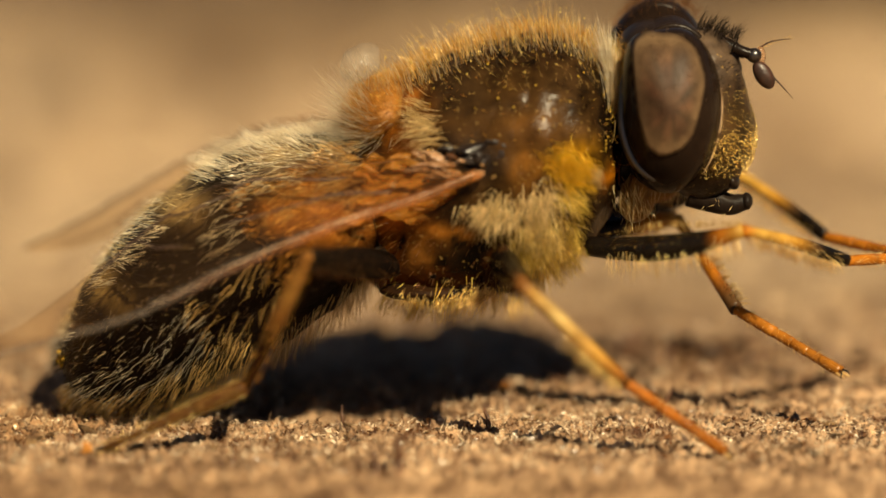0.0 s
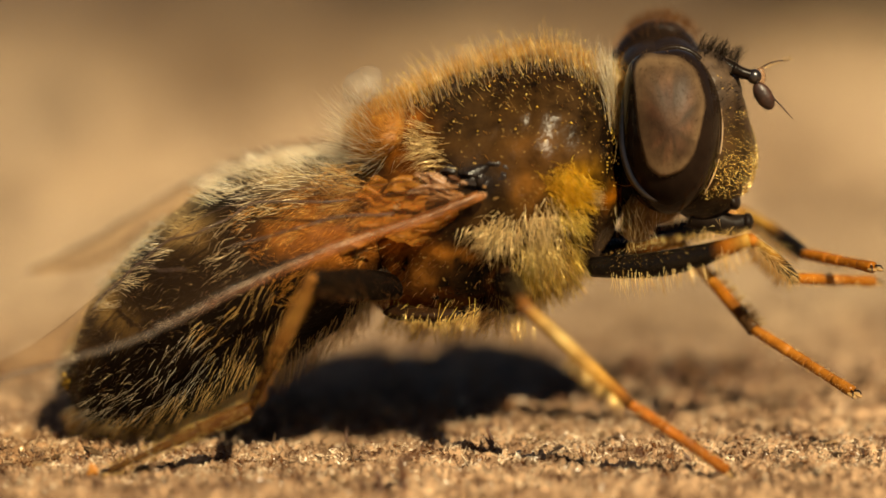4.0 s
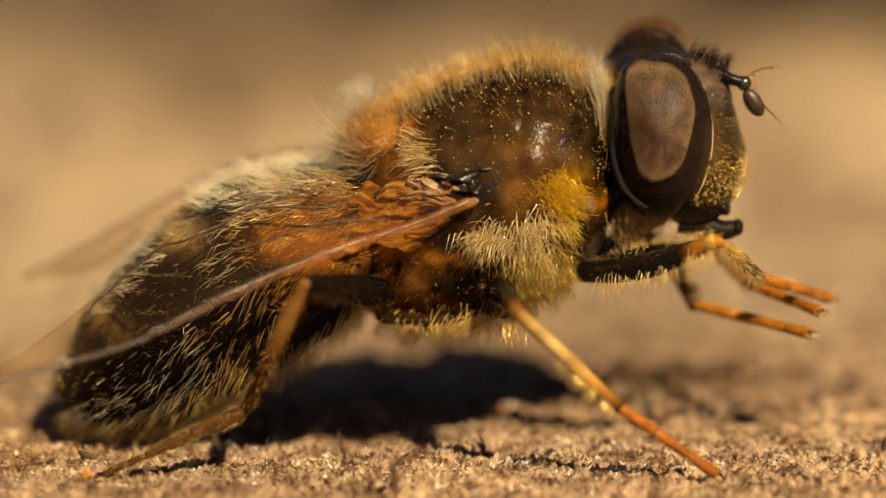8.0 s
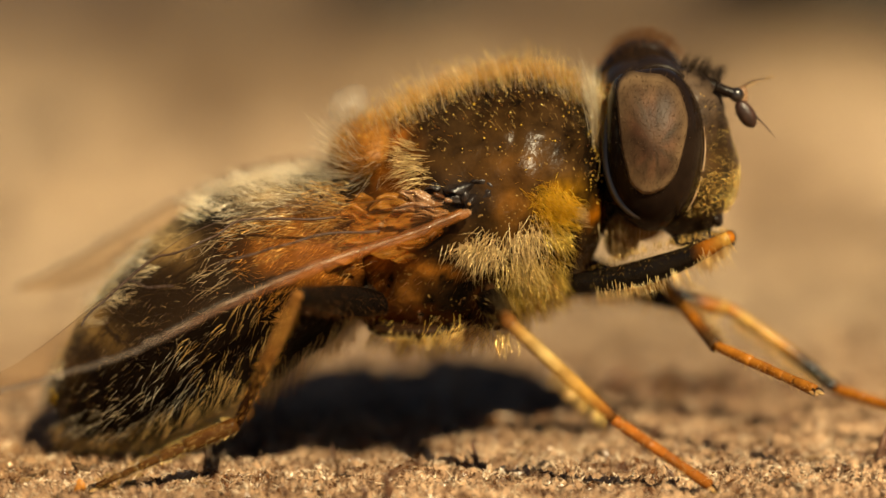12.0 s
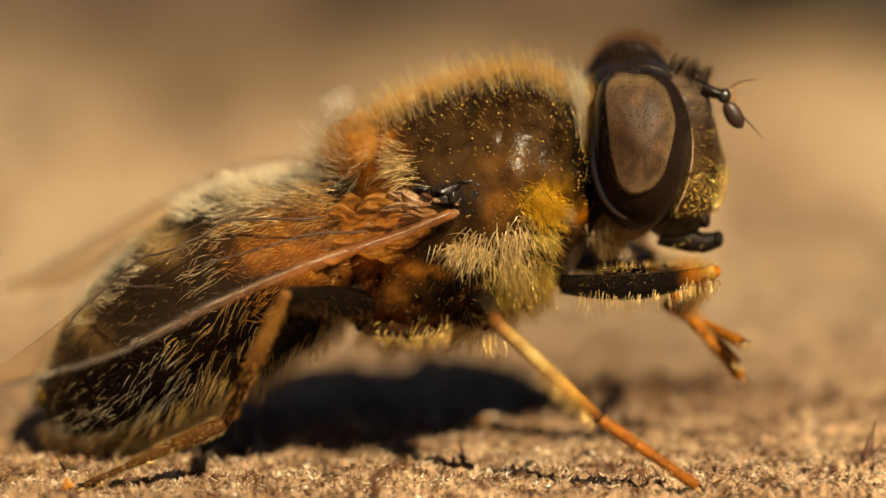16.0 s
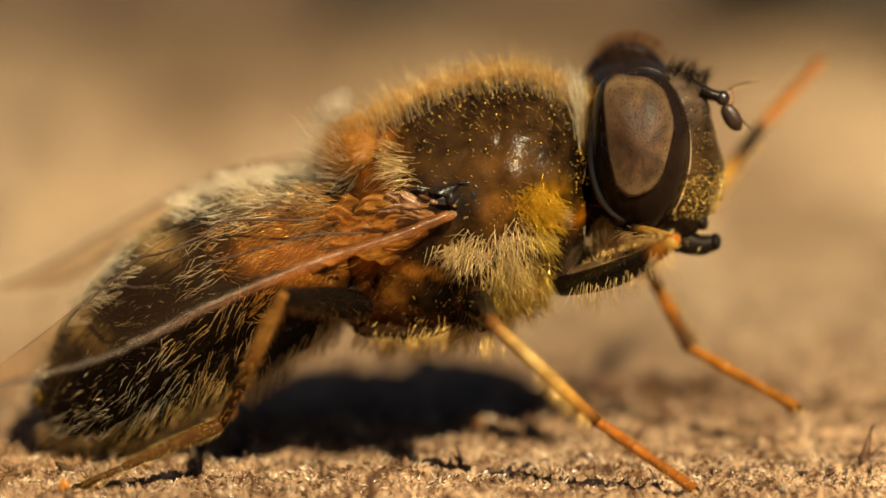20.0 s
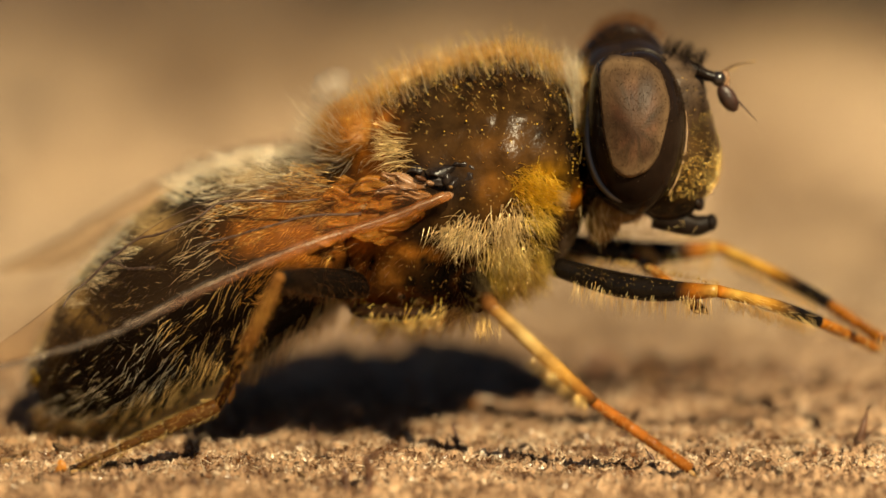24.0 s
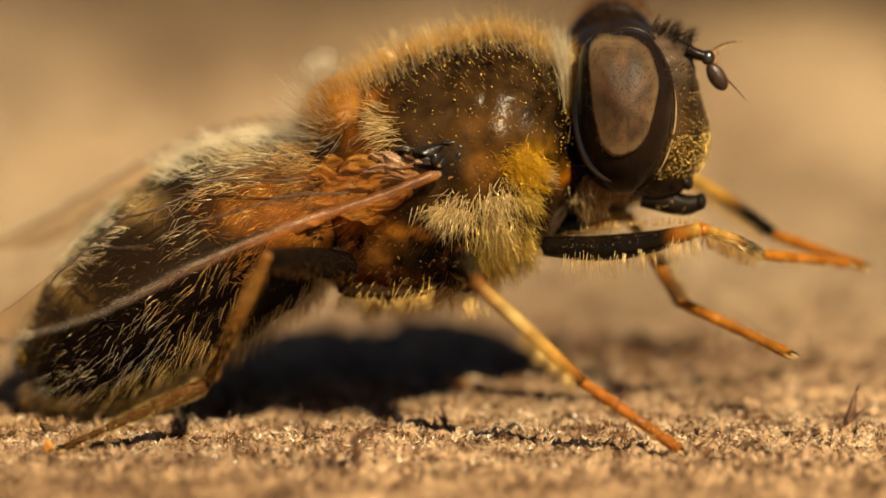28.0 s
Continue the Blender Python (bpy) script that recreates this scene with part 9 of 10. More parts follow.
    walk(LEGS["far_middle"]["femur"], [
        (0, seg(0.85, 1.00, 2.53, 0.985, -0.018, 0.173)), (0.25, seg(0.85, 1.00, 2.53, 0.986, -0.020, 0.164)), (0.5, seg(0.85, 1.00, 2.53, 0.988, -0.022, 0.155)),
        (0.75, seg(0.85, 1.00, 2.53, 0.937, 0.337, 0.086)), (1, seg(0.85, 1.00, 2.53, 0.760, 0.650, 0.006)), (1.25, seg(0.85, 1.00, 2.53, 0.767, 0.642, -0.007)),
        (1.5, seg(0.85, 1.00, 2.53, 0.773, 0.634, -0.021)), (1.75, seg(0.85, 1.00, 2.53, 0.950, 0.313, 0.005)), (2, seg(0.85, 1.00, 2.53, 0.998, -0.049, 0.029)),
        (2.25, seg(0.85, 1.00, 2.53, 0.997, -0.043, 0.062)), (2.5, seg(0.85, 1.00, 2.53, 0.995, -0.036, 0.094)), (2.75, seg(0.85, 1.00, 2.53, 0.992, -0.030, 0.119)),
        (3, seg(0.85, 1.00, 2.53, 0.989, -0.023, 0.144)), (3.25, seg(0.85, 1.00, 2.53, 0.989, -0.023, 0.144)), (3.5, seg(0.85, 1.00, 2.53, 0.989, -0.023, 0.144)),
        (3.75, seg(0.85, 1.00, 2.53, 0.989, -0.023, 0.148)), (4.1, seg(0.85, 1.00, 2.53, 0.988, -0.022, 0.155)), (4.25, seg(0.85, 1.00, 2.53, 0.987, -0.021, 0.160)),
        (4.5, seg(0.85, 1.00, 2.53, 0.984, -0.017, 0.178)), (4.8, seg(0.85, 1.00, 2.53, 0.981, -0.013, 0.193)), (5, seg(0.85, 1.00, 2.53, 0.984, 0.040, 0.176)),
        (5.25, seg(0.85, 1.00, 2.53, 0.976, 0.174, 0.129)), (5.5, seg(0.85, 1.00, 2.53, 0.963, 0.249, 0.101)), (5.75, seg(0.85, 1.00, 2.53, 0.982, 0.119, 0.149)),
        (6, seg(0.85, 1.00, 2.53, 0.981, -0.013, 0.193)), (6.25, seg(0.85, 1.00, 2.53, 0.967, 0.171, 0.191)), (6.5, seg(0.85, 1.00, 2.53, 0.919, 0.349, 0.183)),
        (6.75, seg(0.85, 1.00, 2.53, 0.942, 0.291, 0.166)), (7, seg(0.85, 1.00, 2.53, 0.961, 0.232, 0.148)), (7.25, seg(0.85, 1.00, 2.53, 0.984, 0.105, 0.143)),
        (7.5, seg(0.85, 1.00, 2.53, 0.990, -0.023, 0.136)), (7.75, seg(0.85, 1.00, 2.53, 0.968, 0.195, 0.158)), (8, seg(0.85, 1.00, 2.53, 0.899, 0.403, 0.172)),
        (8.25, seg(0.85, 1.00, 2.53, 0.916, 0.346, 0.203)), (8.5, seg(0.85, 1.00, 2.53, 0.929, 0.286, 0.234)), (8.75, seg(0.85, 1.00, 2.53, 0.871, 0.439, 0.219)),
        (9, seg(0.85, 1.00, 2.53, 0.790, 0.579, 0.199)), (9.25, seg(0.85, 1.00, 2.53, 0.859, 0.492, 0.143)), (9.5, seg(0.85, 1.00, 2.53, 0.914, 0.398, 0.084)),
        (9.75, seg(0.85, 1.00, 2.53, 0.940, 0.326, 0.103)), (10, seg(0.85, 1.00, 2.53, 0.960, 0.252, 0.121)), (10.25, seg(0.85, 1.00, 2.53, 0.956, 0.260, 0.139)),
        (10.5, seg(0.85, 1.00, 2.53, 0.951, 0.268, 0.156)), (10.75, seg(0.85, 1.00, 2.53, 0.888, 0.440, 0.135)), (11, seg(0.85, 1.00, 2.53, 0.794, 0.597, 0.110)),
        (11.25, seg(0.85, 1.00, 2.53, 0.953, 0.294, 0.073)), (11.5, seg(0.85, 1.00, 2.53, 0.999, -0.045, 0.027)), (11.7, seg(0.85, 1.00, 2.53, 0.999, -0.045, 0.026)),
        (12, seg(0.85, 1.00, 2.53, 0.999, -0.046, 0.025)), (12.3, seg(0.85, 1.00, 2.53, 0.996, -0.035, 0.083)), (12.5, seg(0.85, 1.00, 2.53, 0.978, -0.011, 0.208)),
        (12.75, seg(0.85, 1.00, 2.53, 0.982, -0.014, 0.189)), (13, seg(0.85, 1.00, 2.53, 0.988, -0.020, 0.156)), (13.2, seg(0.85, 1.00, 2.53, 0.989, -0.022, 0.143)),
        (13.5, seg(0.85, 1.00, 2.53, 0.984, 0.093, 0.150)), (13.75, seg(0.85, 1.00, 2.53, 0.960, 0.234, 0.156)), (13.9, seg(0.85, 1.00, 2.53, 0.951, 0.268, 0.156)),
        (14.25, seg(0.85, 1.00, 2.53, 0.900, 0.412, 0.141)), (14.5, seg(0.85, 1.00, 2.53, 0.860, 0.494, 0.129)), (14.6, seg(0.85, 1.00, 2.53, 0.974, 0.171, 0.150)),
        (14.7, seg(0.85, 1.00, 2.53, 0.976, 0.159, 0.151)), (14.8, seg(0.85, 1.00, 2.53, 0.977, 0.147, 0.152)), (14.9, seg(0.85, 1.00, 2.53, 0.979, 0.133, 0.153)),
        (15, seg(0.85, 1.00, 2.53, 0.990, -0.023, 0.142)), (15.1, seg(0.85, 1.00, 2.53, 0.990, -0.023, 0.142)), (15.2, seg(0.85, 1.00, 2.53, 0.903, 0.416, 0.104)),
        (15.3, seg(0.85, 1.00, 2.53, 0.933, 0.339, 0.117)), (15.4, seg(0.85, 1.00, 2.53, 0.962, 0.237, 0.134)), (15.5, seg(0.85, 1.00, 2.53, 0.989, -0.022, 0.143)),
        (15.6, seg(0.85, 1.00, 2.53, 0.909, 0.392, 0.141)), (15.75, seg(0.85, 1.00, 2.53, 0.893, 0.421, 0.159)), (16, seg(0.85, 1.00, 2.53, 0.855, 0.481, 0.195)),
        (16.2, seg(0.85, 1.00, 2.53, 0.856, 0.476, 0.202)), (16.4, seg(0.85, 1.00, 2.53, 0.995, -0.035, 0.092)), (16.5, seg(0.85, 1.00, 2.53, 0.916, 0.347, 0.200)),
        (16.6, seg(0.85, 1.00, 2.53, 0.888, 0.418, 0.192)), (16.7, seg(0.85, 1.00, 2.53, 0.890, 0.445, 0.095)), (17, seg(0.85, 1.00, 2.53, 0.803, 0.594, 0.049)),
        (17.2, seg(0.85, 1.00, 2.53, 0.991, -0.024, 0.128)), (17.5, seg(0.85, 1.00, 2.53, 0.997, -0.035, 0.074)), (17.7, seg(0.85, 1.00, 2.53, 0.952, 0.294, 0.088)),
        (18, seg(0.85, 1.00, 2.53, 0.989, -0.021, 0.149)), (18.2, seg(0.85, 1.00, 2.53, 0.895, 0.432, 0.110)), (18.5, seg(0.85, 1.00, 2.53, 0.950, 0.276, 0.145)),
        (18.7, seg(0.85, 1.00, 2.53, 0.835, 0.541, 0.096)), (19, seg(0.85, 1.00, 2.53, 0.924, 0.372, 0.088)), (19.2, seg(0.85, 1.00, 2.53, 0.952, 0.290, 0.093)),
        (19.5, seg(0.85, 1.00, 2.53, 0.925, 0.367, 0.098)), (19.7, seg(0.85, 1.00, 2.53, 0.896, 0.421, 0.140)), (20, seg(0.85, 1.00, 2.53, 0.924, 0.325, 0.201)),
        (20.1, seg(0.85, 1.00, 2.53, 0.926, 0.342, 0.162)), (20.2, seg(0.85, 1.00, 2.53, 0.926, 0.326, 0.191)), (20.3, seg(0.85, 1.00, 2.53, 0.901, 0.434, 0.009)),
        (20.5, seg(0.85, 1.00, 2.53, 0.994, -0.068, -0.087)), (20.7, seg(0.85, 1.00, 2.53, 0.814, 0.579, -0.032)), (21, seg(0.85, 1.00, 2.53, 0.998, -0.056, 0.007)),
        (21.25, seg(0.85, 1.00, 2.53, 0.998, -0.060, -0.021)), (21.5, seg(0.85, 1.00, 2.53, 0.997, -0.063, -0.050)), (21.75, seg(0.85, 1.00, 2.53, 0.998, 0.065, -0.007)),
        (22, seg(0.85, 1.00, 2.53, 0.956, 0.285, 0.069)), (22.2, seg(0.85, 1.00, 2.53, 0.925, 0.367, 0.098)), (22.5, seg(0.85, 1.00, 2.53, 0.969, 0.217, 0.114)),
        (22.75, seg(0.85, 1.00, 2.53, 0.991, 0.024, 0.131)), (22.9, seg(0.85, 1.00, 2.53, 0.991, -0.023, 0.134)), (23.25, seg(0.85, 1.00, 2.53, 0.976, 0.189, 0.110)),
        (23.5, seg(0.85, 1.00, 2.53, 0.945, 0.313, 0.093)), (23.8, seg(0.85, 1.00, 2.53, 0.888, 0.448, 0.103)), (24, seg(0.85, 1.00, 2.53, 0.917, 0.390, 0.081)),
        (24.1, seg(0.85, 1.00, 2.53, 0.946, 0.309, 0.095)), (24.3, seg(0.85, 1.00, 2.53, 0.948, 0.303, 0.095)), (24.5, seg(0.85, 1.00, 2.53, 0.999, -0.045, 0.016)),
        (24.7, seg(0.85, 1.00, 2.53, 0.996, -0.033, 0.084)), (25, seg(0.85, 1.00, 2.53, 0.985, -0.018, 0.170)), (25.3, seg(0.85, 1.00, 2.53, 0.990, -0.022, 0.139)),
        (25.5, seg(0.85, 1.00, 2.53, 0.991, -0.023, 0.134)), (25.75, seg(0.85, 1.00, 2.53, 0.981, 0.169, 0.097)), (26, seg(0.85, 1.00, 2.53, 0.933, 0.355, 0.056)),
        (26.2, seg(0.85, 1.00, 2.53, 0.998, -0.038, 0.054)), (26.5, seg(0.85, 1.00, 2.53, 0.941, 0.330, 0.077)), (26.7, seg(0.85, 1.00, 2.53, 0.886, 0.464, 0.014)),
        (27, seg(0.85, 1.00, 2.53, 0.769, 0.640, 0.004)), (27.2, seg(0.85, 1.00, 2.53, 0.888, 0.459, -0.007)), (27.5, seg(0.85, 1.00, 2.53, 0.945, 0.326, 0.033)),
        (27.6, seg(0.85, 1.00, 2.53, 0.989, 0.142, 0.041)), (27.7, seg(0.85, 1.00, 2.53, 0.998, -0.047, 0.047)), (28, seg(0.85, 1.00, 2.53, 0.970, 0.186, 0.158))])
    walk(LEGS["far_middle"]["tibia"], [
        (0, seg(3.80, 0.95, 3.05, 0.404, -0.728, -0.553)), (0.25, seg(3.81, 0.94, 3.02, 0.470, -0.686, -0.555)), (0.5, seg(3.81, 0.93, 2.99, 0.532, -0.640, -0.554)),
        (0.75, seg(3.66, 2.01, 2.79, 0.329, -0.847, -0.417)), (1, seg(3.13, 2.95, 2.54, 0.091, -0.967, -0.236)), (1.25, seg(3.15, 2.93, 2.50, 0.111, -0.977, -0.182)),
        (1.5, seg(3.17, 2.90, 2.47, 0.131, -0.983, -0.126)), (1.75, seg(3.70, 1.94, 2.54, 0.513, -0.790, -0.336)), (2, seg(3.84, 0.85, 2.61, 0.779, -0.416, -0.469)),
        (2.25, seg(3.84, 0.87, 2.71, 0.752, -0.482, -0.451)), (2.5, seg(3.83, 0.89, 2.81, 0.720, -0.545, -0.429)), (2.75, seg(3.82, 0.91, 2.89, 0.564, -0.644, -0.516)),
        (3, seg(3.81, 0.93, 2.96, 0.384, -0.717, -0.582)), (3.25, seg(3.81, 0.93, 2.96, 0.405, -0.787, -0.466)), (3.5, seg(3.81, 0.93, 2.96, 0.418, -0.842, -0.341)),
        (3.75, seg(3.81, 0.93, 2.97, 0.467, -0.775, -0.427)), (4.1, seg(3.81, 0.93, 2.99, 0.532, -0.640, -0.554)), (4.25, seg(3.81, 0.94, 3.01, 0.520, -0.659, -0.543)),
        (4.5, seg(3.80, 0.95, 3.06, 0.466, -0.733, -0.495)), (4.8, seg(3.79, 0.96, 3.11, 0.419, -0.787, -0.452)), (5, seg(3.80, 1.12, 3.05, 0.373, -0.833, -0.409)),
        (5.25, seg(3.78, 1.52, 2.91, 0.242, -0.926, -0.288)), (5.5, seg(3.74, 1.75, 2.83, 0.163, -0.963, -0.213)), (5.75, seg(3.79, 1.36, 2.97, 0.297, -0.893, -0.339)),
        (6, seg(3.79, 0.96, 3.11, 0.419, -0.787, -0.452)), (6.25, seg(3.75, 1.51, 3.10, 0.324, -0.916, -0.237)), (6.5, seg(3.60, 2.05, 3.08, 0.206, -0.978, -0.006)),
        (6.75, seg(3.67, 1.87, 3.02, 0.261, -0.960, -0.105)), (7, seg(3.73, 1.70, 2.97, 0.312, -0.928, -0.202)), (7.25, seg(3.80, 1.32, 2.96, 0.350, -0.882, -0.316)),
        (7.5, seg(3.82, 0.93, 2.94, 0.383, -0.820, -0.425)), (7.75, seg(3.75, 1.58, 3.00, 0.343, -0.841, -0.418)), (8, seg(3.54, 2.21, 3.04, 0.301, -0.860, -0.411)),
        (8.25, seg(3.59, 2.04, 3.14, 0.251, -0.947, -0.202)), (8.5, seg(3.63, 1.86, 3.23, 0.186, -0.982, 0.019)), (8.75, seg(3.46, 2.32, 3.19, 0.159, -0.987, -0.026)),
        (9, seg(3.22, 2.74, 3.12, 0.131, -0.989, -0.071)), (9.25, seg(3.42, 2.48, 2.95, 0.224, -0.941, -0.255)), (9.5, seg(3.59, 2.19, 2.78, 0.307, -0.851, -0.427)),
        (9.75, seg(3.67, 1.98, 2.83, 0.345, -0.790, -0.507)), (10, seg(3.73, 1.76, 2.89, 0.379, -0.720, -0.582)), (10.25, seg(3.71, 1.78, 2.94, 0.413, -0.687, -0.598)),
        (10.5, seg(3.70, 1.80, 3.00, 0.446, -0.652, -0.613)), (10.75, seg(3.51, 2.32, 2.93, 0.344, -0.821, -0.457)), (11, seg(3.23, 2.79, 2.86, 0.219, -0.937, -0.271)),
        (11.25, seg(3.71, 1.88, 2.74, 0.340, -0.891, -0.301)), (11.5, seg(3.84, 0.87, 2.61, 0.455, -0.829, -0.325)), (11.7, seg(3.84, 0.87, 2.61, 0.432, -0.888, -0.159)),
        (12, seg(3.84, 0.86, 2.60, 0.344, -0.885, -0.314)), (12.3, seg(3.83, 0.89, 2.78, 0.483, -0.846, -0.225)), (12.5, seg(3.78, 0.97, 3.15, 0.402, -0.843, -0.358)),
        (12.75, seg(3.79, 0.96, 3.09, 0.374, -0.849, -0.375)), (13, seg(3.81, 0.94, 2.99, 0.323, -0.856, -0.403)), (13.2, seg(3.82, 0.93, 2.96, 0.303, -0.859, -0.414)),
        (13.5, seg(3.80, 1.28, 2.98, 0.364, -0.787, -0.498)), (13.75, seg(3.73, 1.70, 2.99, 0.432, -0.680, -0.592)), (13.9, seg(3.70, 1.80, 3.00, 0.446, -0.652, -0.613)),
        (14.25, seg(3.55, 2.24, 2.95, 0.239, -0.790, -0.564)), (14.5, seg(3.43, 2.48, 2.92, 0.106, -0.849, -0.517)), (14.6, seg(3.77, 1.51, 2.98, 0.309, -0.718, -0.624)),
        (14.7, seg(3.77, 1.48, 2.98, 0.322, -0.781, -0.535)), (14.8, seg(3.78, 1.44, 2.98, 0.262, -0.869, -0.420)), (14.9, seg(3.78, 1.40, 2.99, 0.230, -0.913, -0.336)),
        (15, seg(3.82, 0.93, 2.95, 0.405, -0.751, -0.521)), (15.1, seg(3.82, 0.93, 2.95, 0.376, -0.849, -0.372)), (15.2, seg(3.56, 2.25, 2.84, 0.174, -0.963, -0.203)),
        (15.3, seg(3.65, 2.02, 2.88, 0.221, -0.933, -0.285)), (15.4, seg(3.73, 1.71, 2.93, 0.275, -0.899, -0.340)), (15.5, seg(3.82, 0.93, 2.96, 0.303, -0.859, -0.414)),
        (15.6, seg(3.57, 2.18, 2.95, 0.136, -0.965, -0.225)), (15.75, seg(3.53, 2.26, 3.00, 0.148, -0.975, -0.164)), (16, seg(3.41, 2.44, 3.11, 0.171, -0.985, -0.029)),
        (16.2, seg(3.42, 2.43, 3.13, 0.171, -0.984, -0.050)), (16.4, seg(3.83, 0.90, 2.80, 0.546, -0.768, -0.334)), (16.5, seg(3.60, 2.04, 3.13, 0.296, -0.945, -0.140)),
        (16.6, seg(3.51, 2.25, 3.10, 0.127, -0.992, -0.004)), (16.7, seg(3.52, 2.34, 2.81, 0.282, -0.885, -0.371)), (17, seg(3.26, 2.78, 2.67, 0.220, -0.950, -0.223)),
        (17.2, seg(3.82, 0.93, 2.91, 0.296, -0.910, -0.292)), (17.5, seg(3.84, 0.90, 2.75, 0.278, -0.915, -0.291)), (17.7, seg(3.70, 1.88, 2.79, 0.250, -0.949, -0.193)),
        (18, seg(3.81, 0.94, 2.97, 0.290, -0.907, -0.304)), (18.2, seg(3.53, 2.29, 2.86, 0.212, -0.948, -0.240)), (18.5, seg(3.70, 1.83, 2.96, 0.371, -0.825, -0.425)),
        (18.7, seg(3.35, 2.62, 2.82, 0.174, -0.923, -0.344)), (19, seg(3.62, 2.12, 2.79, 0.149, -0.977, -0.151)), (19.2, seg(3.70, 1.87, 2.81, 0.299, -0.900, -0.317)),
        (19.5, seg(3.62, 2.10, 2.82, 0.325, -0.858, -0.399)), (19.7, seg(3.53, 2.26, 2.95, 0.289, -0.908, -0.302)), (20, seg(3.62, 1.98, 3.13, 0.413, -0.576, -0.706)),
        (20.1, seg(3.62, 2.02, 3.01, 0.388, -0.763, -0.516)), (20.2, seg(3.62, 1.98, 3.10, 0.328, -0.944, -0.041)), (20.3, seg(3.55, 2.30, 2.55, 0.100, -0.972, -0.211)),
        (20.5, seg(3.83, 0.80, 2.27, 0.505, -0.846, -0.173)), (20.7, seg(3.29, 2.74, 2.43, 0.216, -0.975, -0.045)), (21, seg(3.84, 0.83, 2.55, 0.691, -0.689, -0.218)),
        (21.25, seg(3.84, 0.82, 2.46, 0.613, -0.750, -0.248)), (21.5, seg(3.84, 0.81, 2.38, 0.527, -0.804, -0.275)), (21.75, seg(3.84, 1.20, 2.51, 0.471, -0.825, -0.313)),
        (22, seg(3.71, 1.86, 2.73, 0.367, -0.851, -0.376)), (22.2, seg(3.62, 2.10, 2.82, 0.325, -0.858, -0.399)), (22.5, seg(3.76, 1.65, 2.87, 0.291, -0.878, -0.381)),
        (22.75, seg(3.82, 1.07, 2.92, 0.249, -0.900, -0.357)), (22.9, seg(3.82, 0.93, 2.93, 0.239, -0.905, -0.351)), (23.25, seg(3.77, 1.57, 2.86, 0.209, -0.932, -0.297)),
        (23.5, seg(3.68, 1.94, 2.81, 0.191, -0.945, -0.264)), (23.8, seg(3.51, 2.34, 2.84, 0.217, -0.925, -0.313)), (24, seg(3.60, 2.17, 2.77, 0.126, -0.992, -0.022)),
        (24.1, seg(3.69, 1.93, 2.81, 0.229, -0.822, -0.521)), (24.3, seg(3.69, 1.91, 2.81, 0.300, -0.823, -0.482)), (24.5, seg(3.84, 0.86, 2.57, 0.229, -0.924, -0.307)),
        (24.7, seg(3.83, 0.90, 2.78, 0.386, -0.851, -0.357)), (25, seg(3.80, 0.95, 3.04, 0.272, -0.858, -0.436)), (25.3, seg(3.82, 0.93, 2.94, 0.309, -0.878, -0.365)),
        (25.5, seg(3.82, 0.93, 2.93, 0.239, -0.905, -0.351)), (25.75, seg(3.79, 1.51, 2.82, 0.184, -0.944, -0.273)), (26, seg(3.65, 2.06, 2.70, 0.127, -0.973, -0.193)),
        (26.2, seg(3.84, 0.89, 2.69, 0.342, -0.887, -0.310)), (26.5, seg(3.67, 1.99, 2.76, 0.233, -0.971, 0.048)), (26.7, seg(3.50, 2.39, 2.57, 0.273, -0.893, -0.358)),
        (27, seg(3.15, 2.92, 2.54, 0.156, -0.968, -0.198)), (27.2, seg(3.51, 2.38, 2.51, 0.256, -0.958, -0.132)), (27.5, seg(3.68, 1.98, 2.63, 0.167, -0.982, -0.084)),
        (27.6, seg(3.81, 1.43, 2.65, 0.596, -0.700, -0.393)), (27.7, seg(3.84, 0.86, 2.67, 0.811, -0.166, -0.561)), (28, seg(3.76, 1.56, 3.00, 0.367, -0.766, -0.527))])
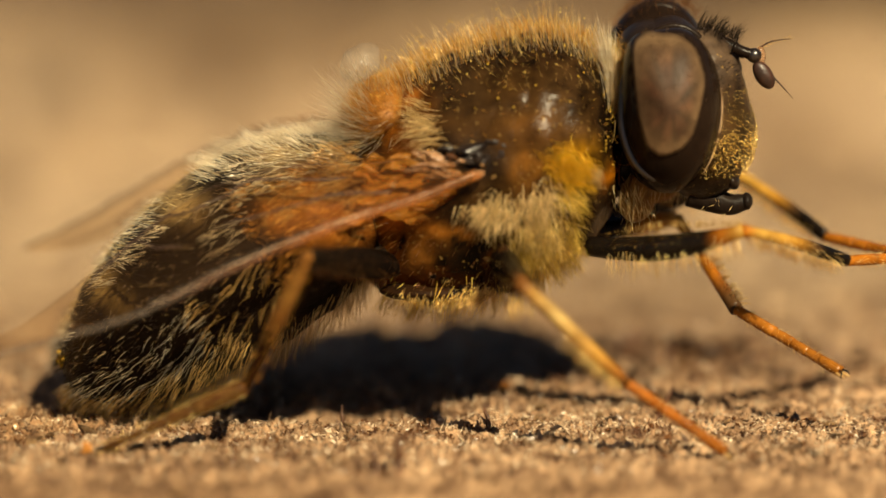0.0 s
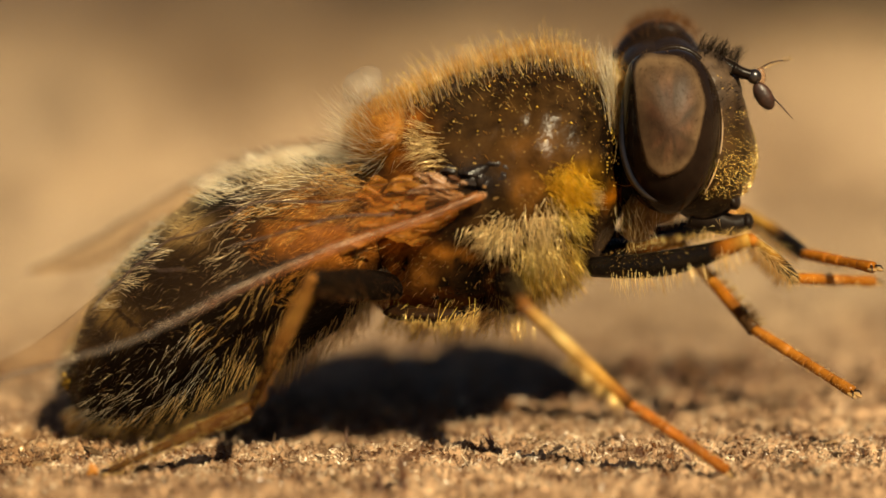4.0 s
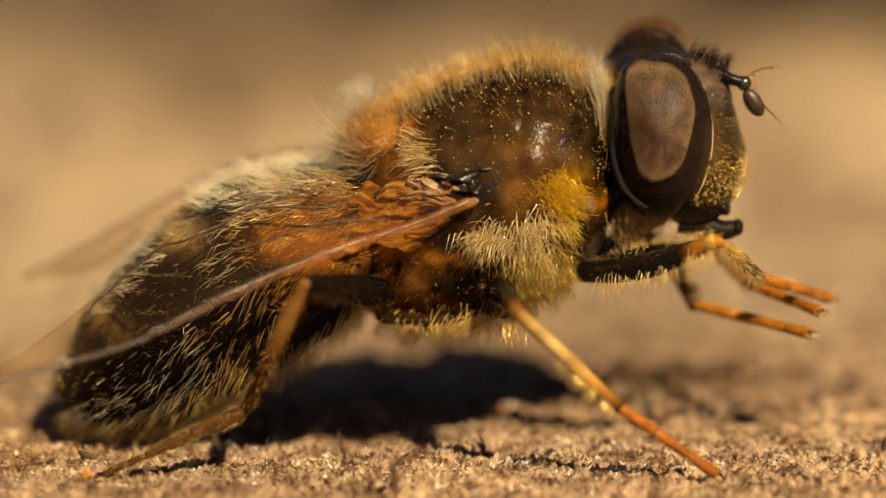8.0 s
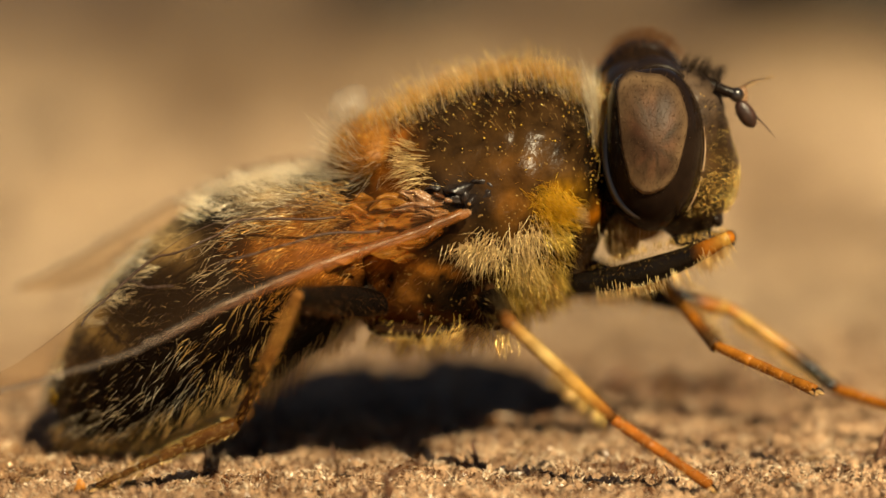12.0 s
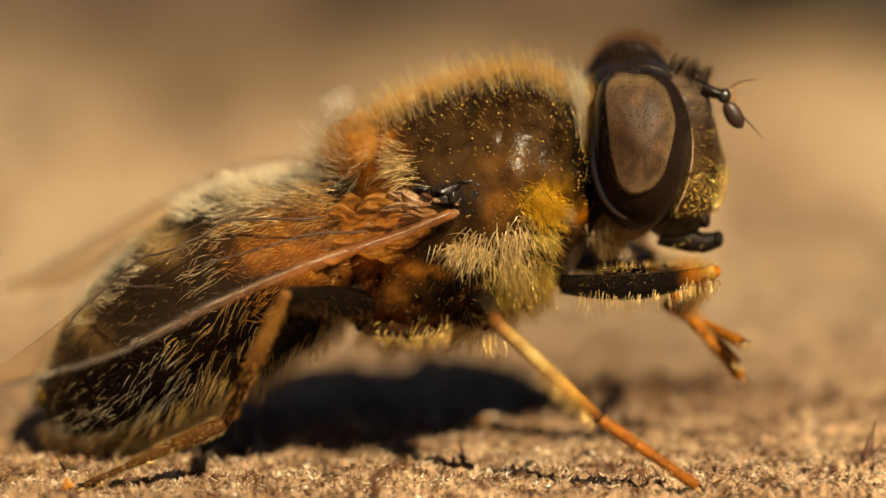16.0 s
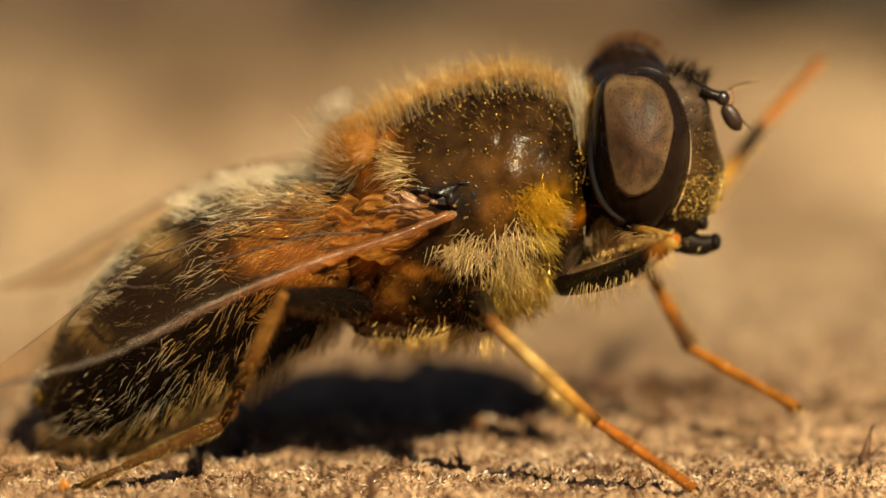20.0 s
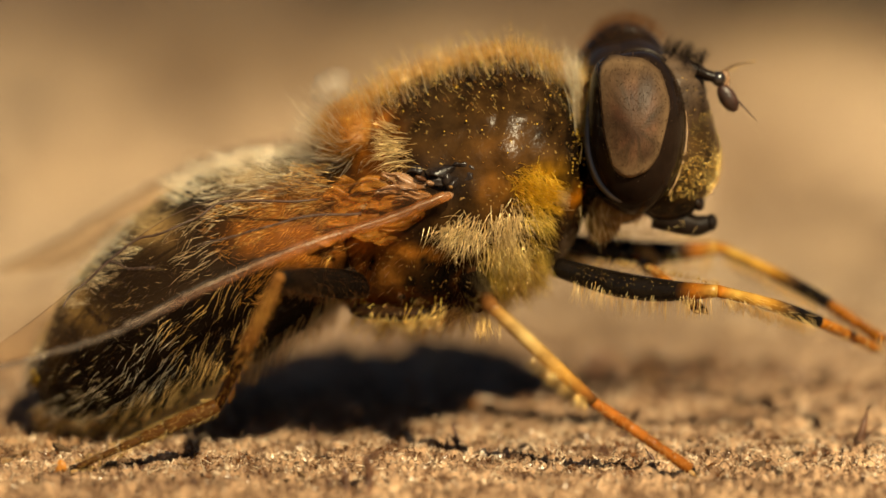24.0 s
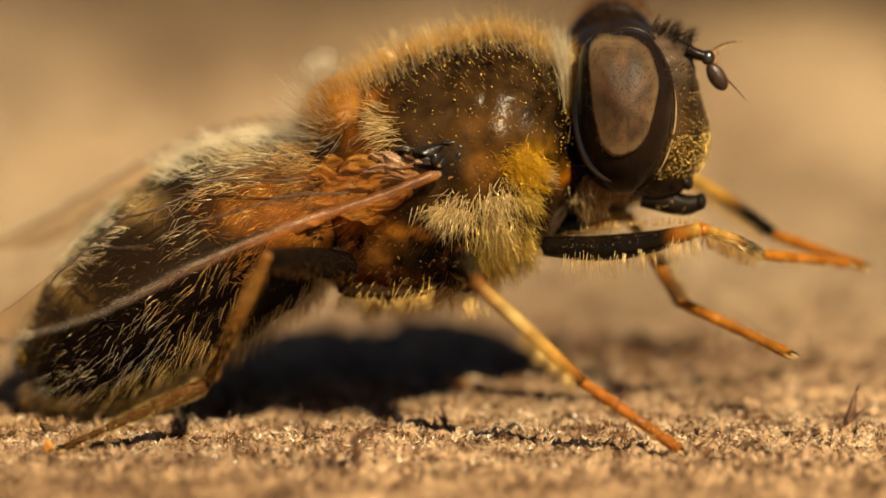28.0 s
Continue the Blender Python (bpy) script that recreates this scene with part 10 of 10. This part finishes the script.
    walk(LEGS["far_middle"]["tarsus"], [
        (0, seg(4.69, -0.66, 1.83, 0.726, -0.595, -0.345)), (0.25, seg(4.84, -0.57, 1.80, 0.700, -0.625, -0.346)), (0.5, seg(4.98, -0.47, 1.77, 0.673, -0.654, -0.346)),
        (0.75, seg(4.38, 0.15, 1.87, 0.588, -0.794, -0.150)), (1, seg(3.33, 0.82, 2.02, 0.466, -0.883, 0.055)), (1.25, seg(3.39, 0.78, 2.11, 0.464, -0.885, 0.044)),
        (1.5, seg(3.45, 0.74, 2.19, 0.463, -0.886, 0.032)), (1.75, seg(4.83, 0.20, 1.80, 0.525, -0.836, -0.160)), (2, seg(5.56, -0.06, 1.58, 0.564, -0.750, -0.346)),
        (2.25, seg(5.49, -0.19, 1.72, 0.452, -0.816, -0.360)), (2.5, seg(5.42, -0.31, 1.87, 0.334, -0.868, -0.369)), (2.75, seg(5.06, -0.51, 1.75, 0.537, -0.764, -0.358)),
        (3, seg(4.66, -0.65, 1.68, 0.712, -0.620, -0.328)), (3.25, seg(4.71, -0.80, 1.93, 0.753, -0.574, -0.322)), (3.5, seg(4.74, -0.92, 2.21, 0.790, -0.526, -0.315)),
        (3.75, seg(4.84, -0.77, 2.03, 0.749, -0.576, -0.328)), (4.1, seg(4.98, -0.47, 1.77, 0.673, -0.654, -0.346)), (4.25, seg(4.95, -0.51, 1.81, 0.683, -0.650, -0.334)),
        (4.5, seg(4.82, -0.66, 1.97, 0.723, -0.631, -0.282)), (4.8, seg(4.71, -0.77, 2.11, 0.753, -0.613, -0.240)), (5, seg(4.62, -0.71, 2.15, 0.767, -0.589, -0.256)),
        (5.25, seg(4.31, -0.52, 2.28, 0.799, -0.522, -0.297)), (5.5, seg(4.10, -0.37, 2.36, 0.815, -0.483, -0.320)), (5.75, seg(4.45, -0.61, 2.23, 0.787, -0.550, -0.281)),
        (6, seg(4.71, -0.77, 2.11, 0.753, -0.613, -0.240)), (6.25, seg(4.46, -0.50, 2.58, 0.677, -0.664, -0.317)), (6.5, seg(4.06, -0.11, 3.06, 0.592, -0.706, -0.390)),
        (6.75, seg(4.25, -0.24, 2.79, 0.646, -0.699, -0.307)), (7, seg(4.42, -0.35, 2.53, 0.694, -0.685, -0.220)), (7.25, seg(4.57, -0.62, 2.26, 0.728, -0.637, -0.255)),
        (7.5, seg(4.66, -0.88, 2.00, 0.757, -0.586, -0.289)), (7.75, seg(4.50, -0.27, 2.08, 0.792, -0.575, -0.204)), (8, seg(4.21, 0.32, 2.14, 0.820, -0.560, -0.117)),
        (8.25, seg(4.15, -0.05, 2.69, 0.629, -0.682, -0.372)), (8.5, seg(4.04, -0.30, 3.27, 0.365, -0.725, -0.584)), (8.75, seg(3.81, 0.14, 3.13, 0.518, -0.682, -0.517)),
        (9, seg(3.51, 0.56, 2.97, 0.655, -0.619, -0.434)), (9.25, seg(3.92, 0.41, 2.39, 0.678, -0.621, -0.394)), (9.5, seg(4.26, 0.32, 1.84, 0.700, -0.622, -0.352)),
        (9.75, seg(4.42, 0.24, 1.72, 0.739, -0.564, -0.368)), (10, seg(4.56, 0.17, 1.61, 0.774, -0.504, -0.382)), (10.25, seg(4.62, 0.27, 1.63, 0.738, -0.581, -0.344)),
        (10.5, seg(4.68, 0.37, 1.65, 0.696, -0.652, -0.302)), (10.75, seg(4.27, 0.52, 1.93, 0.743, -0.604, -0.287)), (11, seg(3.71, 0.73, 2.26, 0.788, -0.553, -0.271)),
        (11.25, seg(4.45, -0.08, 2.08, 0.734, -0.621, -0.275)), (11.5, seg(4.84, -0.96, 1.89, 0.675, -0.684, -0.277)), (11.7, seg(4.79, -1.09, 2.26, 0.748, -0.451, -0.487)),
        (12, seg(4.60, -1.09, 1.91, 0.677, -0.709, -0.200)), (12.3, seg(4.90, -0.97, 2.28, 0.538, -0.756, -0.372)), (12.5, seg(4.67, -0.89, 2.36, 0.567, -0.732, -0.378)),
        (12.75, seg(4.61, -0.91, 2.27, 0.616, -0.707, -0.347)), (13, seg(4.52, -0.94, 2.11, 0.695, -0.658, -0.290)), (13.2, seg(4.48, -0.96, 2.05, 0.723, -0.637, -0.267)),
        (13.5, seg(4.60, -0.45, 1.88, 0.713, -0.643, -0.281)), (13.75, seg(4.67, 0.21, 1.69, 0.699, -0.650, -0.298)), (13.9, seg(4.68, 0.37, 1.65, 0.696, -0.652, -0.302)),
        (14.25, seg(4.07, 0.50, 1.71, 0.707, -0.599, -0.376)), (14.5, seg(3.66, 0.61, 1.78, 0.710, -0.566, -0.419)), (14.6, seg(4.45, -0.07, 1.61, 0.747, -0.549, -0.374)),
        (14.7, seg(4.48, -0.24, 1.80, 0.722, -0.529, -0.446)), (14.8, seg(4.36, -0.47, 2.06, 0.583, -0.782, -0.220)), (14.9, seg(4.29, -0.61, 2.25, 0.796, -0.508, -0.330)),
        (15, seg(4.71, -0.72, 1.81, 0.769, -0.549, -0.327)), (15.1, seg(4.64, -0.94, 2.14, 0.734, -0.592, -0.332)), (15.2, seg(3.94, 0.13, 2.39, 0.751, -0.556, -0.356)),
        (15.3, seg(4.13, -0.04, 2.25, 0.778, -0.552, -0.299)), (15.4, seg(4.34, -0.27, 2.18, 0.742, -0.596, -0.306)), (15.5, seg(4.48, -0.96, 2.05, 0.723, -0.637, -0.267)),
        (15.6, seg(3.87, 0.05, 2.46, 0.696, -0.674, -0.247)), (15.75, seg(3.85, 0.12, 2.64, 0.702, -0.583, -0.410)), (16, seg(3.79, 0.28, 3.05, 0.631, -0.322, -0.706)),
        (16.2, seg(3.79, 0.26, 3.02, 0.625, -0.403, -0.668)), (16.4, seg(5.03, -0.79, 2.07, 0.645, -0.583, -0.494)), (16.5, seg(4.25, -0.04, 2.82, 0.777, -0.175, -0.605)),
        (16.6, seg(3.79, 0.07, 3.09, 0.606, -0.660, -0.444)), (16.7, seg(4.14, 0.39, 2.00, 0.595, -0.762, -0.256)), (17, seg(3.74, 0.69, 2.18, 0.549, -0.825, -0.130)),
        (17.2, seg(4.47, -1.07, 2.27, 0.783, -0.563, -0.265)), (17.5, seg(4.45, -1.12, 2.11, 0.735, -0.645, -0.209)), (17.7, seg(4.25, -0.20, 2.37, 0.746, -0.588, -0.312)),
        (18, seg(4.45, -1.06, 2.30, 0.786, -0.581, -0.210)), (18.2, seg(4.00, 0.21, 2.33, 0.672, -0.650, -0.355)), (18.5, seg(4.51, 0.01, 2.03, 0.729, -0.644, -0.232)),
        (18.7, seg(3.74, 0.59, 2.06, 0.675, -0.675, -0.299)), (19, seg(3.95, -0.03, 2.46, 0.848, -0.486, -0.212)), (19.2, seg(4.36, -0.11, 2.11, 0.846, -0.338, -0.412)),
        (19.5, seg(4.34, 0.21, 1.94, 0.778, -0.592, -0.212)), (19.7, seg(4.17, 0.27, 2.28, 0.590, -0.797, -0.129)), (20, seg(4.53, 0.71, 1.58, 0.781, -0.509, -0.361)),
        (20.1, seg(4.48, 0.35, 1.88, 0.736, -0.552, -0.391)), (20.2, seg(4.35, -0.10, 3.01, 0.431, -0.896, -0.104)), (20.3, seg(3.77, 0.16, 2.09, 0.508, -0.822, -0.257)),
        (20.5, seg(4.94, -1.06, 1.89, 0.681, -0.662, -0.313)), (20.7, seg(3.77, 0.59, 2.33, 0.381, -0.921, -0.075)), (21, seg(5.36, -0.68, 2.07, 0.337, -0.922, -0.189)),
        (21.25, seg(5.19, -0.83, 1.92, 0.530, -0.791, -0.306)), (21.5, seg(5.00, -0.96, 1.77, 0.686, -0.606, -0.403)), (21.75, seg(4.88, -0.62, 1.82, 0.716, -0.604, -0.349)),
        (22, seg(4.52, -0.02, 1.91, 0.762, -0.597, -0.251)), (22.2, seg(4.34, 0.21, 1.94, 0.778, -0.592, -0.212)), (22.5, seg(4.40, -0.28, 2.03, 0.779, -0.578, -0.242)),
        (22.75, seg(4.37, -0.91, 2.14, 0.780, -0.561, -0.278)), (22.9, seg(4.34, -1.06, 2.16, 0.780, -0.556, -0.287)), (23.25, seg(4.24, -0.48, 2.20, 0.535, -0.755, -0.380)),
        (23.5, seg(4.10, -0.14, 2.23, 0.357, -0.836, -0.416)), (23.8, seg(3.99, 0.31, 2.15, 0.782, -0.488, -0.389)), (24, seg(3.88, -0.01, 2.72, 0.313, -0.940, -0.132)),
        (24.1, seg(4.19, 0.12, 1.67, 0.664, -0.676, -0.321)), (24.3, seg(4.35, 0.10, 1.75, 0.604, -0.724, -0.333)), (24.5, seg(4.35, -1.17, 1.90, 0.799, -0.564, -0.207)),
        (24.7, seg(4.68, -0.97, 1.99, 0.660, -0.699, -0.276)), (25, seg(4.40, -0.94, 2.08, 0.764, -0.604, -0.227)), (25.3, seg(4.50, -1.00, 2.14, 0.631, -0.715, -0.303)),
        (25.5, seg(4.34, -1.06, 2.16, 0.780, -0.556, -0.287)), (25.75, seg(4.19, -0.57, 2.22, 0.715, -0.657, -0.237)), (26, seg(3.93, -0.08, 2.27, 0.639, -0.747, -0.184)),
        (26.2, seg(4.59, -1.07, 2.01, 0.787, -0.546, -0.288)), (26.5, seg(4.18, -0.15, 2.86, 0.648, -0.734, -0.204)), (26.7, seg(4.11, 0.43, 1.78, 0.249, -0.915, -0.318)),
        (27, seg(3.50, 0.79, 2.10, 0.738, -0.673, -0.051)), (27.2, seg(4.07, 0.27, 2.21, 0.550, -0.829, -0.106)), (27.5, seg(4.05, -0.18, 2.44, 0.727, -0.649, -0.225)),
        (27.6, seg(5.13, -0.11, 1.78, 0.727, -0.625, -0.284)), (27.7, seg(5.62, 0.49, 1.43, 0.724, -0.599, -0.342)), (28, seg(4.56, -0.13, 1.84, 0.774, -0.568, -0.280))])


motions()
